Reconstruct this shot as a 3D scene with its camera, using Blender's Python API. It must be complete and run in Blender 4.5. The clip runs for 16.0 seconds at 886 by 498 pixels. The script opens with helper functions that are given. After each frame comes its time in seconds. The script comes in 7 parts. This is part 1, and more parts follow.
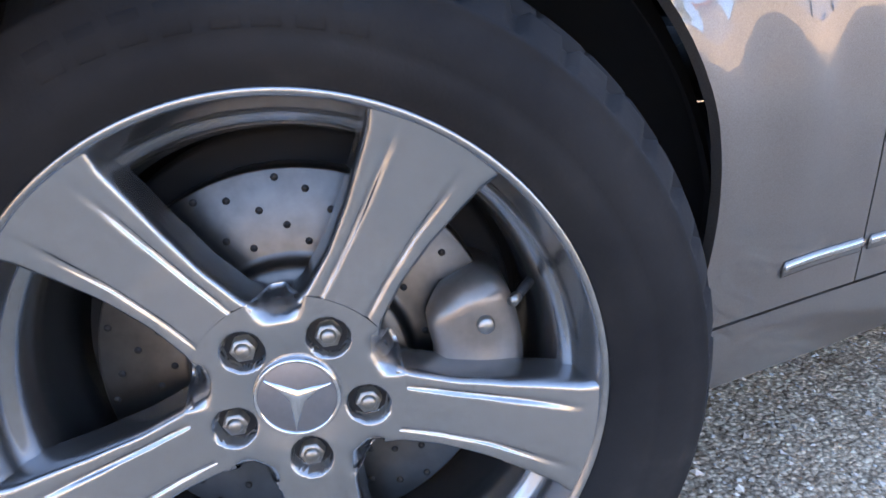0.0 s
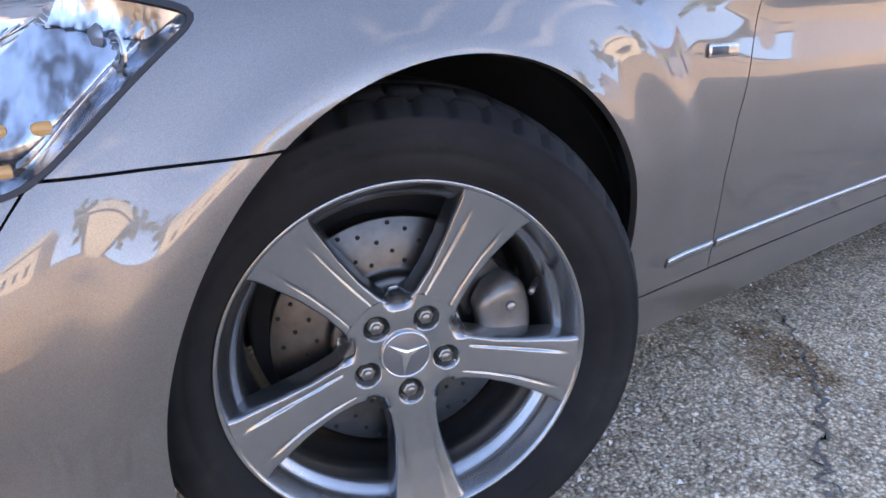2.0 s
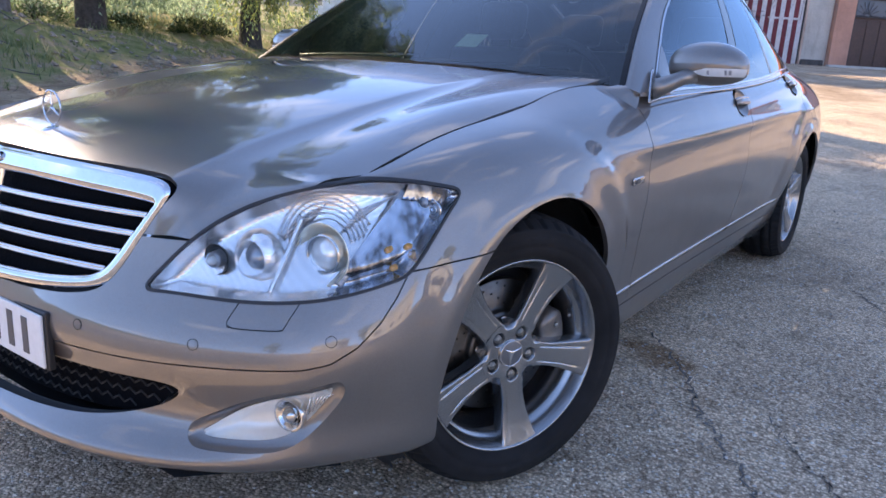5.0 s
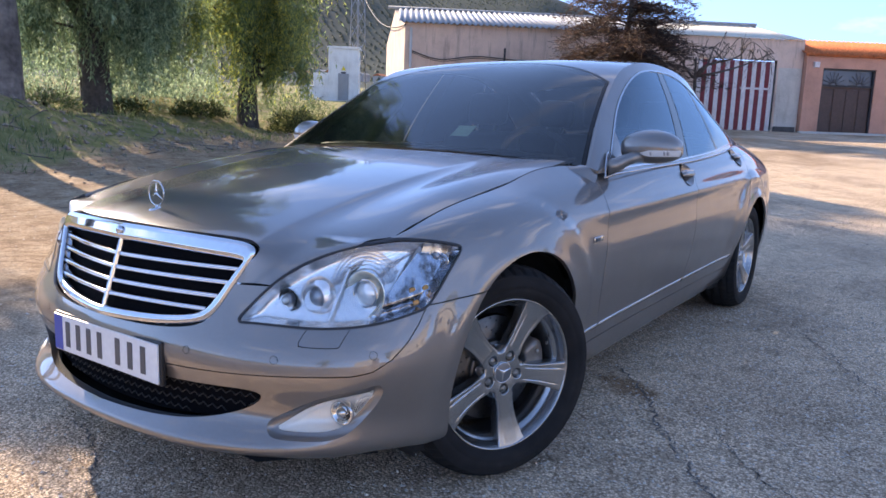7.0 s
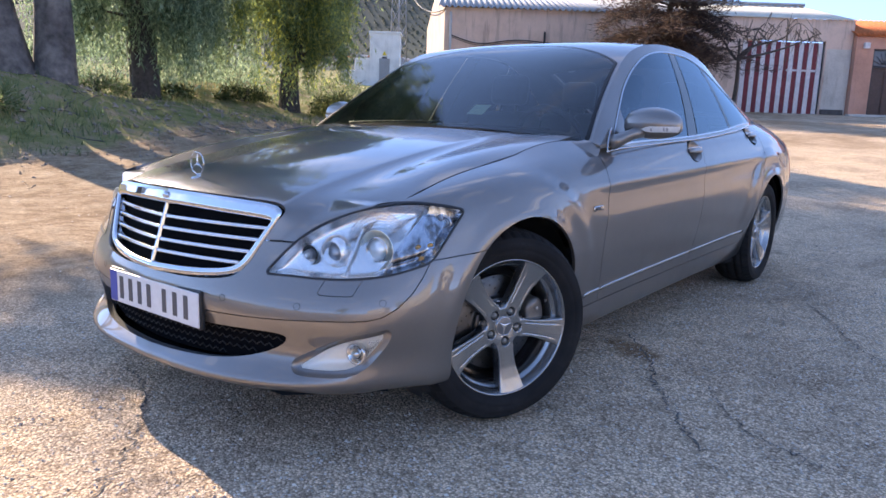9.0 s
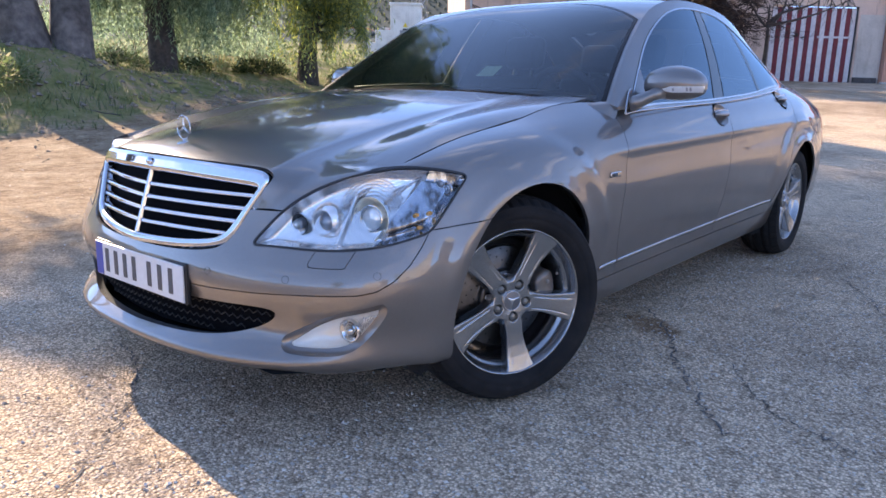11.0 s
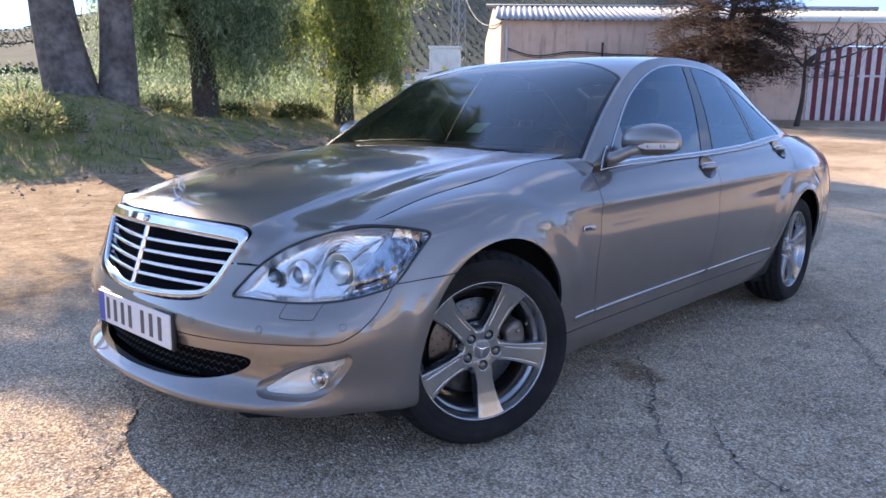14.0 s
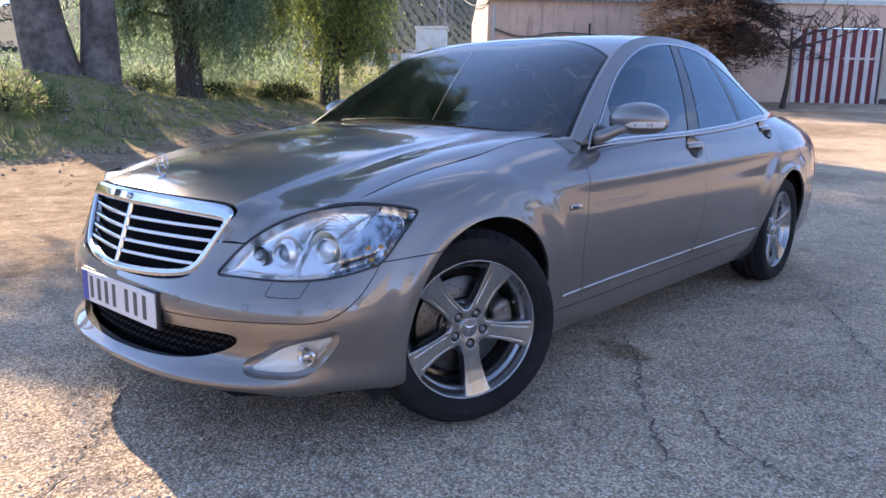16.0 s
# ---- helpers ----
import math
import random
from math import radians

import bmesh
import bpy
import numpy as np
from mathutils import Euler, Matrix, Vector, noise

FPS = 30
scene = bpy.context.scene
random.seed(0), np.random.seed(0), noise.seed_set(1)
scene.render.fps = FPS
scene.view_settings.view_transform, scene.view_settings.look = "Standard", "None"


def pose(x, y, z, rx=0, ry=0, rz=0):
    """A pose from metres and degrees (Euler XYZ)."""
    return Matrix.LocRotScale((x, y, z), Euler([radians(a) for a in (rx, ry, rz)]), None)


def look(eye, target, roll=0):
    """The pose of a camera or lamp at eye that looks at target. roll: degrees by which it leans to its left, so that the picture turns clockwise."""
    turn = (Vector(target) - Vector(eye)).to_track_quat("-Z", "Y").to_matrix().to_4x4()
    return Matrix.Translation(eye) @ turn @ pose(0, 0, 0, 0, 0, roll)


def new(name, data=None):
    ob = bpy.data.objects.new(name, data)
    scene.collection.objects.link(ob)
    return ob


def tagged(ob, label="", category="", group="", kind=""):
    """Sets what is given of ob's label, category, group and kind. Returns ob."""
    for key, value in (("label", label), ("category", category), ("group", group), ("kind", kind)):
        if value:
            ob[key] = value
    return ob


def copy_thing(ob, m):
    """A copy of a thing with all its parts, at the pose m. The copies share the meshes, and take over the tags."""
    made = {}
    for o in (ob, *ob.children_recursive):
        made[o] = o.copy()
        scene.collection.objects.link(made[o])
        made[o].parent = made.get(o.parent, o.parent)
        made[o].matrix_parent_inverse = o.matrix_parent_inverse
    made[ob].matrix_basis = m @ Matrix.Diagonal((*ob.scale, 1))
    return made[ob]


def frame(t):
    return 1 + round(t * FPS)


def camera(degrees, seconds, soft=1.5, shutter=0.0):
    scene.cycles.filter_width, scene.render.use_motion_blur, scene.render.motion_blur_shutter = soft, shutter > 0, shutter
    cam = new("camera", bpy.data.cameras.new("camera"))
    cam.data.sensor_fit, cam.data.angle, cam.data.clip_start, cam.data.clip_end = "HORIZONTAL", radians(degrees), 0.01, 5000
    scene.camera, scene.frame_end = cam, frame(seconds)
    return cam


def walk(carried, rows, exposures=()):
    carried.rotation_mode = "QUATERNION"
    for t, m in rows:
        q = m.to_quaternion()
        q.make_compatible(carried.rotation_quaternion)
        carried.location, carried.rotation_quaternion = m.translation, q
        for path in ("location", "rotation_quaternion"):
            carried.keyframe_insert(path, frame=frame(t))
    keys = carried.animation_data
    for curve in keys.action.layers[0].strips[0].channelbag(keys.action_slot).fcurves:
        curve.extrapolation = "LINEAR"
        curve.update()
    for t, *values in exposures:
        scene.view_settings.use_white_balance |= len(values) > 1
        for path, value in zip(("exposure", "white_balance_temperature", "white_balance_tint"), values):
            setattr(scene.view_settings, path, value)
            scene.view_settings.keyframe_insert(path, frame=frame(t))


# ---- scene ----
cam = camera(62.0, 16.0, soft=1.6)
PATH = [
    (0, (0.174, 1.368, 0.64), (-0.745, -0.284, -0.012), -0.2),
    (0.5, (0.235, 1.424, 0.676), (-0.677, -0.231, 0.018), -0.2),
    (1, (0.309, 1.466, 0.682), (-0.637, -0.155, -0.01), -0.1),
    (1.5, (0.414, 1.511, 0.725), (-0.653, -0.026, 0.02), 0.6),
    (2, (0.544, 1.55, 0.804), (-0.666, 0.114, 0.115), 1.8),
    (2.5, (0.667, 1.606, 0.883), (-0.674, 0.272, 0.231), 3.0),
    (3, (0.841, 1.669, 0.939), (-0.595, 0.42, 0.327), 3.7),
    (3.5, (1.017, 1.653, 0.968), (-0.476, 0.466, 0.364), 3.7),
    (4, (1.205, 1.602, 0.984), (-0.33, 0.465, 0.389), 3.6),
    (4.2, (1.264, 1.596, 0.994), (-0.283, 0.472, 0.408), 3.7),
    (6.3, (1.843, 1.878, 1.073), (0.21, 0.783, 0.71), 2.2),
    (6.5, (1.892, 1.899, 1.078), (0.254, 0.806, 0.726), 2.2),
    (7, (1.969, 1.948, 1.093), (0.338, 0.837, 0.767), 2.1),
    (7.5, (2.032, 2.009, 1.09), (0.434, 0.851, 0.765), 1.9),
    (8, (2.079, 2.098, 1.072), (0.515, 0.901, 0.72), 1.9),
    (8.5, (2.111, 2.158, 1.07), (0.555, 0.957, 0.702), 1.8),
    (9, (2.116, 2.191, 1.07), (0.555, 0.995, 0.701), 1.9),
    (9.2, (2.116, 2.2, 1.078), (0.554, 1.007, 0.71), 1.7),
    (11.3, (1.92, 2.138, 1.022), (0.423, 0.89, 0.572), 1.3),
    (11.5, (1.908, 2.158, 1.033), (0.429, 0.887, 0.591), 1.4),
    (12, (1.886, 2.236, 1.046), (0.441, 0.919, 0.625), 1.3),
    (12.5, (1.877, 2.316, 1.068), (0.448, 0.973, 0.672), 1.5),
    (13, (1.881, 2.367, 1.083), (0.453, 1.017, 0.71), 1.5),
    (13.5, (1.891, 2.381, 1.099), (0.451, 1.038, 0.749), 1.1),
    (14, (1.897, 2.396, 1.104), (0.444, 1.064, 0.764), 1.0),
    (14.5, (1.899, 2.398, 1.103), (0.427, 1.09, 0.755), 1.0),
    (15, (1.898, 2.401, 1.103), (0.414, 1.109, 0.748), 1.2),
    (15.5, (1.895, 2.393, 1.095), (0.413, 1.101, 0.726), 1.6),
    (16, (1.893, 2.39, 1.09), (0.422, 1.092, 0.703), 1.2),
]
walk(cam, [(t, look(eye, target, roll)) for t, eye, target, roll in PATH],
     exposures=[(0.0, 3.8, 9400, 14), (1.0, 3.7, 9600, 15), (2.0, 3.4, 10000, 17), (3.5, 3.0, 9100, 18), (6.5, 2.3, 8200, 17), (11.3, 2.4, 8100, 17), (16.0, 2.4, 8200, 17)])

# ---- light ----
SUN_TO = Vector((-0.14, -0.86, 0.47)).normalized()      # direction towards the sun
world = bpy.data.worlds.new("sky_world")
scene.world = world
world.use_nodes = True
wt = world.node_tree
sky = wt.nodes.new("ShaderNodeTexSky")
sky.sky_type, sky.sun_disc = "NISHITA", False
sky.sun_elevation = math.asin(SUN_TO.z)
sky.sun_rotation = math.atan2(SUN_TO.x, SUN_TO.y)
sky.air_density, sky.dust_density, sky.ozone_density = 0.6, 0.0, 5.0
# soft clouds over the sky's own colour
tc = wt.nodes.new("ShaderNodeTexCoord")
lift = wt.nodes.new("ShaderNodeVectorMath")
lift.operation = "ADD"
lift.inputs[1].default_value = (0, 0, 0.20)
unit = wt.nodes.new("ShaderNodeVectorMath")
unit.operation = "NORMALIZE"
wt.links.new(tc.outputs["Generated"], lift.inputs[0])
wt.links.new(lift.outputs[0], unit.inputs[0])
wt.links.new(unit.outputs[0], sky.inputs["Vector"])
cmap = wt.nodes.new("ShaderNodeMapping")
cmap.inputs["Scale"].default_value = (1.3, 1.3, 3.6)
cn = wt.nodes.new("ShaderNodeTexNoise")
cn.inputs["Scale"].default_value, cn.inputs["Detail"].default_value, cn.inputs["Roughness"].default_value = 2.1, 7.0, 0.55
cr_ = wt.nodes.new("ShaderNodeValToRGB")
cr_.color_ramp.elements[0].position, cr_.color_ramp.elements[1].position = 0.56, 0.84
cmix = wt.nodes.new("ShaderNodeMix")
cmix.data_type = "RGBA"
cmix.inputs["B"].default_value = (4.6, 4.8, 5.3, 1)
half = wt.nodes.new("ShaderNodeMath")
half.operation = "MULTIPLY"
half.inputs[1].default_value = 0.55
bgn = wt.nodes["Background"]
wt.links.new(tc.outputs["Generated"], cmap.inputs["Vector"])
wt.links.new(cmap.outputs["Vector"], cn.inputs["Vector"])
wt.links.new(cn.outputs["Fac"], cr_.inputs["Fac"])
wt.links.new(cr_.outputs["Color"], half.inputs[0])
wt.links.new(half.outputs[0], cmix.inputs["Factor"])
wt.links.new(sky.outputs["Color"], cmix.inputs["A"])
wt.links.new(cmix.outputs["Result"], bgn.inputs["Color"])
bgn.inputs["Strength"].default_value = 0.15
sun = new("sun", bpy.data.lights.new("sun", "SUN"))
sun.data.energy, sun.data.angle, sun.data.color = 2.05, radians(0.6), (1.0, 0.93, 0.82)
sun.matrix_world = look(SUN_TO * 50, (0, 0, 0))


# ---- materials ----
class Mat:
    """A small builder for node materials."""

    def __init__(self, name, color=(0.5, 0.5, 0.5), rough=0.5, metal=0.0, **extra):
        self.m = bpy.data.materials.new(name)
        self.m.use_nodes = True
        self.t = self.m.node_tree
        self.b = self.t.nodes["Principled BSDF"]
        self.b.inputs["Base Color"].default_value = (*color, 1)
        self.b.inputs["Roughness"].default_value = rough
        self.b.inputs["Metallic"].default_value = metal
        for key, value in extra.items():
            self.b.inputs[key.replace("_", " ")].default_value = value

    def node(self, kind, **inputs):
        n = self.t.nodes.new("ShaderNode" + kind)
        for key, value in inputs.items():
            n.inputs[key.replace("_", " ")].default_value = value
        return n

    def link(self, a, b):
        self.t.links.new(a, b)

    def coords(self, which="Object", scale=(1, 1, 1)):
        c = self.node("TexCoord")
        mp = self.node("Mapping")
        mp.inputs["Scale"].default_value = scale
        self.link(c.outputs[which], mp.inputs["Vector"])
        return mp.outputs["Vector"]

    def noise(self, vec, scale, detail=4.0, rough=0.55):
        n = self.node("TexNoise", Scale=scale, Detail=detail, Roughness=rough)
        if vec:
            self.link(vec, n.inputs["Vector"])
        return n.outputs["Fac"]

    def ramp(self, fac, stops):
        r = self.node("ValToRGB")
        e = r.color_ramp.elements
        while len(e) < len(stops):
            e.new(0.5)
        for el, (p, c) in zip(e, stops):
            el.position, el.color = p, (*c, 1) if len(c) == 3 else c
        self.link(fac, r.inputs["Fac"])
        return r.outputs["Color"]

    def mix(self, fac, a, b, mode="MIX"):
        n = self.node("Mix")
        n.data_type, n.blend_type = "RGBA", mode
        for sock, v in (("Factor", fac), ("A", a), ("B", b)):
            if hasattr(v, "is_linked"):
                self.link(v, n.inputs[sock])
            elif sock == "Factor":
                n.inputs[sock].default_value = v
            else:
                n.inputs[sock].default_value = (*v, 1)
        return n.outputs["Result"]

    def bump(self, height, strength=0.3, distance=0.01):
        n = self.node("Bump", Strength=strength, Distance=distance)
        if self.b.inputs["Normal"].is_linked:
            self.link(self.b.inputs["Normal"].links[0].from_socket, n.inputs["Normal"])
        self.link(height, n.inputs["Height"])
        self.link(n.outputs["Normal"], self.b.inputs["Normal"])

    def set(self, name, socket):
        self.link(socket, self.b.inputs[name])
        return self


def worn(name, color, rough, metal=0.0, scale=30.0, var=0.12, bump=0.05, big=3.0, **extra):
    """A surface with fine grain and larger blotches about its colour."""
    k = Mat(name, color, rough, metal, **extra)
    v = k.coords()
    lo, hi = tuple(c * (1 - var) for c in color), tuple(min(1, c * (1 + var)) for c in color)
    a = k.ramp(k.noise(v, scale), [(0.3, lo), (0.7, hi)])
    b = k.ramp(k.noise(v, big, 3), [(0.3, (1 - var,) * 3), (0.7, (1, 1, 1))])
    k.set("Base Color", k.mix(1.0, a, b, "MULTIPLY"))
    if bump:
        k.bump(k.noise(v, scale * 2), bump, 0.004)
    return k.m


def paint_material():
    k = Mat("metallic_paint", (0.24, 0.213, 0.194), 0.32, 0.75)
    v = k.coords()
    flake = k.ramp(k.noise(v, 900.0, 1), [(0.35, (0.185, 0.167, 0.152)), (0.65, (0.238, 0.215, 0.197))])
    dust = k.ramp(k.noise(v, 5.0, 5), [(0.35, (0.94, 0.94, 0.94)), (0.7, (1, 1, 1))])
    k.set("Base Color", k.mix(1.0, flake, dust, "MULTIPLY"))
    k.b.inputs["Specular Tint"].default_value = (0.50, 0.55, 0.66, 1)
    k.b.inputs["Coat Weight"].default_value = 1.0
    k.b.inputs["Coat Roughness"].default_value = 0.025
    k.b.inputs["Coat IOR"].default_value = 1.85
    k.set("Roughness", k.ramp(k.noise(v, 7.0, 3), [(0.3, (0.42,) * 3), (0.7, (0.47,) * 3)]))
    return k.m


PAINT = paint_material()
BLACK = worn("black_plastic", (0.018, 0.018, 0.02), 0.5, scale=200)
# near-black fill; in gaps, hollows and openings it takes the place of shade
GAPS = Mat("dark_underbody", (0.012, 0.012, 0.013), 0.8).m
SEAL = worn("rubber_seal", (0.02, 0.02, 0.022), 0.55, scale=150)
CHROME = worn("chrome", (0.66, 0.67, 0.69), 0.06, 1.0, scale=60, var=0.03, bump=0.0)
SATIN = worn("satin_chrome", (0.50, 0.51, 0.53), 0.2, 1.0, scale=90, var=0.05, bump=0.0)


def glass_material(name, color, rough=0.0, ior=1.5, sheen=(1, 1, 1)):
    """Thin glass: clear with a coat-like reflection."""
    k = Mat(name, color, rough)
    k.b.inputs["IOR"].default_value = 1.5
    k.b.inputs["Transmission Weight"].default_value = 0.0
    tr = k.node("BsdfTransparent")
    tr.inputs["Color"].default_value = (*color, 1)
    gl = k.node("BsdfGlossy", Roughness=0.01, Color=(*sheen, 1))
    fr = k.node("Fresnel", IOR=ior)
    mx = k.node("MixShader")
    k.link(fr.outputs[0], mx.inputs[0])
    k.link(tr.outputs[0], mx.inputs[1])
    k.link(gl.outputs[0], mx.inputs[2])
    out = [n for n in k.t.nodes if n.type == "OUTPUT_MATERIAL"][0]
    k.link(mx.outputs[0], out.inputs["Surface"])
    k.t.nodes.remove(k.b)
    return k.m


GLASS = glass_material("windscreen_glass", (0.56, 0.62, 0.60), ior=1.56)
# the bluish reflection colour paints extra sky blue into the side glass
TINT = glass_material("tinted_side_glass", (0.36, 0.40, 0.40), ior=2.15, sheen=(0.66, 0.86, 1.0))
LENS = glass_material("lamp_lens", (0.97, 0.98, 0.98), ior=1.36)


def tyre_material():
    k = Mat("tyre_rubber", (0.015, 0.015, 0.016), 0.85, Specular_IOR_Level=0.25)
    v = k.coords()
    c = k.ramp(k.noise(v, 9.0, 6), [(0.35, (0.010, 0.010, 0.011)), (0.6, (0.018, 0.0175, 0.018)), (0.8, (0.04, 0.038, 0.036))])
    k.set("Base Color", c)
    k.bump(k.noise(v, 260.0, 3), 0.15, 0.002)
    return k.m


TYRE = tyre_material()
ALLOY = worn("alloy_lacquer", (0.36, 0.365, 0.37), 0.25, 0.95, scale=120, var=0.06, bump=0.0, Coat_Weight=0.5, Coat_Roughness=0.08)
DISC = worn("brake_disc_steel", (0.13, 0.125, 0.12), 0.38, 1.0, scale=60, var=0.12, bump=0.05)
CALIPER = worn("cast_grey_caliper", (0.24, 0.215, 0.195), 0.3, 0.6, scale=50, var=0.15, bump=0.08)
STEEL = worn("zinc_bolt_steel", (0.34, 0.33, 0.31), 0.35, 1.0, scale=200, var=0.15)


# ---- building helpers ----
def part(name, V, F, material, parent=None, label="", smooth=True, category="", kind=""):
    """Links points and faces as ONE mesh object, under a thing or a part."""
    me = bpy.data.meshes.new(name)
    me.from_pydata([tuple(map(float, v)) for v in V], [], [tuple(map(int, f)) for f in F])
    me.materials.append(material)
    if smooth:
        me.polygons.foreach_set("use_smooth", [True] * len(me.polygons))
    me.update()
    ob = new(name, me)
    if parent is not None:
        ob.parent = parent
    return tagged(ob, label, category, "", kind)


def joined(*pieces):
    """Several (V, F) as one."""
    VV, FF, n = [], [], 0
    for V, F in pieces:
        V = np.asarray(V, float).reshape(-1, 3)
        VV.append(V)
        FF += [tuple(i + n for i in f) for f in F]
        n += len(V)
    return np.concatenate(VV), FF


def moved(piece, m):
    V = np.asarray(piece[0], float).reshape(-1, 3)
    m = np.array(m)
    return V @ m[:3, :3].T + m[:3, 3], piece[1]


def mirrored(piece):
    return np.asarray(piece[0], float) * (1, -1, 1), [tuple(reversed(f)) for f in piece[1]]


def box(x0, y0, z0, x1, y1, z1, bevel=0.0):
    """A box, with its edges taken off where a bevel is given."""
    if not bevel:
        V = [(x, y, z) for x in (x0, x1) for y in (y0, y1) for z in (z0, z1)]
        return np.array(V), [(0, 1, 3, 2), (4, 6, 7, 5), (0, 4, 5, 1), (2, 3, 7, 6), (0, 2, 6, 4), (1, 5, 7, 3)]
    bm = bmesh.new()
    bmesh.ops.create_cube(bm, size=1.0)
    for v in bm.verts:
        v.co = ((x0 + x1) / 2 + v.co.x * (x1 - x0), (y0 + y1) / 2 + v.co.y * (y1 - y0), (z0 + z1) / 2 + v.co.z * (z1 - z0))
    bmesh.ops.bevel(bm, geom=bm.edges[:], offset=bevel, segments=2, affect="EDGES", profile=0.5)
    bm.verts.ensure_lookup_table()
    out = np.array([v.co[:] for v in bm.verts]), [tuple(v.index for v in f.verts) for f in bm.faces]
    bm.free()
    return out


def spline(P, n, closed=False):
    """n points of a natural cubic spline through P (rows)."""
    P = np.asarray(P, float)
    if closed:
        P = np.concatenate([P[-3:], P, P[:4]])
    k = len(P)
    A, B = np.zeros((k, k)), np.zeros_like(P)
    A[0, 0] = A[-1, -1] = 1
    for i in range(1, k - 1):
        A[i, i - 1 : i + 2] = 1, 4, 1
        B[i] = 6 * (P[i - 1] - 2 * P[i] + P[i + 1])
    M = np.linalg.solve(A, B.reshape(k, -1)).reshape(B.shape)
    u = np.linspace(3, k - 4, n, endpoint=False) if closed else np.linspace(0, k - 1, n)
    i = np.clip(u.astype(int), 0, k - 2)
    t = (u - i).reshape((-1,) + (1,) * (P.ndim - 1))
    return M[i] * (1 - t) ** 3 / 6 + M[i + 1] * t**3 / 6 + (P[i] - M[i] / 6) * (1 - t) + (P[i + 1] - M[i + 1] / 6) * t


def sheet(P):
    """Faces over a grid of points of shape (a, b, 3)."""
    a, b = P.shape[:2]
    i = np.arange(a * b).reshape(a, b)
    F = np.stack([i[:-1, :-1], i[1:, :-1], i[1:, 1:], i[:-1, 1:]], -1).reshape(-1, 4)
    return P.reshape(-1, 3), [tuple(f) for f in F.tolist()]


def ring_sheet(P):
    """As sheet(), closed in its first direction."""
    return sheet(np.concatenate([P, P[:1]]))


def lathe(profile, n, axis="y", start=0.0, sweep=2 * math.pi):
    """A profile of (radius, along) turned about an axis."""
    a = start + np.linspace(0, sweep, n + 1)
    r, h = np.asarray(profile, float).T
    c, s = np.cos(a)[:, None] * r, np.sin(a)[:, None] * r
    hh = np.broadcast_to(h, c.shape)
    P = {"y": np.stack([c, hh, s], -1), "z": np.stack([c, s, hh], -1), "x": np.stack([hh, c, s], -1)}[axis]
    return sheet(P)


def clip(piece, f, snap=0.18):
    """Keeps what lies where f(points) is above 0, with clean cut edges: corners close to the cut are drawn onto it."""
    V, F = np.array(piece[0], float), piece[1]
    if not len(V):
        return V, F
    d = np.array(f(V), float)
    if (d >= 0).all():
        return V, F
    for face in F:
        neg = [d[i] < 0 for i in face]
        if any(neg) and not all(neg):
            for i, j in zip(face, face[1:] + face[:1]):
                if (d[i] < 0) != (d[j] < 0):
                    t = d[i] / (d[i] - d[j])
                    if 0 < t < snap:
                        V[i] += (V[j] - V[i]) * t
                        d[i] = 0.0
                    elif 1 - snap < t < 1:
                        V[j] += (V[i] - V[j]) * (1 - t)
                        d[j] = 0.0
    keep, extra, made, out = d >= 0, [], {}, []

    def cut(i, j):
        key = (i, j) if i < j else (j, i)
        if key not in made:
            t = d[i] / (d[i] - d[j])
            made[key] = len(V) + len(extra)
            extra.append(V[i] + (V[j] - V[i]) * t)
        return made[key]

    for face in F:
        inside = [keep[i] for i in face]
        if all(inside):
            if any(d[i] > 0 for i in face):
                out.append(face)
        elif any(inside):
            poly = []
            for i, j in zip(face, face[1:] + face[:1]):
                if keep[i]:
                    poly.append(i)
                if keep[i] != keep[j] and d[i] != 0 and d[j] != 0:
                    poly.append(cut(i, j))
            if len(poly) > 2 and any(k >= len(V) or d[k] > 0 for k in poly):
                out.append(tuple(poly))
    V = np.concatenate([V, np.array(extra)]) if extra else V
    used = np.unique([i for face in out for i in face]) if out else np.array([], int)
    back = np.full(len(V), -1)
    back[used] = np.arange(len(used))
    return V[used], [tuple(back[list(face)].tolist()) for face in out]


def point_normals(piece):
    V, F = np.asarray(piece[0], float), piece[1]
    N = np.zeros_like(V)
    for f in F:
        a = np.zeros(3)
        for i in range(1, len(f) - 1):
            a += np.cross(V[f[i]] - V[f[0]], V[f[i + 1]] - V[f[0]])
        for i in f:
            N[i] += a
    return N / (np.linalg.norm(N, axis=1, keepdims=True) + 1e-12)


def hemmed(piece, depth, lip=0.0015):
    """Folds the open edges of a sheet inwards, so that it reads as a pressed panel."""
    V, F = np.asarray(piece[0], float), list(piece[1])
    N, count = point_normals(piece), {}
    for f in F:
        for i, j in zip(f, f[1:] + f[:1]):
            count[(i, j)] = 1
    rim = [(i, j) for (i, j) in count if (j, i) not in count]
    rim = [(i, j) for i, j in rim if not (abs(V[i, 1]) < 1e-4 and abs(V[j, 1]) < 1e-4)]
    ids = sorted({i for e in rim for i in e})
    at = {i: n for n, i in enumerate(ids)}
    n0, k = len(V), len(ids)
    V = np.concatenate([V, V[ids], V[ids] - N[ids] * depth])
    for i, j in rim:
        F.append((n0 + at[j], n0 + at[i], n0 + k + at[i], n0 + k + at[j]))
    return V, F


def outline(points, n=120):
    """A closed smooth outline through points of the plane."""
    return spline(points, n, closed=True)


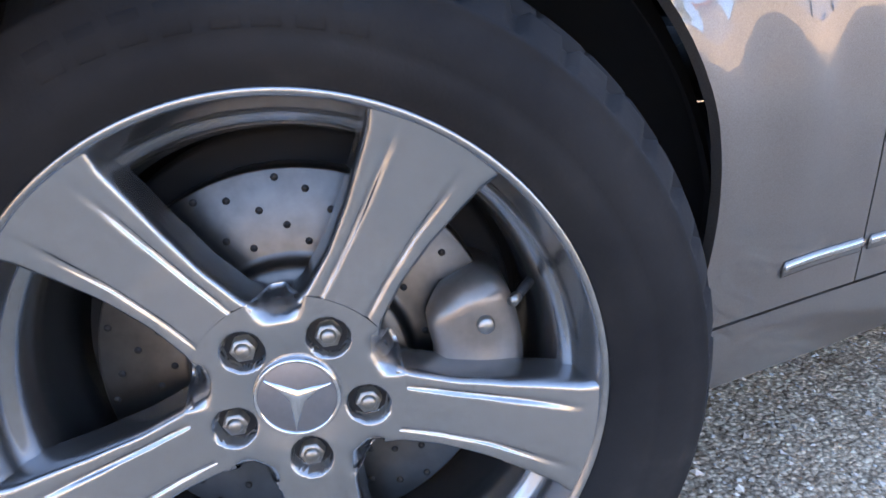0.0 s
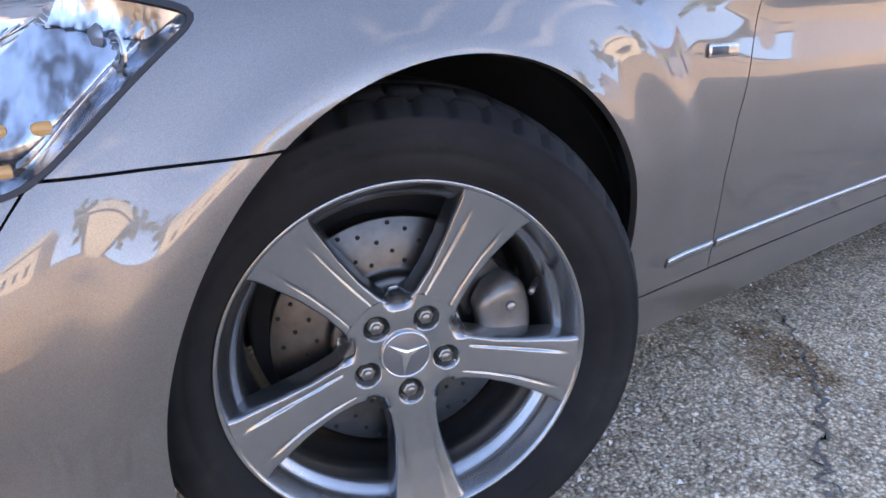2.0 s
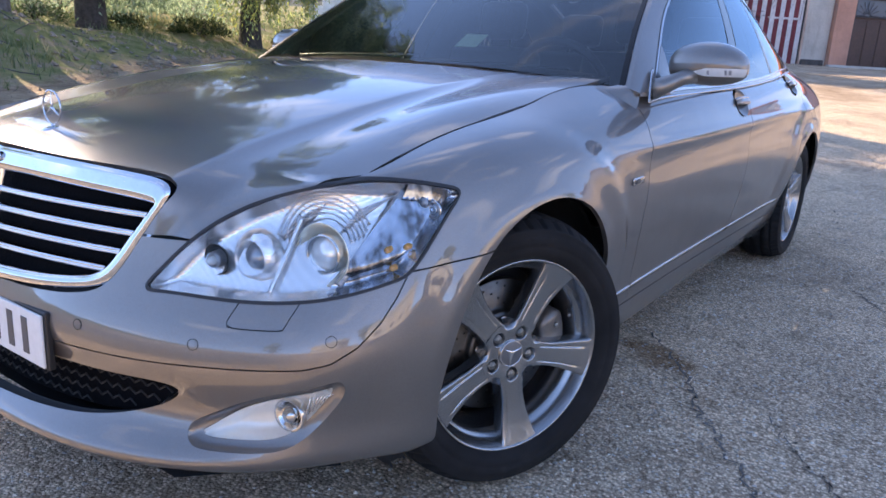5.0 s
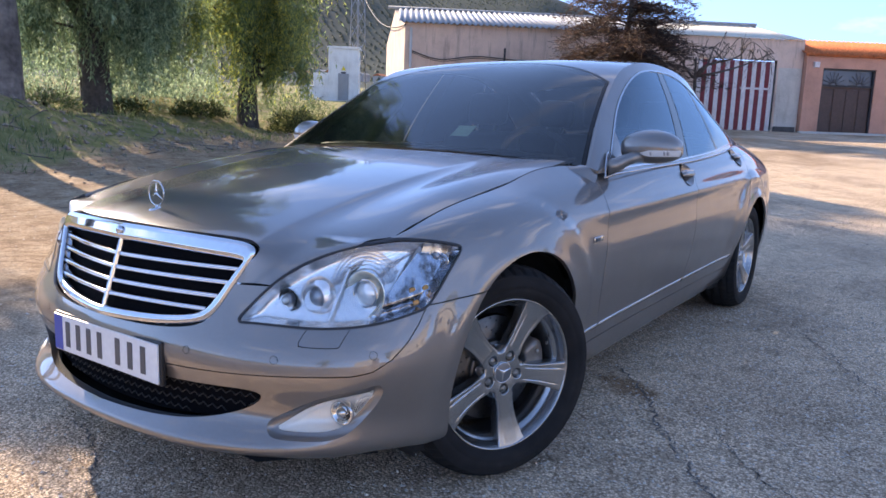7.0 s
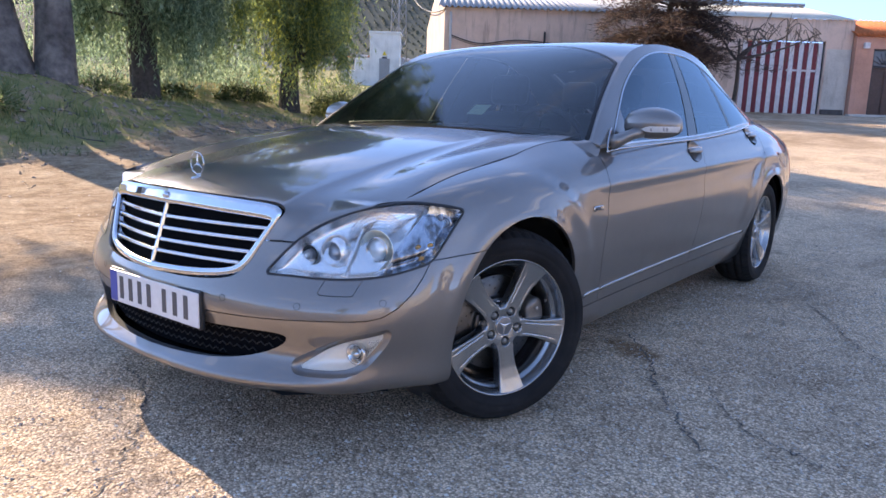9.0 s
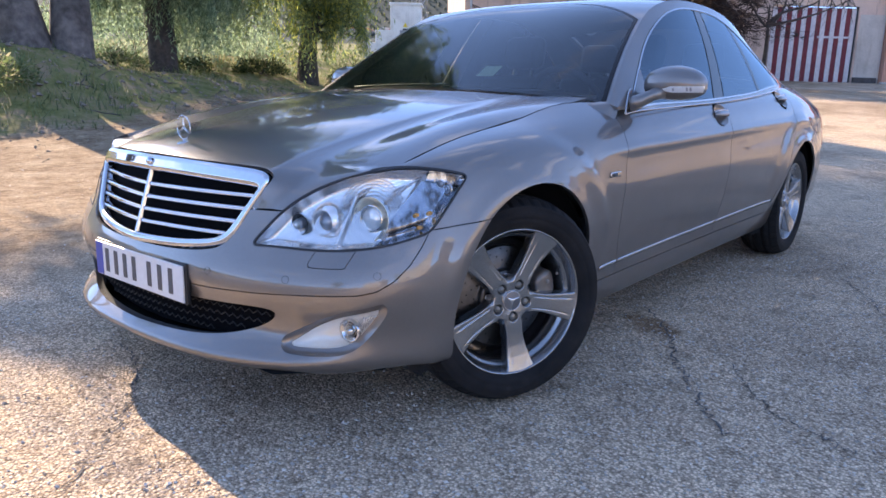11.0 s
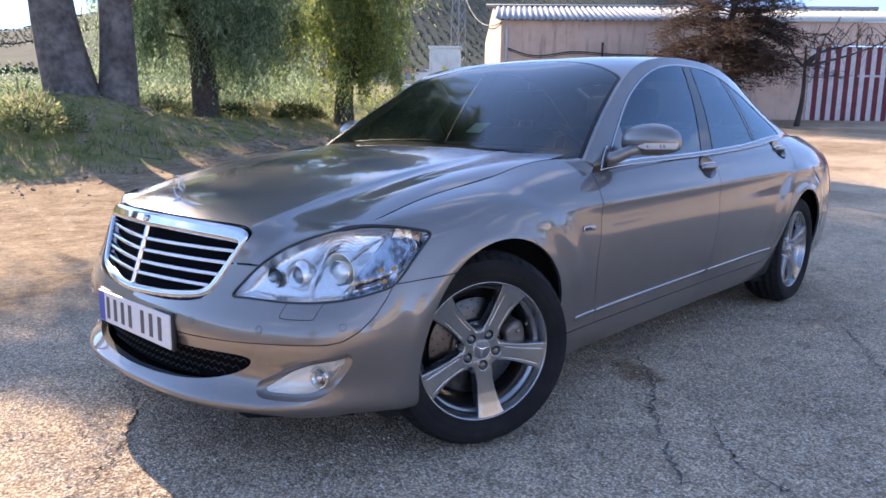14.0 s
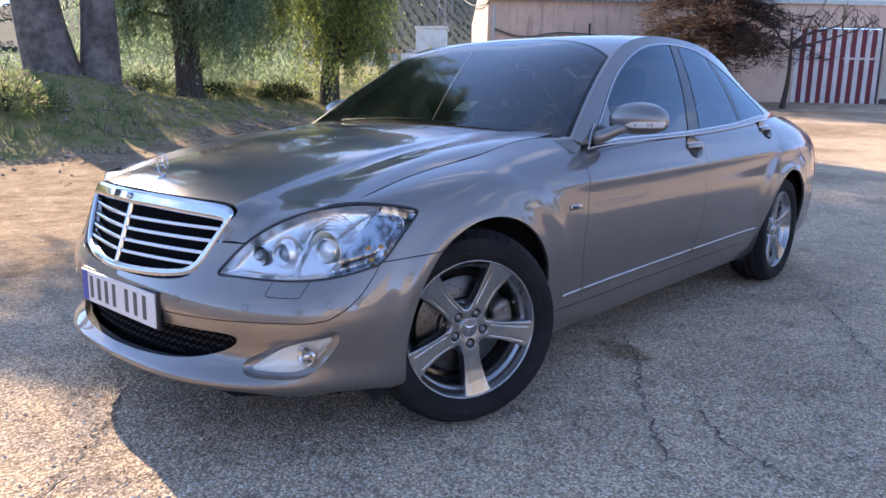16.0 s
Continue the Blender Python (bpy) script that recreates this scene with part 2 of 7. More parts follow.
def sdf(Q, poly):
    """Signed distance of points Q (n, 2) to a closed outline: below 0 inside."""
    A, B = poly, np.roll(poly, -1, 0)
    best, odd = np.full(len(Q), 1e9), np.zeros(len(Q), bool)
    for a, b in zip(A, B):
        ab = b - a
        t = np.clip(((Q - a) @ ab) / max(ab @ ab, 1e-12), 0, 1)
        best = np.minimum(best, ((Q - a - t[:, None] * ab) ** 2).sum(1))
        cross = (a[1] > Q[:, 1]) != (b[1] > Q[:, 1])
        if abs(b[1] - a[1]) > 1e-12:
            odd ^= cross & (Q[:, 0] < (b[0] - a[0]) * (Q[:, 1] - a[1]) / (b[1] - a[1]) + a[0])
    return np.where(odd, -1, 1) * np.sqrt(best)


def thick(ob, depth, offset=-1.0):
    m = ob.modifiers.new("thickness", "SOLIDIFY")
    m.thickness, m.offset, m.use_rim = depth, offset, True
    return ob


def tube(path, radius, sides=8, caps=True):
    """A round bar along points; radius may differ from point to point."""
    P = np.asarray(path, float)
    r = np.broadcast_to(np.asarray(radius, float), (len(P),))
    T = np.gradient(P, axis=0)
    T /= np.linalg.norm(T, axis=1)[:, None] + 1e-12
    up = np.array((0.0, 0.0, 1.0)) if abs(T[0, 2]) < 0.9 else np.array((1.0, 0.0, 0.0))
    X = np.zeros_like(P)
    x = np.cross(up, T[0])
    for i, t in enumerate(T):
        x = x - t * (x @ t)
        x /= np.linalg.norm(x) + 1e-12
        X[i] = x
    Y = np.cross(T, X)
    a = np.linspace(0, 2 * np.pi, sides, endpoint=False)
    G = P[:, None] + r[:, None, None] * (np.cos(a)[None, :, None] * X[:, None] + np.sin(a)[None, :, None] * Y[:, None])
    n = len(P)
    F = [(i * sides + j, i * sides + (j + 1) % sides, (i + 1) * sides + (j + 1) % sides, (i + 1) * sides + j) for i in range(n - 1) for j in range(sides)]
    if caps:
        F += [tuple(reversed(range(sides))), tuple((n - 1) * sides + j for j in range(sides))]
    return G.reshape(-1, 3), F


def normals(P):
    """Unit normals of a grid of points."""
    du, dv = np.gradient(P, axis=0), np.gradient(P, axis=1)
    n = np.cross(du, dv)
    return n / (np.linalg.norm(n, axis=2, keepdims=True) + 1e-12)


def empty(name, label, category, group="", at=(0, 0, 0)):
    ob = new(name)
    ob.location = at
    ob.empty_display_size = 0.2
    return tagged(ob, label, category, group)


# ---- ground: one sheet, level under the car, rising gently beyond it to the hills ----
def smooth(a, lo, hi):
    k = np.clip((a - lo) / (hi - lo), 0, 1)
    return k * k * (3 - 2 * k)


def slope_z(x, y):
    d = -(0.79 * x + 0.61 * y)
    soft = np.log1p(np.exp(np.clip((d - 3.6) * 2.2, -30, 30))) / 2.2
    return 0.058 * np.where(d > 14, d - 3.6, soft)


def verge(x, y):
    """Metres beyond the edge of the lot, on the wooded side."""
    return (-(y + 8.6) * 11 + (x + 2.0) * 4.4) / math.hypot(11, 4.4)


def ripple(x, y, k):
    return np.sin(x * k + 1.7 * np.sin(y * k * .7)) * np.cos(y * k * 1.13 + 1.3 * np.sin(x * k * .6))


def ground_z(x, y):
    x, y = np.asarray(x, float), np.asarray(y, float)
    r, az = np.hypot(x, y), np.degrees(np.arctan2(y, x)) % 360
    z = slope_z(x, y)
    b = verge(x, y)
    near = 1 - smooth(r, 26, 45)
    bank = smooth(b, 0, 3.2) * near * (1 - smooth(-x, 13, 20))
    z = z + bank * (.62 + .16 * ripple(x, y, .9) + .07 * ripple(x, y, 2.7))
    z = z + .5 * np.exp(-((x + 3.8) ** 2 / 5.0 + (y + 11.6) ** 2 / 2.6))       # the mound about the gum tree's foot
    z = z + .22 * np.exp(-((x + 7.2) ** 2 / 3.0 + (y + 12.0) ** 2 / 1.2))
    crest = np.interp(az, [186, 199, 208, 214, 222, 232, 243, 252, 268, 292], [0, 190, 345, 382, 400, 370, 270, 165, 120, 0])
    z = z + crest * smooth(r, 620, 2300) + np.clip(crest / 300, 0, 1) * 22 * ripple(x, y, .006) * smooth(r, 800, 1500)
    z = z - smooth(r, 2600, 6000) * 60
    return np.where(r > 700, np.minimum(z, 40 + z * .93), z) - 0.058 * np.clip(r - 640, 0, None) * smooth(r, 640, 700) * (np.cos(np.radians(az - 217.7)) > 0) * np.clip(np.cos(np.radians(az - 217.7)), 0, 1)


def ground():
    r = np.concatenate([[0.0], np.geomspace(0.6, 7, 16), np.geomspace(7.4, 60, 90), np.geomspace(63, 6000, 70)])
    a = np.linspace(0, 2 * np.pi, 361)
    R, A = np.meshgrid(r, a, indexing="ij")
    x, y = R * np.cos(A), R * np.sin(A)
    V, F = sheet(np.stack([x, y, ground_z(x, y)], -1))
    return V, F


STAIN = (-1.06, 0.90, 0)


def ground_material():
    k = Mat("chip_seal_and_earth", (0.2, 0.19, 0.18), 0.95, Specular_IOR_Level=0.08)
    c = k.node("NewGeometry").outputs["Position"]
    # chippings: pale and dark stones in a dark binder
    vo = k.node("TexVoronoi", Scale=118.0)
    vo2 = k.node("TexVoronoi", Scale=210.0)
    for v in (vo, vo2):
        k.link(c, v.inputs["Vector"])
    gray = k.node("RGBToBW")
    k.link(vo.outputs["Color"], gray.inputs[0])
    stone = k.ramp(gray.outputs[0], [(0.15, (0.35, 0.28, 0.23)), (0.4, (0.56, 0.46, 0.38)), (0.62, (0.73, 0.61, 0.505)), (0.85, (0.90, 0.79, 0.67))])
    binder = k.ramp(vo.outputs["Distance"], [(0.35, (1, 1, 1)), (0.66, (0.60, 0.57, 0.55))])
    chips = k.mix(1.0, stone, binder, "MULTIPLY")
    fine = k.ramp(k.noise(c, 260.0, 3), [(0.3, (0.74, 0.74, 0.74)), (0.7, (1.22, 1.2, 1.17))])
    chips = k.mix(1.0, chips, fine, "MULTIPLY")
    patch = k.ramp(k.noise(c, 0.9, 6, 0.6), [(0.32, (0.80, 0.76, 0.71)), (0.5, (1.10, 1.06, 0.99)), (0.7, (1.38, 1.31, 1.19))])
    chips = k.mix(1.0, chips, patch, "MULTIPLY")
    worn_ = k.ramp(k.noise(c, 7.5, 7, 0.72), [(0.30, (0.62, 0.59, 0.55)), (0.46, (1.01, 0.98, 0.94)), (0.72, (1.19, 1.14, 1.08))])
    chips = k.mix(1.0, chips, worn_, "MULTIPLY")
    # a damp brown stain by the wheel
    sm = k.node("Mapping")
    sm.vector_type = "TEXTURE"
    sm.inputs["Location"].default_value = STAIN
    sm.inputs["Rotation"].default_value = (0, 0, 0.77)
    sm.inputs["Scale"].default_value = (0.60, 0.22, 1)
    wob = k.node("TexNoise", Scale=7.0, Detail=4.0)
    k.link(c, wob.inputs["Vector"])
    k.link(c, sm.inputs["Vector"])
    ln = k.node("VectorMath")
    ln.operation = "LENGTH"
    k.link(sm.outputs[0], ln.inputs[0])
    ad = k.node("Math")
    ad.operation = "ADD"
    k.link(ln.outputs["Value"], ad.inputs[0])
    k.link(wob.outputs["Fac"], ad.inputs[1])
    damp = k.ramp(ad.outputs[0], [(0.75, (0.52, 0.44, 0.38)), (1.0, (1, 1, 1))])
    chips = k.mix(1.0, chips, damp, "MULTIPLY")
    # trodden earth
    soil = k.ramp(k.noise(c, 2.6, 8, 0.62), [(0.3, (0.26, 0.175, 0.115)), (0.5, (0.41, 0.295, 0.20)), (0.72, (0.54, 0.42, 0.30))])
    soil = k.mix(1.0, soil, k.ramp(k.noise(c, 60.0, 4), [(0.3, (0.75, 0.75, 0.75)), (0.7, (1.15, 1.15, 1.15))]), "MULTIPLY")
    soil = k.mix(1.0, soil, k.ramp(gray.outputs[0], [(0.2, (0.72, 0.72, 0.72)), (0.8, (1.2, 1.18, 1.15))]), "MULTIPLY")
    soil = k.mix(1.0, soil, k.ramp(k.noise(c, 11.0, 6, 0.7), [(0.35, (0.68, 0.66, 0.64)), (0.65, (1.2, 1.2, 1.2))]), "MULTIPLY")
    grass = k.ramp(k.noise(c, 3.1, 8, 0.65), [(0.28, (0.10, 0.11, 0.045)), (0.40, (0.19, 0.20, 0.075)), (0.52, (0.27, 0.25, 0.11)), (0.60, (0.34, 0.255, 0.16)), (0.76, (0.44, 0.33, 0.22))])
    far = k.ramp(k.noise(c, 0.012, 6), [(0.35, (0.05, 0.064, 0.06)), (0.6, (0.072, 0.085, 0.07)), (0.75, (0.11, 0.105, 0.085))])

    def blend(attr, wobble, scale):
        n = k.node("Attribute")
        n.attribute_name = attr
        m = k.node("Math")
        m.operation = "MULTIPLY_ADD"
        k.link(k.noise(c, scale, 5), m.inputs[0])
        m.inputs[1].default_value = wobble
        k.link(n.outputs["Fac"], m.inputs[2])
        s = k.node("MapRange", **{"From_Min": 0.5 + wobble / 2 - .12, "From_Max": 0.5 + wobble / 2 + .12})
        k.link(m.outputs[0], s.inputs["Value"])
        return s.outputs["Result"]

    col = k.mix(blend("earth", 0.9, 0.55), chips, soil)
    col = k.mix(blend("green", 1.0, 0.9), col, grass)
    col = k.mix(blend("far", 0.2, 0.02), col, far)
    k.set("Base Color", col)
    inv = k.node("Math")
    inv.operation = "SUBTRACT"
    inv.inputs[0].default_value = 1.0
    k.link(vo.outputs["Distance"], inv.inputs[1])
    k.bump(k.noise(c, 14.0, 6), 0.5, 0.035)
    k.bump(inv.outputs[0], 0.6, 0.010)
    k.bump(vo2.outputs["Distance"], 0.3, 0.005)
    return k.m


gV, gF = ground()
gV, gF = (gV, gF) if np.cross(gV[gF[4000][1]] - gV[gF[4000][0]], gV[gF[4000][2]] - gV[gF[4000][0]])[2] > 0 else (gV, [tuple(reversed(f)) for f in gF])
ground_ob = part("ground", gV, gF, ground_material(), None, "grey chip-seal lot running into trodden earth and grass", True, "ground", "structure")
gx, gy = gV[:, 0], gV[:, 1]
gr, gb_ = np.hypot(gx, gy), verge(gx, gy)
for nm, val in (("earth", smooth(-gy - .1 * gx, .3, 3.6) * .95 * (1 - .8 * smooth(-gx, 4.5, 7.5) * smooth(gy, -9, -5)) + smooth(-gx, 5, 10) * .28), ("green", smooth(gb_, -1.3, 1.6) * (gr < 300)), ("far", smooth(gr, 70, 200))):
    at_ = ground_ob.data.attributes.new(nm, "FLOAT", "POINT")
    at_.data.foreach_set("value", np.clip(val, 0, 1).astype(np.float32))

# loose chippings by the car
rng = np.random.default_rng(5)


def stones(n, area, size):
    x0, y0, x1, y1 = area
    px, py = rng.uniform(x0, x1, n), rng.uniform(y0, y1, n)
    s = rng.uniform(*size, n) * rng.choice([1, 1, 1, 1.6], n)
    base = np.array([(1, 0, 0), (-1, 0, 0), (0, 1, 0), (0, -1, 0), (0, 0, 1), (0, 0, -.6)], float)
    V = base[None] * (s[:, None] * rng.uniform(.6, 1.3, (n, 6)))[..., None]
    a = rng.uniform(0, 6.28, n)
    c, sn = np.cos(a)[:, None], np.sin(a)[:, None]
    V = np.stack([V[..., 0] * c - V[..., 1] * sn + V[..., 2] * .35, V[..., 0] * sn + V[..., 1] * c, V[..., 2] * .8], -1)
    V += np.stack([px, py, ground_z(px, py) + s * .2], -1)[:, None]
    f = np.array([(0, 2, 4), (2, 1, 4), (1, 3, 4), (3, 0, 4), (2, 0, 5), (1, 2, 5), (3, 1, 5), (0, 3, 5)])
    return V.reshape(-1, 3), (f[None] + 6 * np.arange(n)[:, None, None]).reshape(-1, 3).tolist()


def stone_material():
    k = Mat("loose_chippings", (0.3, 0.29, 0.28), 0.9)
    g = k.node("NewGeometry").outputs["Random Per Island"]
    k.set("Base Color", k.ramp(g, [(0.1, (0.33, 0.29, 0.25)), (0.5, (0.53, 0.47, 0.41)), (0.8, (0.66, 0.59, 0.52)), (0.95, (0.80, 0.73, 0.64))]))
    return k.m


part("gravel", *joined(stones(9000, (-3.2, .55, 1.4, 2.1), (.0022, .0055)), stones(3500, (-.4, -1.6, 2.0, 1.2), (.0022, .0055)), stones(2500, (-8, -8, 3, -1), (.002, .006)), stones(2500, (-9, .8, -3, 3.5), (.003, .008))),
     stone_material(), None, "loose grey chippings scattered over the lot", False, "gravel", "stuff")

# cracks and a damp stain in the surface
CRACK = worn("dark_crack_fill", (0.19, 0.17, 0.155), 0.95, scale=140, var=0.5, bump=0.6)


def crack(pts, wide, seed):
    r = np.random.default_rng(seed)
    P = spline(np.array([(x, y, 0) for x, y in pts], float), 70)
    P[:, :2] += r.normal(0, .012, (70, 2))
    T = np.gradient(P, axis=0)
    T /= np.linalg.norm(T, axis=1)[:, None]
    S = np.stack([-T[:, 1], T[:, 0], 0 * T[:, 0]], 1)
    w0, w1 = wide * r.uniform(.05, .6, 70), wide * r.uniform(.05, .6, 70)
    G = np.stack([P + S * w0[:, None], P - S * w1[:, None]], 1)
    G[..., 2] = ground_z(G[..., 0], G[..., 1]) + .004
    V, F = sheet(G)
    return V, F


for i, (pts, wd) in enumerate((([(-1.3, .75), (-1.05, .95), (-.8, 1.1), (-.62, 1.2), (-.42, 1.34), (-.2, 1.5)], .011), ([(.62, -.55), (.72, -.25), (.86, -.04), (1.0, .12), (1.25, .36)], .009),
                               ([(-2.6, 1.35), (-2.2, 1.55), (-1.83, 1.73), (-1.5, 1.95)], .010), ([(-.9, 1.28), (-.5, 1.55), (-.35, 1.85)], .006))):
    part("crack", *crack(pts, wd, i), CRACK, None, "dark ragged crack in the lot surface", True, "crack", "structure")


part("rubble", *joined(stones(420, (-9.5, -12.4, -3.0, -9.8), (.012, .05)), stones(160, (-5.5, -9.8, 0, -7.0), (.008, .03)), stones(200, (-16, -13.5, -9.5, -10.5), (.012, .05))),
     worn("earthy_rubble", (0.36, 0.29, 0.23), 0.95, scale=30, var=0.35), None, "earthy clods and stones strewn along the bank", False, "rubble", "stuff")

# ---- plants ----
def leaf_material(name, dark, light, third=None):
    k = Mat(name, dark, 0.6, Specular_IOR_Level=0.25)
    g = k.node("NewGeometry").outputs["Random Per Island"]
    stops = [(0.0, dark), (0.6, light)] + ([(0.9, third)] if third else [])
    col = k.ramp(g, stops)
    k.set("Base Color", col)
    tr = k.node("BsdfTranslucent")
    k.link(col, tr.inputs["Color"])
    mx = k.node("MixShader")
    mx.inputs[0].default_value = 0.68
    k.link(k.b.outputs[0], mx.inputs[1])
    k.link(tr.outputs[0], mx.inputs[2])
    out = [n for n in k.t.nodes if n.type == "OUTPUT_MATERIAL"][0]
    k.link(mx.outputs[0], out.inputs["Surface"])
    return k.m


LEAF_A = leaf_material("grey_green_leaves", (0.11, 0.17, 0.10), (0.28, 0.38, 0.24), (0.46, 0.56, 0.36))
LEAF_B = leaf_material("yellow_green_leaves", (0.11, 0.17, 0.08), (0.28, 0.37, 0.18), (0.56, 0.57, 0.15))
GRASS = leaf_material("verge_grass", (0.10, 0.145, 0.06), (0.21, 0.27, 0.13), (0.42, 0.38, 0.25))
SHRUB = leaf_material("dark_shrub_leaves", (0.04, 0.06, 0.03), (0.10, 0.13, 0.055), (0.2, 0.2, 0.09))
BROWN = leaf_material("withered_needles", (0.035, 0.025, 0.022), (0.075, 0.050, 0.042), (0.13, 0.09, 0.07))
BARK = worn("grey_tan_bark", (0.18, 0.155, 0.14), 0.9, scale=7, var=0.5, bump=0.6, big=1.2)
DARKBARK = worn("dark_bark", (0.085, 0.07, 0.062), 0.95, scale=14, var=0.4, bump=0.7)


def leaf_quads(P, D, length, width, r):
    """Narrow pointed leaves at P, hanging along D."""
    n = len(P)
    D = D / (np.linalg.norm(D, axis=1, keepdims=True) + 1e-9)
    S = np.cross(D, r.normal(0, 1, (n, 3)))
    S /= np.linalg.norm(S, axis=1, keepdims=True) + 1e-9
    L, W = length * r.uniform(.6, 1.3, (n, 1)), width * r.uniform(.7, 1.2, (n, 1))
    V = np.stack([P, P + D * L * .45 + S * W, P + D * L, P + D * L * .45 - S * W], 1)
    i = 4 * np.arange(n)[:, None] + np.arange(4)
    return V.reshape(-1, 3), i.tolist()


def weeping_crown(blobs, strands, leaves, length, width, hang, seed, spray=13):
    """Sprays of hanging strands with narrow leaves, spread through ellipsoids (x, y, z, rx, ry, rz)."""
    r = np.random.default_rng(seed)
    w = np.array([b[3] * b[4] * b[5] for b in blobs]) ** .7
    heads = max(1, strands // spray)
    B = np.array(blobs, float)[r.choice(len(blobs), heads, p=w / w.sum())]
    u = r.normal(0, 1, (heads, 3))
    u /= np.linalg.norm(u, axis=1, keepdims=True)
    head = B[:, :3] + u * B[:, 3:] * r.uniform(.3, 1, (heads, 1)) ** .5
    size = r.uniform(.55, 1.3, heads)
    n = heads * spray
    of = np.repeat(np.arange(heads), spray)
    u, k = u[of], size[of]
    O = head[of] + r.normal(0, 1, (n, 3)) * (.20, .20, .13) * k[:, None]
    H = hang * k * r.uniform(.5, 1.15, n)
    t = np.linspace(0, 1, leaves)[None]
    sway = r.normal(0, .10, (n, 2)) + r.normal(0, .12, (heads, 2))[of]
    P = np.stack([O[:, :1] + (u[:, :1] * .28 + sway[:, :1]) * t * H[:, None], O[:, 1:2] + (u[:, 1:2] * .28 + sway[:, 1:]) * t * H[:, None], O[:, 2:] + .25 * H[:, None] * t * (1 - t) - H[:, None] * t**1.4], -1)
    P = P.reshape(-1, 3) + r.normal(0, .03, (n * leaves, 3))
    P = P[P[:, 2] > ground_z(P[:, 0], P[:, 1]) + .12]
    D = np.stack([r.normal(0, .5, len(P)), r.normal(0, .5, len(P)), r.uniform(-1.3, -.2, len(P))], 1)
    return leaf_quads(P, D, length, width, r)


def limbs(base, tips, radius, seed, bend=.5):
    """A trunk's limbs: bent tapering tubes from base to tips."""
    r = np.random.default_rng(seed)
    out = []
    for tip, rad in zip(tips, radius):
        a, b = np.array(base, float), np.array(tip, float)
        mid1, mid2 = a + (b - a) * .35 + r.normal(0, bend * .3, 3) * (1, 1, .3), a + (b - a) * .7 + r.normal(0, bend * .4, 3) * (1, 1, .3)
        P = spline(np.array([a, mid1, mid2, b]), 18)
        k = np.linspace(0, 1, 18)
        out.append(tube(P, rad * (1 - .72 * k) * (1 + .16 * np.exp(-k * 12)), 12))
    return out


def tree(name, label, base, trunk_pieces, crown_piece, bark, leaf):
    bz = float(ground_z(base[0], base[1]))
    t = empty(name, label, "tree", at=(base[0], base[1], bz))
    off = np.array((base[0], base[1], bz))
    for i, tp in enumerate(trunk_pieces):
        part("trunk" if i == 0 else "limb", tp[0] - off, tp[1], bark, t)
    if crown_piece is not None:
        part("crown", crown_piece[0] - off, crown_piece[1], leaf, t, smooth=False, kind="stuff")
    return t


def gz1(x, y):
    return float(ground_z(x, y))


# the big pale gum tree with two stems
x, y = -3.75, -12.15
z = gz1(x, y) - .1
tp = limbs((x - .1, y, z - .5), [(x + .5, y - .5, z + 6.0)], (.50,), 3, .15)
tp += limbs((x - .70, y + .2, z - .5), [(x - .75, y + .2, z + 6.0)], (.38,), 4, .2)
tp += limbs((x + .9, y - .5, z + 4.2), [(x + 2.0, y + .4, z + 7.2), (x + .5, y + .4, z + 11.0), (x - 1.5, y + .5, z + 9.5), (x + 1.6, y, z + 12.6), (x - 1.4, y, z + 12.6)], (.12, .2, .15, .16, .15), 5, .8)
tp += limbs((x - .85, y + .25, z + 1.6), [(x - 1.7, y + .9, z + 3.6)], (.07,), 6, .3)
tp += limbs((x + .6, y - .5, z + 3.6), [(x + 2.65, y - .35, z + 5.2)], (.09,), 7, .4)
# the crown is out of view; its clumps are placed to shade lot and bonnet
tree("gum_tree", "pale-barked gum tree with two stems on the grassy bank", (x, y), tp,
     joined(weeping_crown([(x + 2.55, y - .45, z + 5.0, .55, .7, .5), (x + 2.05, y - .25, z + 4.8, .45, .6, .4)], 190, 22, .15, .018, .8, 12), weeping_crown([(x + 1.55, y, z + 6.9, .9, .9, .7)], 160, 24, .15, .016, .8, 13),
            weeping_crown([(x - 1.5, y + .4, z + 8.2, 2.2, 2.0, 1.6), (x + .3, y - .4, z + 10.6, 2.6, 2.2, 2.0), (x - 1.7, y - .2, z + 12.6, 2.4, 2.0, 1.8), (x + 1.5, y, z + 12.8, 2.2, 2.0, 1.8)], 4200, 24, .17, .022, 1.2, 11)), BARK, LEAF_A)
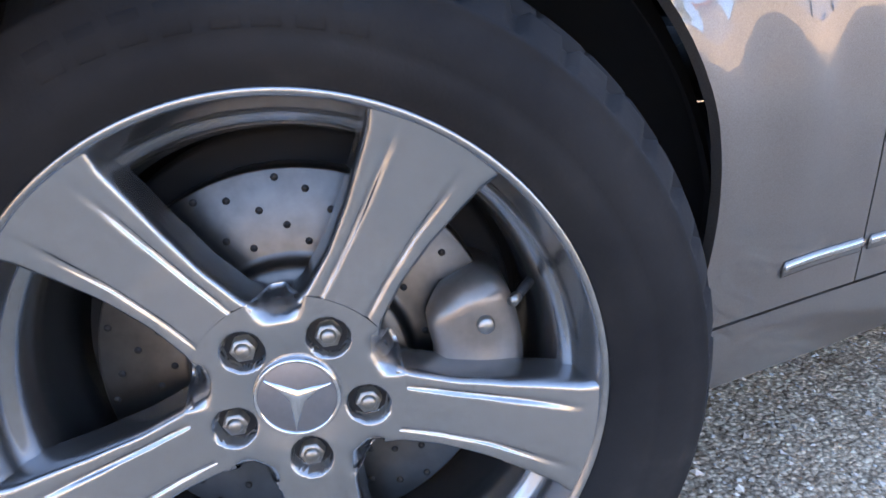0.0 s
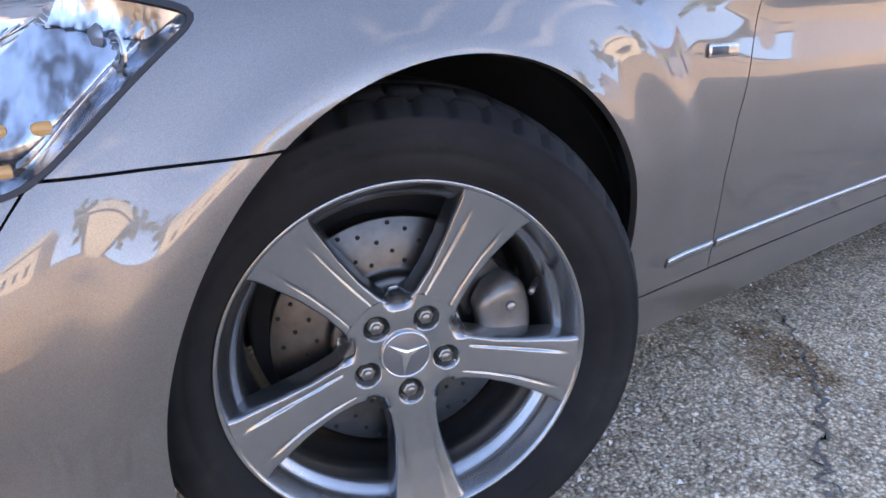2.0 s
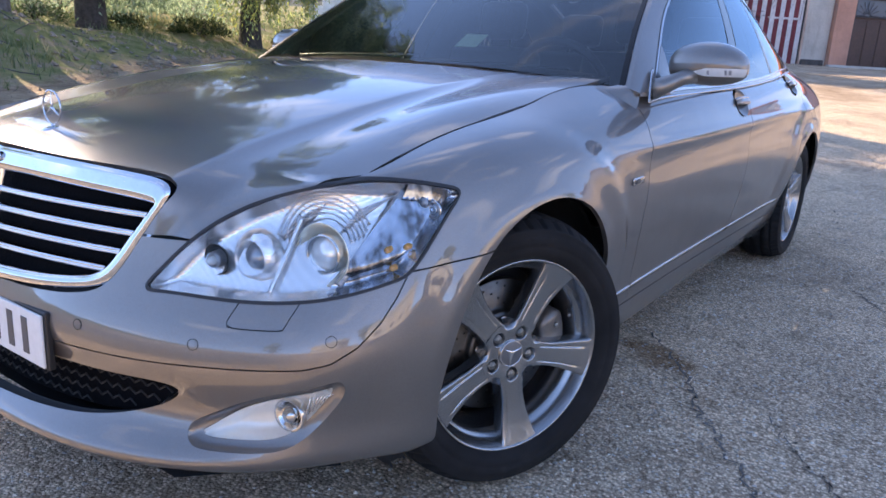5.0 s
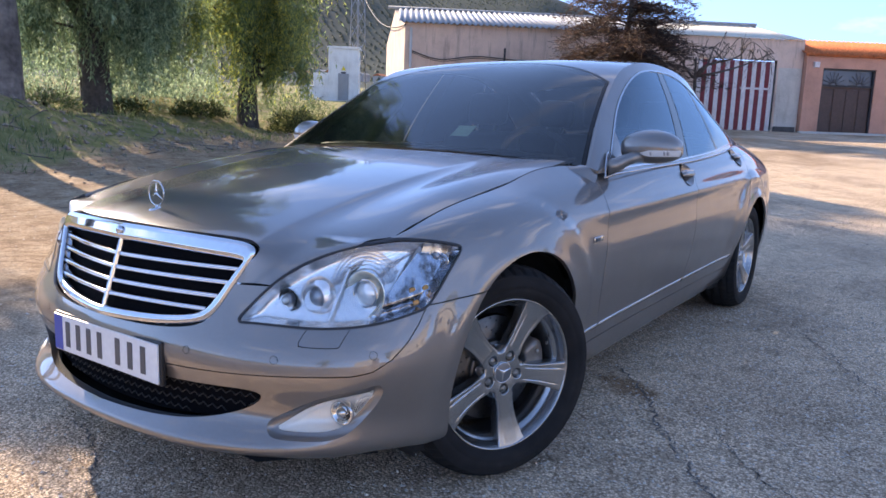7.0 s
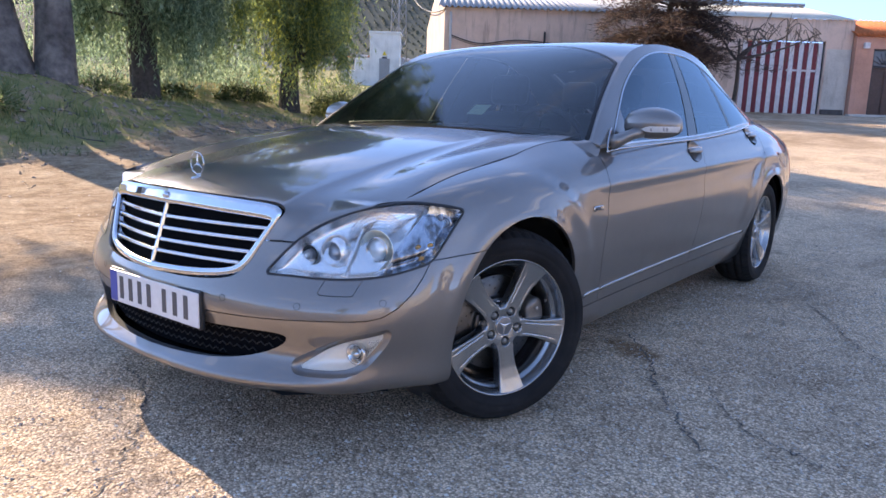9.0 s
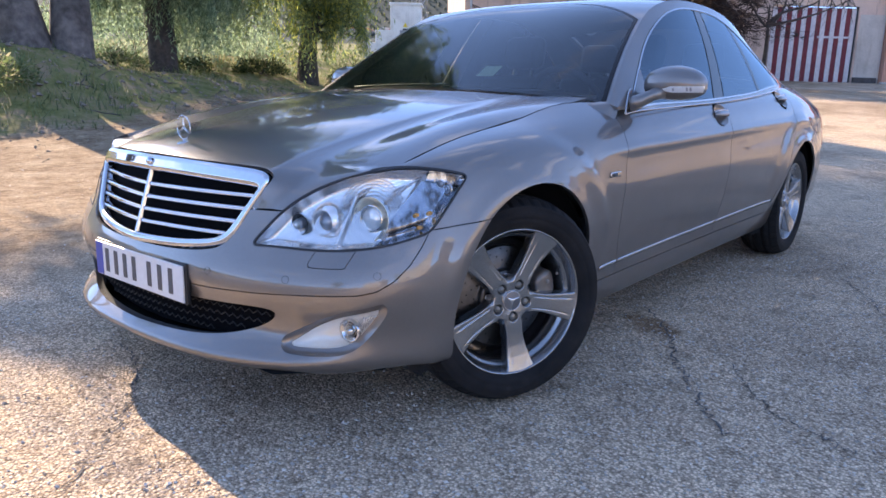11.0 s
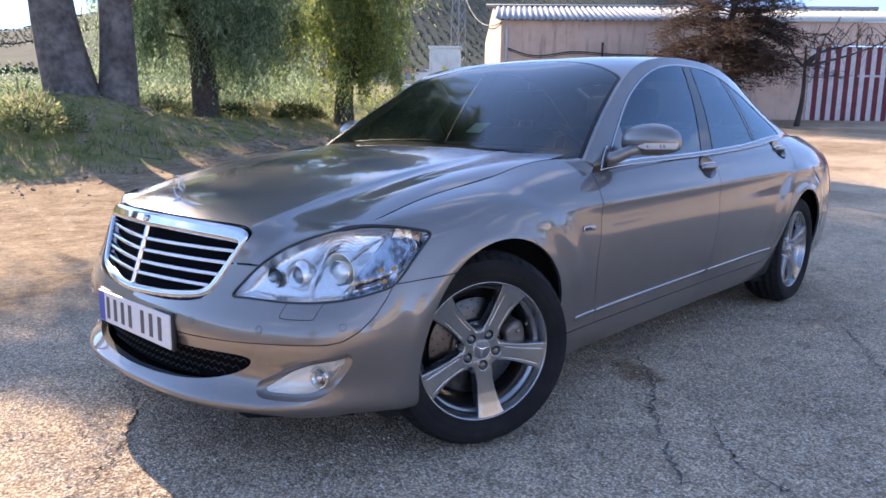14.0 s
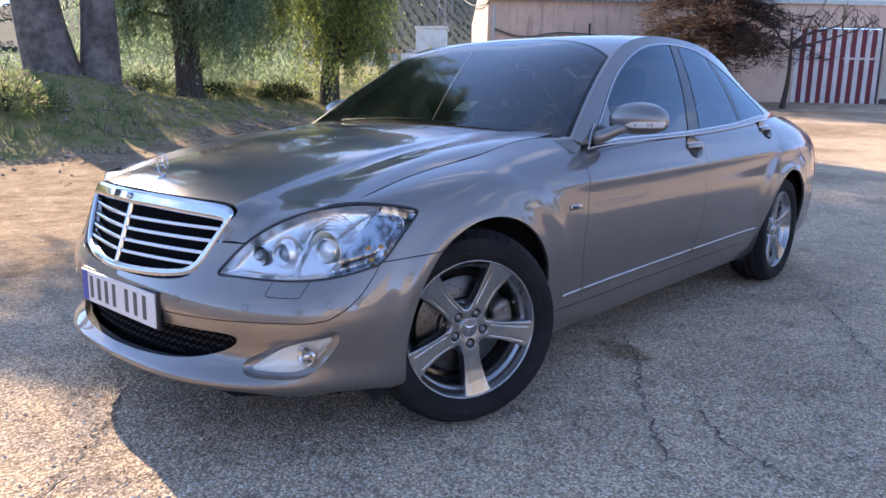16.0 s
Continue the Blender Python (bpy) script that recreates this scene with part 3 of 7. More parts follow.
# weeping trees along the bank: place, height, strands, leaves, seed, low sprays (x, y, z, radius), label
WEEPING = (
    (-7.2, -13.5, 9.0, 4200, LEAF_A, 21, ((-6.6, -12.9, 2.6, .8), (-7.9, -12.8, 2.3, .8), (-5.9, -13.2, 2.9, .8), (-8.8, -13.2, 2.7, .8), (-7.2, -12.7, 3.4, 1.0), (-5.3, -13.0, 3.5, .7), (-8.3, -12.9, 3.5, .9), (-6.3, -13.6, 1.9, .6)), "grey-green weeping tree with a dark trunk on the bank"),
    (-11.2, -13.3, 7.2, 3600, LEAF_B, 22, ((-11.3, -12.8, 2.9, .9), (-12.2, -13.0, 2.3, .6), (-10.6, -12.6, 3.0, .8), (-12.1, -12.6, 1.6, .5), (-11.2, -12.9, 1.8, .7), (-9.9, -13.0, 2.9, .7), (-11.9, -12.8, 3.2, .7)), "yellow-green weeping tree hanging down to the bank"),
    (-8.6, -15.9, 16.5, 5600, LEAF_A, 23, ((-8.8, -15.2, 3.2, 1.1), (-7.4, -15.4, 3.4, 1.0), (-9.8, -15.2, 2.8, 1.0), (-9.3, -15.0, 4.2, 1.1), (-10.6, -15.6, 2.6, .9), (-6.6, -15.6, 3.6, .9), (-8.0, -15.4, 1.9, .8), (-9.4, -15.5, 1.6, .8), (-10.8, -15.3, 1.5, .7), (-7.0, -15.9, 1.8, .8)), "tall grey-green weeping tree behind the bank"),
)
for x, y, hgt, n, leaf, seed, low, lab in WEEPING:
    z = gz1(x, y) - .1
    r = np.random.default_rng(seed)
    tips = [(x + r.uniform(-1.8, 1.8), y + r.uniform(-1.2, 1.4), z + hgt * r.uniform(.6, .95)) for _ in range(7)]
    tp = limbs((x, y, z - .3), tips[:1], (.30,), seed, .5)
    tp += limbs((x + .1 * (tips[0][0] - x), y + .1 * (tips[0][1] - y), z + hgt * .24), tips[1:], (.12, .11, .10, .09, .08, .08), seed + 40, .8)
    for bx_, by_, bz_, _ in low:
        tp += limbs((x + .05 * (bx_ - x), y, z + hgt * .2), [(bx_, by_, z + bz_)], (.06,), seed + 70, .4)
    blobs = [(x + r.uniform(-1.3, 1.3), y + r.uniform(-1.0, 1.2), z + hgt * k, .6 + .1 * hgt, .6 + .1 * hgt, hgt * .11) for k in (.46, .56, .66, .76, .86, .94)]
    blobs += [(bx_, by_, z + bz_, br, br, br * .6) for bx_, by_, bz_, br in low]
    tree("weeping_tree", lab, (x, y), tp, weeping_crown(blobs, n, 28, .14, .0165, .5 + hgt * .10, seed), DARKBARK, leaf)
# another gum tree further along the bank, whose shade falls over the lot
x, y = 2.6, -12.8
z = gz1(x, y) - .1
tp = limbs((x, y, z), [(x - .4, y + .4, z + 7), (x + 1.5, y, z + 7.5), (x - 1.8, y + .3, z + 7.0)], (.36, .2, .2), 31, .5)
tree("gum_tree", "gum tree at the edge of the lot", (x, y), tp, weeping_crown([(x - 1.2, y, z + 6.8, 2.0, 1.8, 1.3), (x + 1.6, y + .3, z + 7.4, 1.9, 1.8, 1.4)], 700, 24, .15, .017, 1.2, 32), BARK, LEAF_A)


def blades(n, area, hgt, seed, where):
    r = np.random.default_rng(seed)
    x0, y0, x1, y1 = area
    px, py = r.uniform(x0, x1, n), r.uniform(y0, y1, n)
    keep = where(px, py) > r.uniform(0, 1, n)
    px, py = px[keep], py[keep]
    m = len(px)
    h = hgt * r.uniform(.3, 1.2, m)
    a = r.uniform(0, 6.28, m)
    w_ = .005 + .007 * r.uniform(0, 1, m)
    P = np.stack([px, py, ground_z(px, py) - .01], -1)
    S = np.stack([np.cos(a) * w_, np.sin(a) * w_, 0 * a], -1)
    T = P + np.stack([r.normal(0, .4, m) * h, r.normal(0, .4, m) * h, h], -1)
    V = np.stack([P - S, P + S, T], 1).reshape(-1, 3)
    return V, (3 * np.arange(m)[:, None] + np.arange(3)).tolist()


def on_bank(px, py):
    b = verge(px, py)
    clump = .5 + .5 * ripple(px, py, 1.9)
    return np.clip(smooth(b, -1.2, 1.2) * (.08 + .9 * clump) + (.55 * (clump > .8) * (b > -4)), 0, 1)


def weeds(px, py):
    """Tall tufts in patches along the bank's edge."""
    b = verge(px, py)
    patch = np.clip(ripple(px + 3.1, py, 1.3) * 1.6 - .35, 0, 1) + .9 * np.exp(-((px + 2.6) ** 2 / 1.6 + (py + 10.4) ** 2 / .5))
    return np.clip(patch * smooth(b, -1.6, .2) * (1 - smooth(b, 3.5, 5.5)), 0, 1)


part("verge_grass", *joined(blades(46000, (-17, -22, 3, -8), .085, 41, on_bank), blades(22000, (-15, -16, 2, -8), .22, 43, weeds)), GRASS, None, "rough green and straw-coloured grass on the bank", False, "grass", "stuff")


def shrub(x, y, rx, hgt, n, seed, leaf, name="shrub", lab="low tangled green shrub on the bank"):
    r = np.random.default_rng(seed)
    z = gz1(x, y)
    t = empty(name, lab, "shrub", at=(x, y, z))
    u = r.normal(0, 1, (n, 3))
    u /= np.linalg.norm(u, axis=1, keepdims=True)
    u[:, 2] = np.abs(u[:, 2])
    k = r.uniform(.3, 1, (n, 1)) ** .5 * (1 + .25 * np.sin(u[:, :1] * 5 + seed) * np.cos(u[:, 1:2] * 6))
    P = u * k * (rx, rx * .8, hgt)
    part("foliage", *leaf_quads(P, u + r.normal(0, .7, (n, 3)), .10, .016, r), leaf, t, smooth=False, kind="stuff")
    st = [tube(spline(np.array([(0, 0, -.05), (a * .3, b * .3, hgt * .4), (a * .6, b * .6, hgt * .85)]), 8), np.linspace(.018, .005, 8), 5) for a, b in r.uniform(-rx, rx, (7, 2))]
    for s in st:
        part("stem", *s, DARKBARK, t)


for i, (x, y, rx, h, n) in enumerate(((-12.2, -12.6, .8, .6, 3500), (-9.9, -13.6, .8, .35, 1800), (-13.4, -13.3, .9, .45, 2400), (-8.1, -13.9, .6, .3, 1000), (-2.4, -10.7, .9, .55, 2200), (-5.6, -12.6, .6, .35, 1200), (-16.0, -16.5, 1.5, .7, 2600), (-1.4, -11.4, .8, .6, 1800))):
    shrub(x, y, rx, h, n, 60 + i, SHRUB if i < 4 else GRASS)


for i, (x, y, rx, h, n) in enumerate(((-9.0, -18.2, 1.7, 1.5, 5200), (-6.6, -18.0, 1.5, 1.2, 4200), (-11.4, -18.6, 1.6, 1.4, 4600), (-13.6, -19.0, 1.4, 1.0, 3600), (-4.9, -18.6, 1.0, .9, 2200))):
    shrub(x, y, rx, h, n, 160 + i, LEAF_A, lab="grey-green thicket behind the bank")


def withered_tree(x, y, hgt, spread, n, seed):
    """A withered conifer: tiers of drooping boughs with brown needles still on them."""
    r = np.random.default_rng(seed)
    z = gz1(x, y) - .1
    stem = tube(spline(np.array([(x, y, z), (x + .1, y, z + hgt * .4), (x - .1, y + .1, z + hgt * .8), (x, y, z + hgt)]), 16), np.linspace(.17, .03, 16), 10)
    pieces, P, D = [stem], [], []
    for i in range(n):
        k = r.uniform(.22, .98)
        a, L = r.uniform(0, 6.28), spread * (1.1 - .55 * k) * r.uniform(.55, 1.1)
        o = np.array((x, y, z + hgt * k))
        e = np.array((math.cos(a), math.sin(a), 0))
        B = np.array([o + e * L * t + (0, 0, .35 * L * t * (1 - t) - .18 * L * t * t) for t in np.linspace(0, 1, 9)])
        pieces.append(tube(B, np.linspace(.032, .006, 9), 5))
        for t in np.linspace(.25, 1, 13):
            q0 = o + e * L * t + (0, 0, .35 * L * t * (1 - t) - .18 * L * t * t)
            m = 26
            d = np.stack([r.normal(0, 1, m), r.normal(0, 1, m), r.normal(-.1, .35, m)], 1)
            P.append(q0 + d * r.uniform(0, .16, (m, 1)))
            D.append(d)
    crown = leaf_quads(np.concatenate(P), np.concatenate(D), .26, .013, r)
    tree("withered_tree", "withered brown conifer with bare drooping boughs before the warehouse", (x, y), pieces, crown, DARKBARK, BROWN)


withered_tree(-24.1, -8.2, 6.6, 3.7, 120, 71)
# a thin bare tree beside it
x, y = -25.2, -6.1
z = gz1(x, y)
r = np.random.default_rng(75)
tw = limbs((x, y, z - .1), [(x + .05, y + .1, z + 2.7)], (.10,), 76, .15)
tw += limbs((x + .03, y + .05, z + 2.0), [(x - .5, y + 1.6, z + 3.0), (x - .2, y + .8, z + 3.2), (x + .4, y - 1.0, z + 3.1), (x - 1.1, y + 2.4, z + 2.9)], (.06, .05, .05, .05), 77, .4)
for i in range(60):
    f = r.uniform(0, 1)
    o = np.array((x - 1.1 * f + r.uniform(-.2, .2), y - .7 + 3.0 * f + r.uniform(-.2, .2), z + r.uniform(2.5, 3.1)))
    tw.append(tube(spline(np.array([o, o + r.normal(0, .25, 3) + (0, 0, .1), o + r.normal(0, .4, 3) + (0, 0, -.45)]), 8), np.linspace(.018, .004, 8), 4))
tree("bare_tree", "thin bare crooked tree with hanging twigs", (x, y), tw, None, DARKBARK, None)


# dead sticks lying on the earth
rs_ = np.random.default_rng(88)
for i in range(19):
    x, y = (rs_.uniform(-8.5, -3.5), rs_.uniform(-11.6, -9.6)) if i < 13 else (rs_.uniform(-2.6, .4), rs_.uniform(-8.2, -5.2))
    a, L = rs_.uniform(0, 6.28), rs_.uniform(.25, .9) * (1 if i < 13 else .5)
    q = np.array([(x + math.cos(a) * L * t + rs_.normal(0, .02), y + math.sin(a) * L * t + rs_.normal(0, .02)) for t in np.linspace(-.5, .5, 6)])
    zz = ground_z(q[:, 0], q[:, 1]) + .010
    part("fallen_stick", *tube(np.column_stack([q - (x, y), zz - gz1(x, y)]), np.linspace(.011, .004, 6) * (1 if i < 13 else .6), 6), BARK, None, "dead grey-brown stick lying on the earth", True, "stick").location = (x, y, gz1(x, y))

# ---- buildings ----
def stained_wall(name, base, stain, streak=1.0):
    k = Mat(name, base, 0.92)
    c = k.coords()
    a = k.ramp(k.noise(c, 1.1, 6, .6), [(0.3, tuple(v * .78 for v in base)), (0.5, base), (0.75, tuple(min(1, v * 1.12) for v in base))])
    long = k.coords("Object", (2.6, 2.6, .28))
    st = k.ramp(k.noise(long, 1.5, 6, .65), [(0.52, (0, 0, 0)), (0.72, (streak, streak, streak))])
    bw = k.node("RGBToBW")
    k.link(st, bw.inputs[0])
    col = k.mix(bw.outputs[0], a, stain)
    col = k.mix(1.0, col, k.ramp(k.noise(c, 24.0, 4), [(0.3, (.9, .9, .9)), (0.7, (1.05, 1.05, 1.05))]), "MULTIPLY")
    k.set("Base Color", col)
    k.bump(k.noise(c, 9.0, 6), 0.35, 0.03)
    return k.m


WALL = stained_wall("stained_beige_render", (0.68, 0.50, 0.40), (0.24, 0.18, 0.15), .85)
PALEWALL = stained_wall("pale_patched_render", (0.56, 0.52, 0.46), (0.34, 0.29, 0.22), .6)
ORANGE = stained_wall("salmon_render", (0.60, 0.31, 0.22), (0.44, 0.22, 0.15), .5)
TILE = worn("orange_roof_edge", (0.60, 0.16, 0.05), 0.85, scale=12, var=0.25)
SHEETM = worn("white_corrugated_sheet", (0.36, 0.36, 0.36), 0.5, 0.0, scale=3, var=0.12)
CREAMROOF = worn("cream_roof_sheet", (0.62, 0.58, 0.48), 0.7, scale=2, var=0.1)
WOODRED = worn("dark_red_board", (0.20, 0.02, 0.03), 0.65, scale=14, var=0.25)
WOODWHITE = worn("white_board", (0.66, 0.63, 0.62), 0.7, scale=14, var=0.15)
BROWNDOOR = worn("brown_metal_door", (0.085, 0.045, 0.035), 0.55, scale=20, var=0.2)
IRON = worn("dark_iron", (0.05, 0.05, 0.055), 0.6, 0.3, scale=30, var=0.2)
WHITEWASH = stained_wall("stained_whitewash", (0.76, 0.75, 0.72), (0.45, 0.43, 0.39), .5)
CONC = stained_wall("weathered_concrete", (0.50, 0.49, 0.46), (0.26, 0.25, 0.23), .5)
CABLE = Mat("black_cable", (0.02, 0.02, 0.022), 0.6).m

WA, WB_ = Vector((-22.4, -16.9, 0)), Vector((-32.7, -3.75, 0))
U = (WB_ - WA).normalized()
INW = Vector((U.y, -U.x, 0))
if INW.dot(Vector((-.79, -.61, 0))) < 0:
    INW = -INW
LEN = (WB_ - WA).length
FLOOR_Z = 1.35
# local frame of the warehouse front: x along the wall, y inwards, z up
WM = Matrix((U, INW, Vector((0, 0, 1)))).transposed().to_4x4()
WM.translation = Vector((WA.x, WA.y, FLOOR_Z))
wh = empty("warehouse", "long beige rendered warehouse with a corrugated roof", "building")
wh.matrix_basis = WM
GATE0, GATE1, GATE_H = LEN - 4.45, LEN - 1.15, 2.95
EAVE = 3.85
part("front_wall", *joined(box(0, 0, -1.2, GATE0 - .05, .3, EAVE), box(GATE1 + .05, 0, -1.2, LEN, .3, EAVE), box(GATE0 - .05, 0, GATE_H + .05, GATE1 + .05, .3, EAVE)), WALL, wh, smooth=False)
part("pale_patch", *box(GATE1 + .12, -.012, -.3, LEN - .02, .0, 2.7), PALEWALL, wh, "pale patched render beside the gate", smooth=False)
# a darker block stands along the wall's foot beside the gate
part("wall_base", *box(GATE1 + .1, -.10, -.4, LEN - .1, -.013, .28, .02), worn("dark_base_block", (0.10, 0.09, 0.085), 0.9, scale=8, var=0.3), wh, smooth=False)
gab = np.array([(0, .3, -1.2), (0, 9, -1.2), (0, 9, EAVE), (0, 4.6, EAVE + 1.15), (0, .3, EAVE), (.3, .3, -1.2), (.3, 9, -1.2), (.3, 9, EAVE), (.3, 4.6, EAVE + 1.15), (.3, .3, EAVE)], float)
gab[:, 0] -= .10 * (gab[:, 1] - .3)
part("gable_wall", gab, [(0, 1, 2, 3, 4), (9, 8, 7, 6, 5), (0, 4, 9, 5), (4, 3, 8, 9), (3, 2, 7, 8), (2, 1, 6, 7), (1, 0, 5, 6)], WALL, wh, smooth=False)


def corrugated(x0, x1, y0, z0, y1, z1, wave=.24, amp=.04):
    n = int((x1 - x0) / wave * 8)
    xs = np.linspace(x0, x1, n)
    h = amp * np.sin(2 * np.pi * xs / wave)
    G = np.stack([np.stack([xs, np.full(n, y0), z0 + h], 1), np.stack([xs, np.full(n, y1), z1 + h], 1)], 1)
    return sheet(G)


SPLIT = LEN * .60
thick(part("roof_sheet", *corrugated(-.25, SPLIT, -.22, EAVE + .0, 4.6, EAVE + 1.22), SHEETM, wh, "white corrugated roof sheet"), .01)
thick(part("roof_sheet", *corrugated(-.25, SPLIT, 9.2, EAVE + .0, 4.6, EAVE + 1.22), SHEETM, wh), .01)
thick(part("roof_sheet", *corrugated(SPLIT, LEN, -.12, EAVE + .02, 4.6, EAVE + 1.12, .3, .010), CREAMROOF, wh, "cream roof sheet"), .03)
thick(part("roof_sheet", *corrugated(SPLIT, LEN, 9.2, EAVE + .02, 4.6, EAVE + 1.12, .3, .010), CREAMROOF, wh), .03)
part("ridge_cap", *tube([(-.75, 4.6, EAVE + 1.25), (LEN, 4.6, EAVE + 1.22)], .07, 8), SHEETM, wh)
# no hole is cut: a near-black slab paints the opening's shade
part("opening_shade", *box(2.0, -.02, 1.55, 3.1, .05, 2.0), GAPS, wh, "small dark window opening", smooth=False)
part("opening_lintel", *box(1.9, -.05, 2.0, 3.2, .0, 2.1), CONC, wh, smooth=False)
wallcable = spline(np.array([(.3, -.06, 2.75), (1.5, -.08, 2.45), (2.8, -.07, 2.62), (4.4, -.07, 2.55), (6.5, -.06, 2.52), (8.2, -.06, 2.48)]), 50)
part("wall_cable", *tube(wallcable, .022, 6), CABLE, wh, "black cable along the wall")
part("wall_cable", *tube(wallcable + (0, -.02, -.07 * 1), .014, 6), CABLE, wh)
for xx, z0 in ((6.9, 2.45), (4.05, 2.5)):
    part("cable_bracket", *box(xx, -.08, z0 - .08, xx + .07, 0, z0 + .5, .01), IRON, wh, smooth=False)
part("corner_pipe", *tube([(.25, -.08, -.5), (.25, -.08, EAVE - .2)], .05, 8), CONC, wh)
# striped gate
gate = empty("striped_gate", "tall gate of dark red and white upright boards", "gate")
gate.matrix_basis = WM
nb = 17
bw = (GATE1 - GATE0) / nb
for i in range(nb):
    h = GATE_H - (.0 if i < 9 else .02)
    part("board", *box(GATE0 + i * bw + .004, .10, -.15, GATE0 + (i + 1) * bw - .004, .135, h, .004), WOODRED if i % 2 else WOODWHITE, gate, smooth=False)
for zz in (.05, 1.9, GATE_H - .1):
    part("rail", *box(GATE0, .136, zz, GATE1, .18, zz + .09, .005), IRON, gate, smooth=False)
part("white_rail", *box(GATE0 + 9.6 * bw, .085, 1.78, GATE1 - .02, .099, 1.86), WOODWHITE, gate, smooth=False)
for xx in (GATE0 - .05, GATE1 + .005):
    part("gate_post", *box(xx, .08, -.2, xx + .045, .2, GATE_H + .04, .004), IRON, gate, smooth=False)
# near-black sheet in place of the unlit space behind the boards
part("inside_shade_sheet", *box(GATE0, .6, -.2, GATE1, .62, GATE_H), GAPS, gate, smooth=False)

# salmon house beside the warehouse
oh = empty("salmon_house", "salmon-rendered low house with an orange roof edge", "house")
oh.matrix_basis = WM
OX = LEN + .02
D0, D1, DH = OX + .75, OX + 3.05, 2.75
part("front_wall", *joined(box(OX, -.25, -1.0, D0, .1, 3.35), box(D1, -.25, -1.0, OX + 9, .1, 3.35), box(D0, -.25, DH, D1, .1, 3.35)), ORANGE, oh, smooth=False)
part("side_wall", *box(OX, .1, -1.0, OX + .3, 1.7, 3.45), ORANGE, oh, smooth=False)
rs = corrugated(OX - .12, OX + 9.1, -.45, 3.30, 1.8, 4.10, .22, .045)
thick(part("tile_roof", *rs, TILE, oh, "orange tiled roof"), .03)
part("eave_board", *box(OX - .1, -.40, 3.22, OX + 9.1, -.25, 3.34, .01), TILE, oh, smooth=False)
part("lamp_box", *box(OX + .28, -.40, 2.75, OX + .5, -.25, 2.98, .02), WOODWHITE, oh, "small pale wall lamp", smooth=False)
dr = part("door", *box(D0 + .03, -.10, -.1, D1 - .03, -.06, DH - .72), BROWNDOOR, oh, "brown double metal door", smooth=False)
for k in range(4):
    xx = D0 + .08 + k * (D1 - D0 - .1) / 4
    part("door_panel", *box(xx, -.125, .05, xx + .48, -.101, DH - .85, .015), BROWNDOOR, dr, smooth=False)
part("door_frame", *joined(box(D0, -.2, -.1, D0 + .06, 0, DH), box(D1 - .06, -.2, -.1, D1, 0, DH), box(D0, -.2, DH - .06, D1, 0, DH), box(D0, -.2, DH - .74, D1, 0, DH - .68)), IRON, oh, smooth=False)
part("transom_glass", *box(D0 + .06, -.07, DH - .68, D1 - .06, -.05, DH - .06), Mat("dull_glass", (0.12, 0.13, 0.15), 0.15).m, oh, smooth=False)
for half in (0, 1):
    cx = D0 + (D1 - D0) * (.25 + .5 * half)
    for a in np.linspace(0, math.pi, 9):
        part("grille_bar", *tube([(cx + .12 * math.cos(a), -.11, DH - .66 + .1 * math.sin(a)), (cx + .5 * math.cos(a), -.11, DH - .66 + .54 * math.sin(a))], .012, 5), IRON, oh)
    part("grille_arc", *tube([(cx + .12 * math.cos(a), -.11, DH - .66 + .1 * math.sin(a)) for a in np.linspace(0, math.pi, 10)], .014, 5), IRON, oh)
part("rubble_kerb", *box(LEN - .2, -.75, -.25, LEN + 4, -.45, .12, .03), CONC, oh, "low broken kerb", smooth=False)

# whitewashed transformer hut with a low annexe
bx, by = -36.4, -32.8
hut = empty("transformer_hut", "whitewashed concrete transformer hut with a grey door", "hut")
HM = Matrix.Translation((bx, by, gz1(bx, by))) @ pose(0, 0, 0, 0, 0, math.degrees(math.atan2(U.y, U.x)))
hut.matrix_basis = HM
part("hut_wall", *box(-1.0, -1.0, -.5, 1.0, 1.0, 3.35, .03), WHITEWASH, hut, smooth=False)
part("hut_cap", *box(-1.08, -1.08, 3.352, 1.08, 1.08, 3.5, .02), WHITEWASH, hut, smooth=False)
part("hut_door", *box(-.35, -1.05, .0, .35, -1.002, 1.75, .01), worn("grey_metal_door", (0.30, 0.31, 0.32), 0.5, scale=20), hut, smooth=False)
sg = np.array([(-.16, -1.02, 1.95), (.16, -1.02, 1.95), (0, -1.02, 2.25), (-.16, -1.004, 1.95), (.16, -1.004, 1.95), (0, -1.004, 2.25)])
part("warning_sign", sg, [(0, 1, 2), (5, 4, 3), (0, 2, 5, 3), (2, 1, 4, 5), (1, 0, 3, 4)], Mat("sign_yellow", (0.75, 0.55, 0.03), 0.5).m, hut, "yellow triangular warning sign", smooth=False)
part("sign_plate", *box(-.16, -1.02, 1.72, .16, -1.003, 1.86), IRON, hut, smooth=False)
part("annexe", *box(-2.0, -.9, -.5, -1.005, .7, 1.75, .03), WHITEWASH, hut, smooth=False)
part("low_annexe", *box(-2.9, -.8, -.5, -2.005, .5, .95, .03), WHITEWASH, hut, smooth=False)
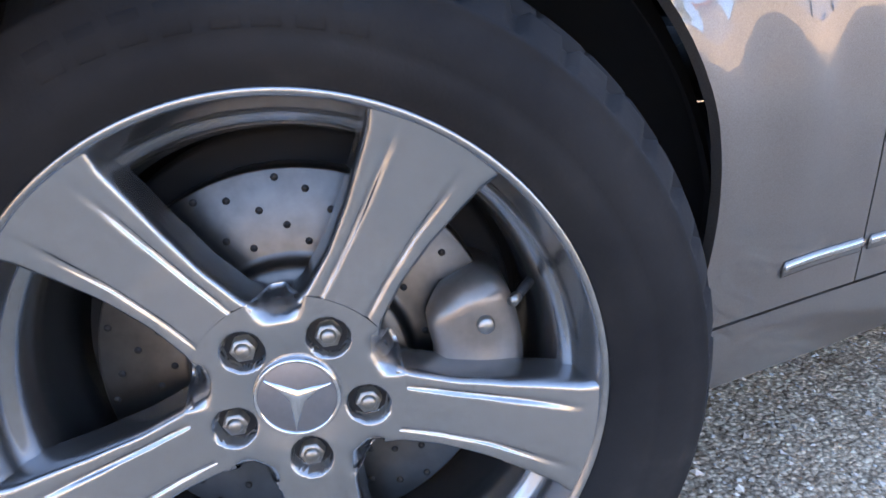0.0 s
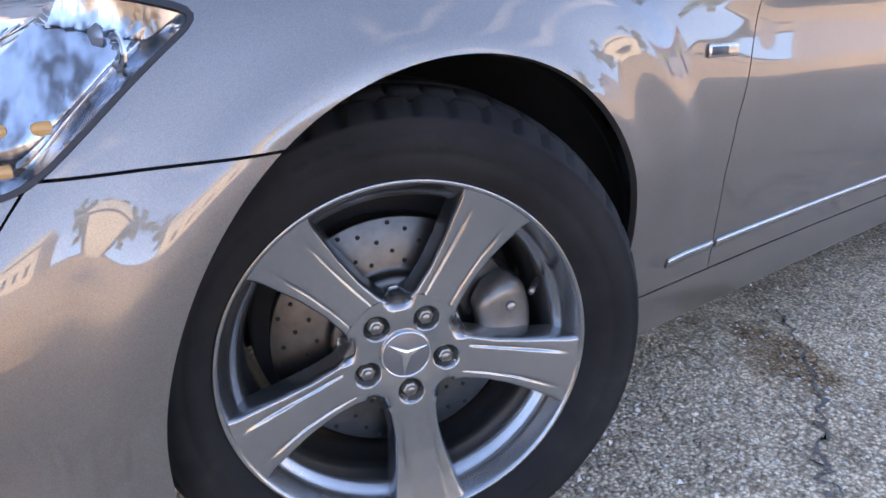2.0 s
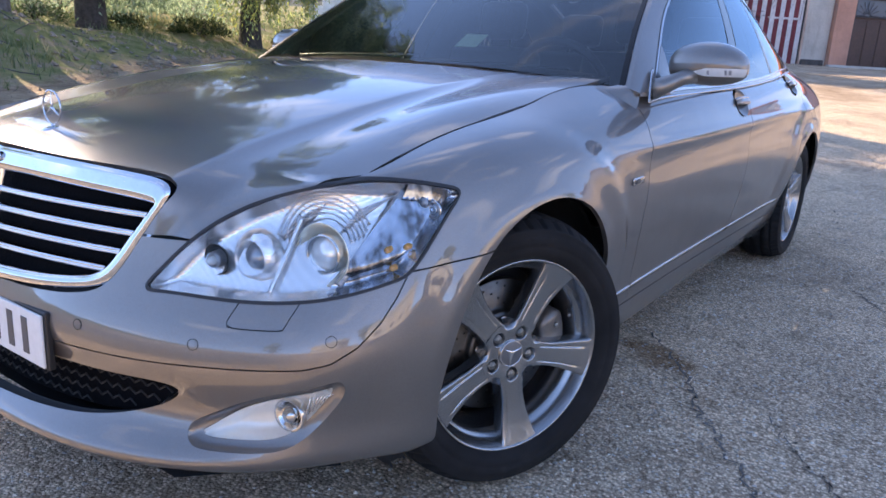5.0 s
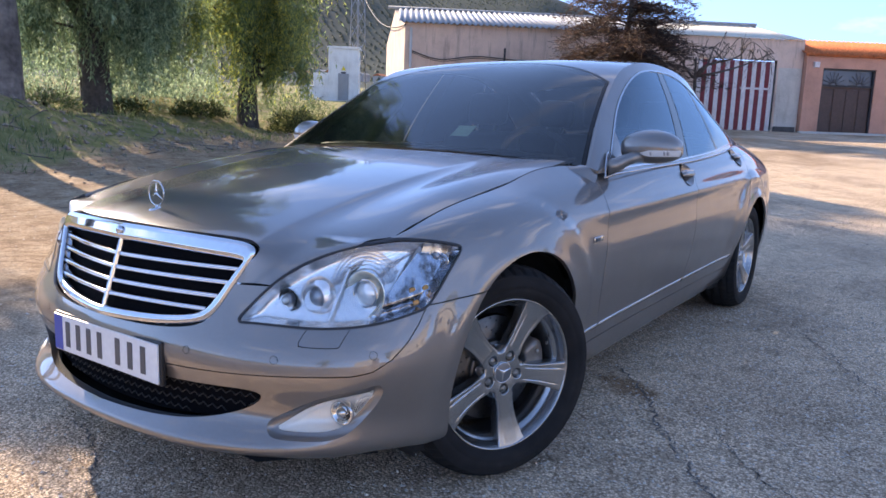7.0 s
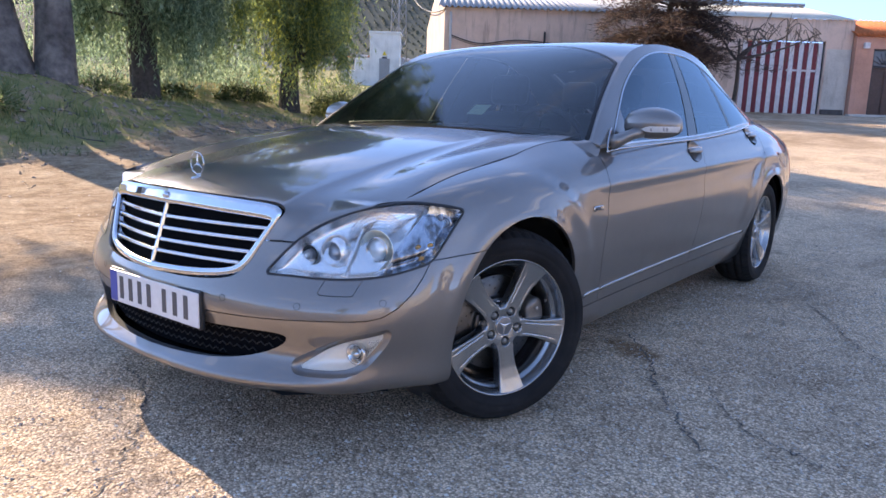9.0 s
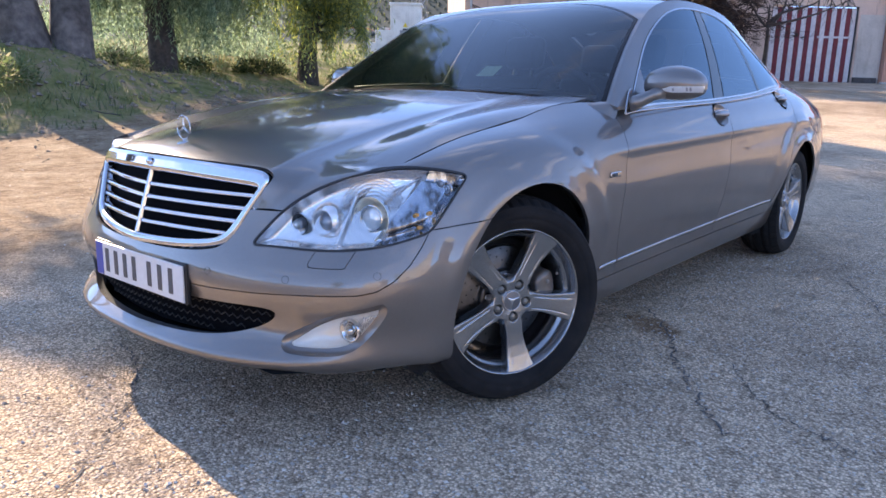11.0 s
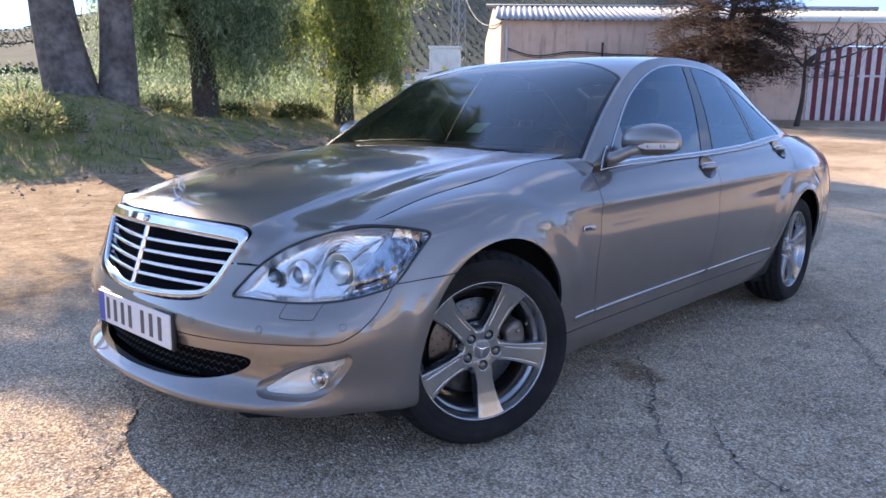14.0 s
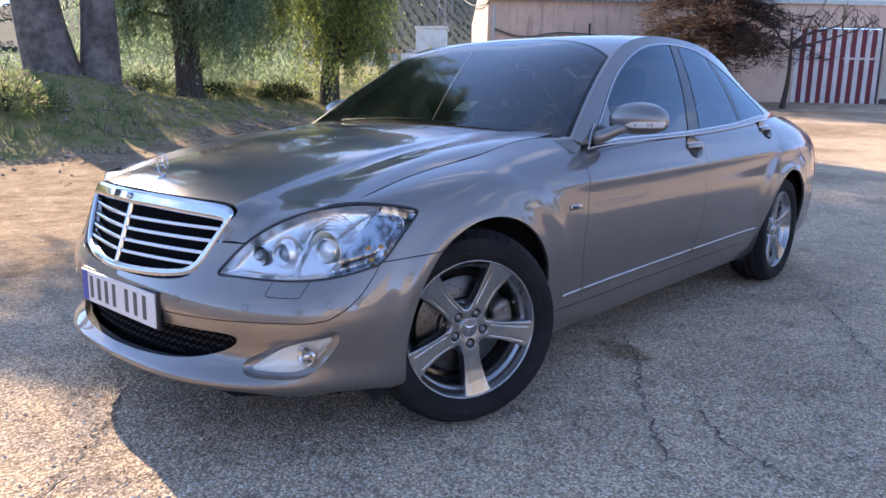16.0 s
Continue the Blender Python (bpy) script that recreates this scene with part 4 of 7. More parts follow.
# lattice mast behind the hut, with sagging lines
mx_, my_ = -38.6, -33.6
mast = empty("lattice_mast", "grey steel lattice mast carrying power lines", "mast", at=(mx_, my_, gz1(mx_, my_)))
STEELG = worn("galvanised_steel", (0.30, 0.31, 0.33), 0.55, 0.5, scale=20)
for dx in (-.45, .45):
    for dy in (-.45, .45):
        part("leg", *tube([(dx, dy, -.3), (dx * .45, dy * .45, 13)], .05, 4), STEELG, mast)
for i in range(12):
    z0, z1 = i * 1.05, (i + 1) * 1.05
    k0, k1 = 1 - .55 * z0 / 13, 1 - .55 * z1 / 13
    for a, b in (((-.45, -.45), (.45, -.45)), ((.45, -.45), (.45, .45)), ((.45, .45), (-.45, .45)), ((-.45, .45), (-.45, -.45))):
        s = 1 if i % 2 else -1
        p0, p1 = (a, b) if s > 0 else (b, a)
        part("brace", *tube([(p0[0] * k0, p0[1] * k0, z0), (p1[0] * k1, p1[1] * k1, z1)], .03, 4), STEELG, mast)
for i, (dz, end) in enumerate(((12.0, (-10, -40, 12.5)), (10.6, (-10.5, -41, 11.0)), (8.4, (-22.3, -16.8, 5.1)))):
    a, b = np.array((mx_, my_, gz1(mx_, my_) + dz)), np.array(end, float)
    t = np.linspace(0, 1, 30)[:, None]
    part("power_line", *tube(a + (b - a) * t - np.array((0, 0, 1.2)) * 4 * t * (1 - t) - (mx_, my_, gz1(mx_, my_)), .03, 5), CABLE, mast)

# olive groves in rows over the hills, and a far village
def olive_rows():
    r = np.random.default_rng(91)
    pts = []
    for d in np.arange(420, 1900, 15):
        for k in np.arange(-.62, .64, 13.0 / d):
            a = math.radians(217.7) + k
            pts.append((d * math.cos(a), d * math.sin(a)))
    P = np.array(pts) + r.normal(0, 1.4, (len(pts), 2))
    dens = ripple(P[:, 0], P[:, 1], .004)
    P = P[(r.uniform(0, 1, len(P)) > .18) & (dens > -.75)]
    n = len(P)
    s = 2.6 * r.uniform(.7, 1.35, n)
    base = np.array([(1, 0, .1), (.3, .95, .0), (-.8, .6, .1), (-.8, -.6, 0), (.3, -.95, .1), (.1, 0, 1.0)])
    V = base[None] * s[:, None, None] * r.uniform(.75, 1.2, (n, 6, 1))
    V += np.stack([P[:, 0], P[:, 1], ground_z(P[:, 0], P[:, 1]) + 1.0], -1)[:, None]
    f = np.array([(0, 1, 5), (1, 2, 5), (2, 3, 5), (3, 4, 5), (4, 0, 5)])
    return V.reshape(-1, 3), (f[None] + 6 * np.arange(n)[:, None, None]).reshape(-1, 3).tolist()


OLIVE = leaf_material("olive_foliage", (0.055, 0.075, 0.065), (0.09, 0.11, 0.09))
part("olive_grove", *olive_rows(), OLIVE, None, "grey-green olive trees in rows on the hills", False, "grove", "stuff")
VWALL = worn("village_wall", (0.50, 0.42, 0.36), 0.9, scale=.3, var=0.2)
r = np.random.default_rng(95)
for i in range(16):
    a = math.radians(217.7) + .17 - .02 * i + r.uniform(-.006, .006)
    d = 430 + 60 * r.uniform(-1, 1)
    x, y = d * math.cos(a), d * math.sin(a)
    w_, h_ = r.uniform(5, 9), r.uniform(3, 5.5)
    vb = empty("village_house", "far small house with a tiled roof", "house", "far village", at=(x, y, gz1(x, y)))
    part("wall", *box(-w_ / 2, -3, -2, w_ / 2, 3, h_), VWALL, vb, smooth=False)
    rf = np.array([(-w_ / 2 - .3, -3.3, h_), (w_ / 2 + .3, -3.3, h_), (w_ / 2 + .3, 3.3, h_), (-w_ / 2 - .3, 3.3, h_), (-w_ / 2, 0, h_ + 1.4), (w_ / 2, 0, h_ + 1.4)])
    part("roof", rf, [(0, 1, 5, 4), (1, 2, 5), (2, 3, 4, 5), (3, 0, 4), (3, 2, 1, 0)], TILE if i % 3 else VWALL, vb, smooth=False)


# ---- houses and trees across the way, behind the walker ----
for i, (x, y, w_, h_) in enumerate(((-34, 33, 13, 4.6), (-17, 31, 15, 3.9), (3, 34, 14, 5.2), (22, 30, 12, 4.2))):
    vb = empty("roadside_house", "low pale rendered house across the way", "house", "houses across the way", at=(x, y, gz1(x, y)))
    part("wall", *box(-w_ / 2, -3.5, -.5, w_ / 2, 3.5, h_), PALEWALL, vb, smooth=False)
    rf = np.array([(-w_ / 2 - .4, -4, h_), (w_ / 2 + .4, -4, h_), (w_ / 2 + .4, 4, h_), (-w_ / 2 - .4, 4, h_), (-w_ / 2, 0, h_ + 1.6), (w_ / 2, 0, h_ + 1.6)])
    part("roof", rf, [(0, 1, 5, 4), (1, 2, 5), (2, 3, 4, 5), (3, 0, 4), (3, 2, 1, 0)], CREAMROOF, vb, smooth=False)
    for wx in np.arange(-w_ / 2 + 1.6, w_ / 2 - 1, 3.0):
        part("window", *box(wx, -3.56, 1.2, wx + 1.0, -3.501, 2.5), GAPS, vb, smooth=False)
vb = empty("white_house", "low white house with a yellow-green board over its door", "house", at=(-38, 13.5, gz1(-38, 13.5)))
HW = pose(0, 0, 0, 0, 0, 72)
part("wall", *moved(box(-6, -3, -1, 6, 3, 3.4), HW), WOODWHITE, vb, smooth=False)
part("roof", *moved(box(-6.3, -3.3, 3.402, 6.3, 3.3, 3.65, .05), HW), TILE, vb, smooth=False)
part("board", *moved(box(-2.4, -3.10, 2.0, 1.6, -3.003, 3.0, .01), HW), worn("yellow_green_board", (0.55, 0.60, 0.12), 0.5, scale=2, var=0.3), vb, "yellow-green board", smooth=False)
# the doorway is a near-black slab on the wall, for its shaded inside
part("doorway", *moved(box(-1.2, -3.06, -.2, .2, -3.003, 1.95), HW), GAPS, vb, smooth=False)
for i, (x, y, hgt) in enumerate(((-46, 32, 9.0), (-19, 41, 10.0), (-3, 42, 10.5), (14, 43, 10.0), (36, 14, 9.0))):
    z = gz1(x, y)
    r = np.random.default_rng(200 + i)
    tp = limbs((x, y, z - .3), [(x + r.uniform(-1, 1), y, z + hgt * .8), (x + 1.2, y + .4, z + hgt * .7), (x - 1.3, y - .3, z + hgt * .7)], (.2, .12, .12), 210 + i, .6)
    bl = [(x + r.uniform(-1.6, 1.6), y + r.uniform(-1, 1), z + hgt * k, 2.4, 2.2, 1.4) for k in (.32, .42, .52, .62, .72, .82, .92)]
    tree("roadside_tree", "grey-green tree before the houses across the way", (x, y), tp, weeping_crown(bl, 620, 16, .34, .075, 1.0, 220 + i), DARKBARK, LEAF_A)


# ---- the car: x ahead from the front axle, y to its left, z up ----
WB, WHEEL_Z, ARCH = 3.035, 0.343, 0.385
car = empty("sedan_car", "silver-beige metallic four-door luxury sedan parked on asphalt", "car")

# Rows of the outer skin from the bottom edge up; each runs from the front's middle round the corner and along the side to the tail.
SKIN_ROWS = [
    [(.79, 0, .200), (.775, .25, .200), (.73, .45, .203), (.645, .62, .208), (.53, .725, .212), (.415, .79, .212), (.33, .825, .208), (.1, .84, .20), (-.2, .845, .195),
     (-.55, .85, .2), (-1.1, .845, .205), (-1.8, .845, .21), (-2.5, .85, .215), (-3.05, .85, .22), (-3.55, .84, .22), (-3.9, .76, .23), (-4.08, .5, .24), (-4.12, 0, .24)],
    [(.862, 0, .252), (.847, .25, .252), (.797, .45, .253), (.705, .62, .255), (.58, .75, .256), (.46, .83, .254), (.35, .868, .25), (.1, .88, .245), (-.2, .88, .25),
     (-.55, .875, .265), (-1.1, .868, .27), (-1.8, .868, .272), (-2.5, .875, .275), (-3.05, .885, .275), (-3.55, .875, .28), (-3.95, .79, .29), (-4.13, .52, .3), (-4.165, 0, .3)],
    [(.805, 0, .33), (.79, .25, .33), (.745, .45, .33), (.667, .62, .33), (.585, .75, .335), (.475, .835, .34), (.36, .88, .34), (.1, .9, .345), (-.2, .9, .345),
     (-.55, .888, .35), (-1.1, .882, .353), (-1.8, .885, .36), (-2.5, .893, .365), (-3.05, .91, .37), (-3.55, .90, .375), (-3.97, .805, .38), (-4.14, .53, .39), (-4.175, 0, .39)],
    [(.825, 0, .45), (.812, .25, .45), (.772, .45, .45), (.705, .62, .45), (.615, .765, .455), (.50, .85, .46), (.37, .89, .46), (.1, .915, .46), (-.2, .915, .46),
     (-.55, .905, .46), (-1.1, .905, .46), (-1.8, .91, .465), (-2.5, .915, .47), (-3.05, .925, .47), (-3.55, .91, .475), (-3.99, .815, .48), (-4.15, .54, .5), (-4.185, 0, .5)],
    [(.815, 0, .535), (.80, .25, .54), (.745, .45, .555), (.67, .62, .56), (.585, .755, .565), (.475, .842, .575), (.36, .885, .58), (.1, .92, .58), (-.2, .925, .58),
     (-.55, .92, .58), (-1.1, .925, .58), (-1.8, .93, .585), (-2.5, .932, .59), (-3.05, .935, .59), (-3.55, .915, .6), (-4.0, .815, .61), (-4.15, .55, .63), (-4.18, 0, .63)],
    [(.79, 0, .66), (.765, .25, .65), (0.708, 0.458, 0.64), (0.62, 0.62, 0.65), (0.532, 0.747, 0.655), (0.424, 0.834, 0.665), (0.314, 0.872, 0.68), (.09, .912, .69), (-.2, .925, .695),
     (-.55, .925, .695), (-1.1, .933, .7), (-1.8, .936, .71), (-2.5, .935, .72), (-3.05, .935, .73), (-3.55, .91, .74), (-4.0, .80, .75), (-4.13, .55, .77), (-4.16, 0, .78)],
    [(.765, 0, .73), (.73, .25, .72), (0.679, 0.464, 0.705), (0.581, 0.621, 0.715), (0.49, 0.74, 0.725), (0.386, 0.816, 0.735), (0.28, 0.85, 0.76), (.08, .885, .785), (-.2, .905, .80),
     (-.55, .91, .805), (-1.1, .92, .815), (-1.8, .925, .83), (-2.5, .918, .85), (-3.05, .91, .865), (-3.55, .875, .88), (-3.98, .77, .885), (-4.1, .54, .9), (-4.13, 0, .91)],
    [(.745, 0, .77), (.70, .25, .765), (0.614, 0.464, 0.765), (0.556, 0.636, 0.77), (0.49, 0.73, 0.775), (0.388, 0.783, 0.79), (0.262, 0.807, 0.82), (.07, .82, .852), (-.2, .835, .88),
     (-.55, .855, .897), (-1.1, .885, .905), (-1.8, .893, .925), (-2.5, .878, .955), (-3.05, .85, .975), (-3.5, .80, .98), (-3.93, .70, .975), (-4.05, .5, .975), (-4.08, 0, .98)],
    [(.735, 0, .785), (.69, .25, .782), (0.597, 0.462, 0.785), (0.542, 0.632, 0.785), (0.486, 0.716, 0.788), (0.382, 0.742, 0.81), (0.246, 0.736, 0.843), (.05, .735, .88), (-.2, .735, .918),
     (-.55, .745, .966), (-1.1, .85, .945), (-1.8, .855, .97), (-2.5, .83, 1.005), (-3.05, .77, 1.04), (-3.5, .70, 1.045), (-3.9, .62, 1.03), (-4.0, .45, 1.02), (-4.03, 0, 1.02)],
]


def flare(P):
    """Adds the raised lips round the wheel openings."""
    P = P.copy()
    side = np.clip((P[..., 1] - 0.6) / 0.2, 0, 1)
    for cx in (0.0, -WB):
        r = np.hypot(P[..., 0] - cx, P[..., 2] - WHEEL_Z)
        up = np.clip((P[..., 2] - 0.3) / 0.25, 0, 1)
        P[..., 1] += side * up * 0.009 * np.exp(-(((r - ARCH) / 0.035) ** 2))
        lift = np.clip((0.575 - r) / 0.075, 0, 1)
        back = np.clip((0.18 - (P[..., 0] - cx)) / 0.35, 0, 1) if cx == 0 else 1.0
        P[..., 1] += side * up * back * 0.013 * lift * lift * (3 - 2 * lift)
    # the crease that rises along the doors and the hollow under it
    z0 = 0.80 + 0.045 * (-P[..., 0] - 0.6) / 2.0
    along = np.clip((-P[..., 0] - 0.35) / 0.35, 0, 1) * np.clip((P[..., 0] + 3.7) / 0.3, 0, 1)
    dz = P[..., 2] - z0
    P[..., 1] += side * along * (0.007 * np.exp(-((dz / 0.02) ** 2)) - 0.006 * np.exp(-(((dz + 0.07) / 0.05) ** 2)))
    return P


ROWS_UP = spline(np.array(SKIN_ROWS, float), 96)                                # (rows, stations, 3)
SKIN_GRID = flare(spline(ROWS_UP.transpose(1, 0, 2), 330))             # (along, up, 3)
SKIN_N = normals(SKIN_GRID)
if SKIN_N[100, 40, 1] < 0:
    SKIN_N = -SKIN_N
SKIN = sheet(SKIN_GRID)
if np.cross(SKIN_GRID[201, 40] - SKIN_GRID[200, 40], SKIN_GRID[200, 41] - SKIN_GRID[200, 40])[1] < 0:
    SKIN = (SKIN[0], [tuple(reversed(f)) for f in SKIN[1]])
INNER = sheet(SKIN_GRID - SKIN_N * 0.022)


def sz(V):
    return np.stack([V[:, 1] - V[:, 0], V[:, 2]], 1)


def yz(V):
    return V[:, 1:]


def xz(V):
    return V[:, ::2]


def on_grid(P, N, values, want, allowed):
    """The point of a grid of points at which two values are as wanted, and the normal there."""
    d = sum((v - t) ** 2 for v, t in zip(values, want)) + 9 * ~allowed
    i, j = np.unravel_index(np.argmin(d), d.shape)
    i, j = min(max(i, 1), P.shape[0] - 2), min(max(j, 1), P.shape[1] - 2)
    J = np.array([[(v[i + 1, j] - v[i - 1, j]) / 2, (v[i, j + 1] - v[i, j - 1]) / 2] for v in values])
    a, b = np.clip(np.linalg.solve(J + 1e-12 * np.eye(2), [t - v[i, j] for v, t in zip(values, want)]), -1, 1)
    out = [A[i, j] + a * (A[i + 1, j] - A[i - 1, j]) / 2 + b * (A[i, j + 1] - A[i, j - 1]) / 2 for A in (P, N)]
    return out[0], out[1] / np.linalg.norm(out[1])


# outlines on the skin
LAMP_TOP = ([-.262, -.22, -.15, -.05, .08, .2, .315, .45, .6], [.578, .615, .665, .715, .757, .782, .793, .787, .76])
LAMP = outline([(-.262, .578), (-.2, .575), (-.05, .573), (.1, .577), (.25, .59), (.37, .61), (.432, .628), (.49, .675), (.55, .73), (.583, .762), (.55, .775),
                (.45, .787), (.315, .793), (.2, .782), (.08, .757), (-.05, .715), (-.15, .665), (-.22, .615)], 160)
GRILLE = (1.045, 1.0) * outline([(0, .53), (.18, .535), (.30, .548), (.365, .575), (.40, .64), (.435, .72), (.445, .752), (.42, .772), (.3, .782), (0, .79),
                  (-.3, .782), (-.42, .772), (-.445, .752), (-.435, .72), (-.40, .64), (-.365, .575), (-.30, .548), (-.18, .535)], 200)
INTAKE = outline([(0, .280), (.2, .285), (.38, .304), (.5, .345), (.545, .385), (.5, .405), (.3, .40), (0, .395), (-.3, .40), (-.5, .405), (-.545, .385), (-.5, .345), (-.38, .304), (-.2, .285)], 160)
FOG = outline([(-.14, .30), (-.05, .292), (.05, .293), (.13, .31), (.2, .36), (.245, .415), (.2, .412), (.1, .395), (0, .365), (-.08, .33)], 100)
SEAM_S = np.array([-1, -.52, -.23, .045, .15, .22, .29, .35, .395, .425, .45])
SEAM_Z = np.array([.437, .439, .447, .458, .462, .472, .50, .54, .585, .625, .68])
GAP = 0.0032


def seam(V):
    """Above 0 over the bumper's upper strip."""
    s = V[:, 1] - V[:, 0]
    z = np.interp(s, SEAM_S, SEAM_Z)
    slope = (np.interp(s + .01, SEAM_S, SEAM_Z) - z) / .01
    return (V[:, 2] - z) / np.sqrt(1 + slope**2)


def front_split(V):
    """Above 0 ahead of and below the joint from the lamp to the wheel opening."""
    return np.interp(V[:, 0], [.15, .202, .415, .49, .54, 1], [.645, .642, .629, .629, .69, .69]) - V[:, 2]


def arch(V, cx, r=ARCH):
    """Distance outside a wheel opening, which is a little taller than it is long."""
    k = r / ARCH
    dx, dz = (V[:, 0] - cx + .018) / (.362 * k), (V[:, 2] - WHEEL_Z) / (ARCH * k)
    return (np.hypot(dx, dz) - 1) * .372 * k


def door_line(V, x_at):
    """Distance ahead of an upright joint whose x is given at heights."""
    return V[:, 0] - np.interp(V[:, 2], *x_at)


LINE_A = ([.2, .35, .5, .6, .75, .87, .95], [-.69, -.665, -.625, -.615, -.63, -.647, -.66])
LINE_B = ([.2, .35, .6, .85, 1.0], [-1.74, -1.74, -1.735, -1.745, -1.75])
LINE_C = ([.2, .33, .45, .6, .75, .9, 1.1], [-2.60, -2.60, -2.64, -2.72, -2.82, -2.90, -2.95])
SILL_Z = lambda V: np.interp(V[:, 0], [-2.7, -.4], [.328, .303])


def cuts(piece, *fs):
    for f in fs:
        piece = clip(piece, f)
    return piece


def panel(name, piece, material=None, label="", both=True, depth=0.012):
    out = []
    for one in ((piece, mirrored(piece)) if both else (piece,)):
        out.append(part(name, *hemmed(one, depth), material or PAINT, car, label))
    return out


NOT_LAMP = lambda V: np.where(V[:, 0] > 0.0, sdf(sz(V), LAMP), 1.0)
front_half = lambda V: V[:, 0] + 0.9
bump_all = cuts(SKIN, front_half, lambda V: arch(V, 0), lambda V: front_split(V) - GAP / 2, lambda V: V[:, 0] - 0.0, lambda V: NOT_LAMP(V) - .003,
                lambda V: sdf(yz(V), GRILLE) - .003, lambda V: .667 - V[:, 2])
WASHER = outline([(.02, .594), (.06, .5955), (.12, .5955), (.148, .594), (.149, .586), (.13, .566), (.105, .539), (.09, .531), (.03, .529), (-.03, .529), (-.047, .532), (-.04, .543), (-.01, .574), (.008, .588)], 100)
upper = cuts(bump_all, lambda V: seam(V) - GAP / 2)
washer = cuts(upper, lambda V: -sdf(sz(V), WASHER) - .001)
both_washers = [hemmed(w_, .006) for w_ in (washer, mirrored(washer))]
for w_ in both_washers:
    part("washer_cover", *w_, PAINT, car, "painted headlamp washer cover")
upper = cuts(upper, lambda V: sdf(sz(V), WASHER) - .001)
lower = cuts(bump_all, lambda V: -seam(V) - GAP / 2, lambda V: sdf(yz(V), INTAKE), lambda V: sdf(sz(V), FOG) - .016 + 1.0 * (V[:, 0] < .3))
for nm, pc in (("bumper_strip", upper), ("front_bumper", lower)):
    panel(nm, joined(pc, mirrored(pc)), both=False)
fender = cuts(SKIN, front_half, lambda V: arch(V, 0), lambda V: -front_split(V) - GAP / 2 + 10 * np.clip(-.15 - V[:, 0], 0, 1), lambda V: NOT_LAMP(V) - .0035,
              lambda V: door_line(V, LINE_A) - GAP / 2, lambda V: .52 - V[:, 0], lambda V: V[:, 2] - np.where(V[:, 0] < -.3, SILL_Z(V) + .002, .2),
              lambda V: np.maximum(V[:, 1] - .7295, np.interp(V[:, 1] - V[:, 0], *LAMP_TOP) - .004 - V[:, 2]))
panel("front_fender", fender)
HANDLES = ((-1.640, .908), (-2.735, .975))


def not_handle(V):
    return np.min([np.hypot((V[:, 0] - hx) / 1.55, V[:, 2] - hz) for hx, hz in HANDLES], 0) - .053


fdoor = cuts(SKIN, not_handle, lambda V: -door_line(V, LINE_A) - GAP / 2, lambda V: door_line(V, LINE_B) - GAP / 2, lambda V: V[:, 2] - SILL_Z(V) - .002)
panel("front_door", fdoor)
rdoor = cuts(SKIN, not_handle, lambda V: -door_line(V, LINE_B) - GAP / 2, lambda V: door_line(V, LINE_C) - GAP / 2, lambda V: V[:, 2] - SILL_Z(V) - .002, lambda V: arch(V, -WB))
panel("rear_door", rdoor)
quarter = cuts(SKIN, lambda V: -door_line(V, LINE_C) - GAP / 2, lambda V: arch(V, -WB), lambda V: V[:, 0] + 4.3)
panel("rear_quarter", quarter)
sill = cuts(SKIN, lambda V: -.30 - V[:, 0], lambda V: V[:, 0] + 2.66, lambda V: SILL_Z(V) - .002 - V[:, 2], lambda V: arch(V, 0), lambda V: arch(V, -WB))
panel("side_sill", sill)
inner = cuts(INNER, lambda V: arch(V, 0, .40), lambda V: arch(V, -WB, .40), lambda V: NOT_LAMP(V) - .002, lambda V: sdf(yz(V), GRILLE) + 10 * (V[:, 0] < .2), lambda V: V[:, 2] - .215,
             lambda V: sdf(yz(V), INTAKE) + 10 * (V[:, 0] < .2), lambda V: sdf(sz(V), FOG) - .016 + 10 * (V[:, 0] < .3))
part("inner_body", *joined(inner, mirrored(inner)), GAPS, car, "dark inner body behind the panel joints")

# ---- bonnet ----
HOOD_ROWS = [
    [(.80, 0, .66), (.765, 0, .745), (.738, 0, .787), (.615, 0, .830), (.3, 0, .888), (-.1, 0, .948), (-.52, 0, .993)],
    [(.785, .2, .66), (.757, .2, .74), (.724, .2, .783), (.598, .2, .826), (.3, .2, .884), (-.1, .2, .945), (-.54, .2, .993)],
    [(.726, .40, .65), (.706, .40, .72), (.680, .40, .765), (.553, .40, .811), (.28, .40, .870), (-.1, .40, .935), (-.59, .40, .990)],
    [(.700, .455, .65), (.684, .455, .72), (.660, .455, .762), (.530, .455, .806), (.272, .455, .862), (-.1, .455, .929), (-.607, .455, .990)],
    [(.655, .52, .65), (.632, .52, .715), (.594, .52, .757), (.500, .52, .797), (.26, .52, .854), (-.1, .52, .921), (-.63, .52, .989)],
    [(.578, .64, .69), (.548, .64, .735), (.512, .64, .766), (.445, .64, .801), (.245, .64, .861), (-.1, .64, .927), (-.67, .63, .990)],
    [(.49, .73, .74), (.468, .73, .765), (.444, .73, .783), (.408, .73, .797), (.24, .73, .842), (-.1, .732, .901), (-.72, .73, .993)],
]
HG = spline(spline(np.array(HOOD_ROWS, float), 60).transpose(1, 0, 2), 120)   # (along, across, 3)
def skin_point(s, z):
    return on_grid(SKIN_GRID, SKIN_N, (SKIN_GRID[..., 1] - SKIN_GRID[..., 0], SKIN_GRID[..., 2]), (s, z), SKIN_GRID[..., 0] > .15)[0]


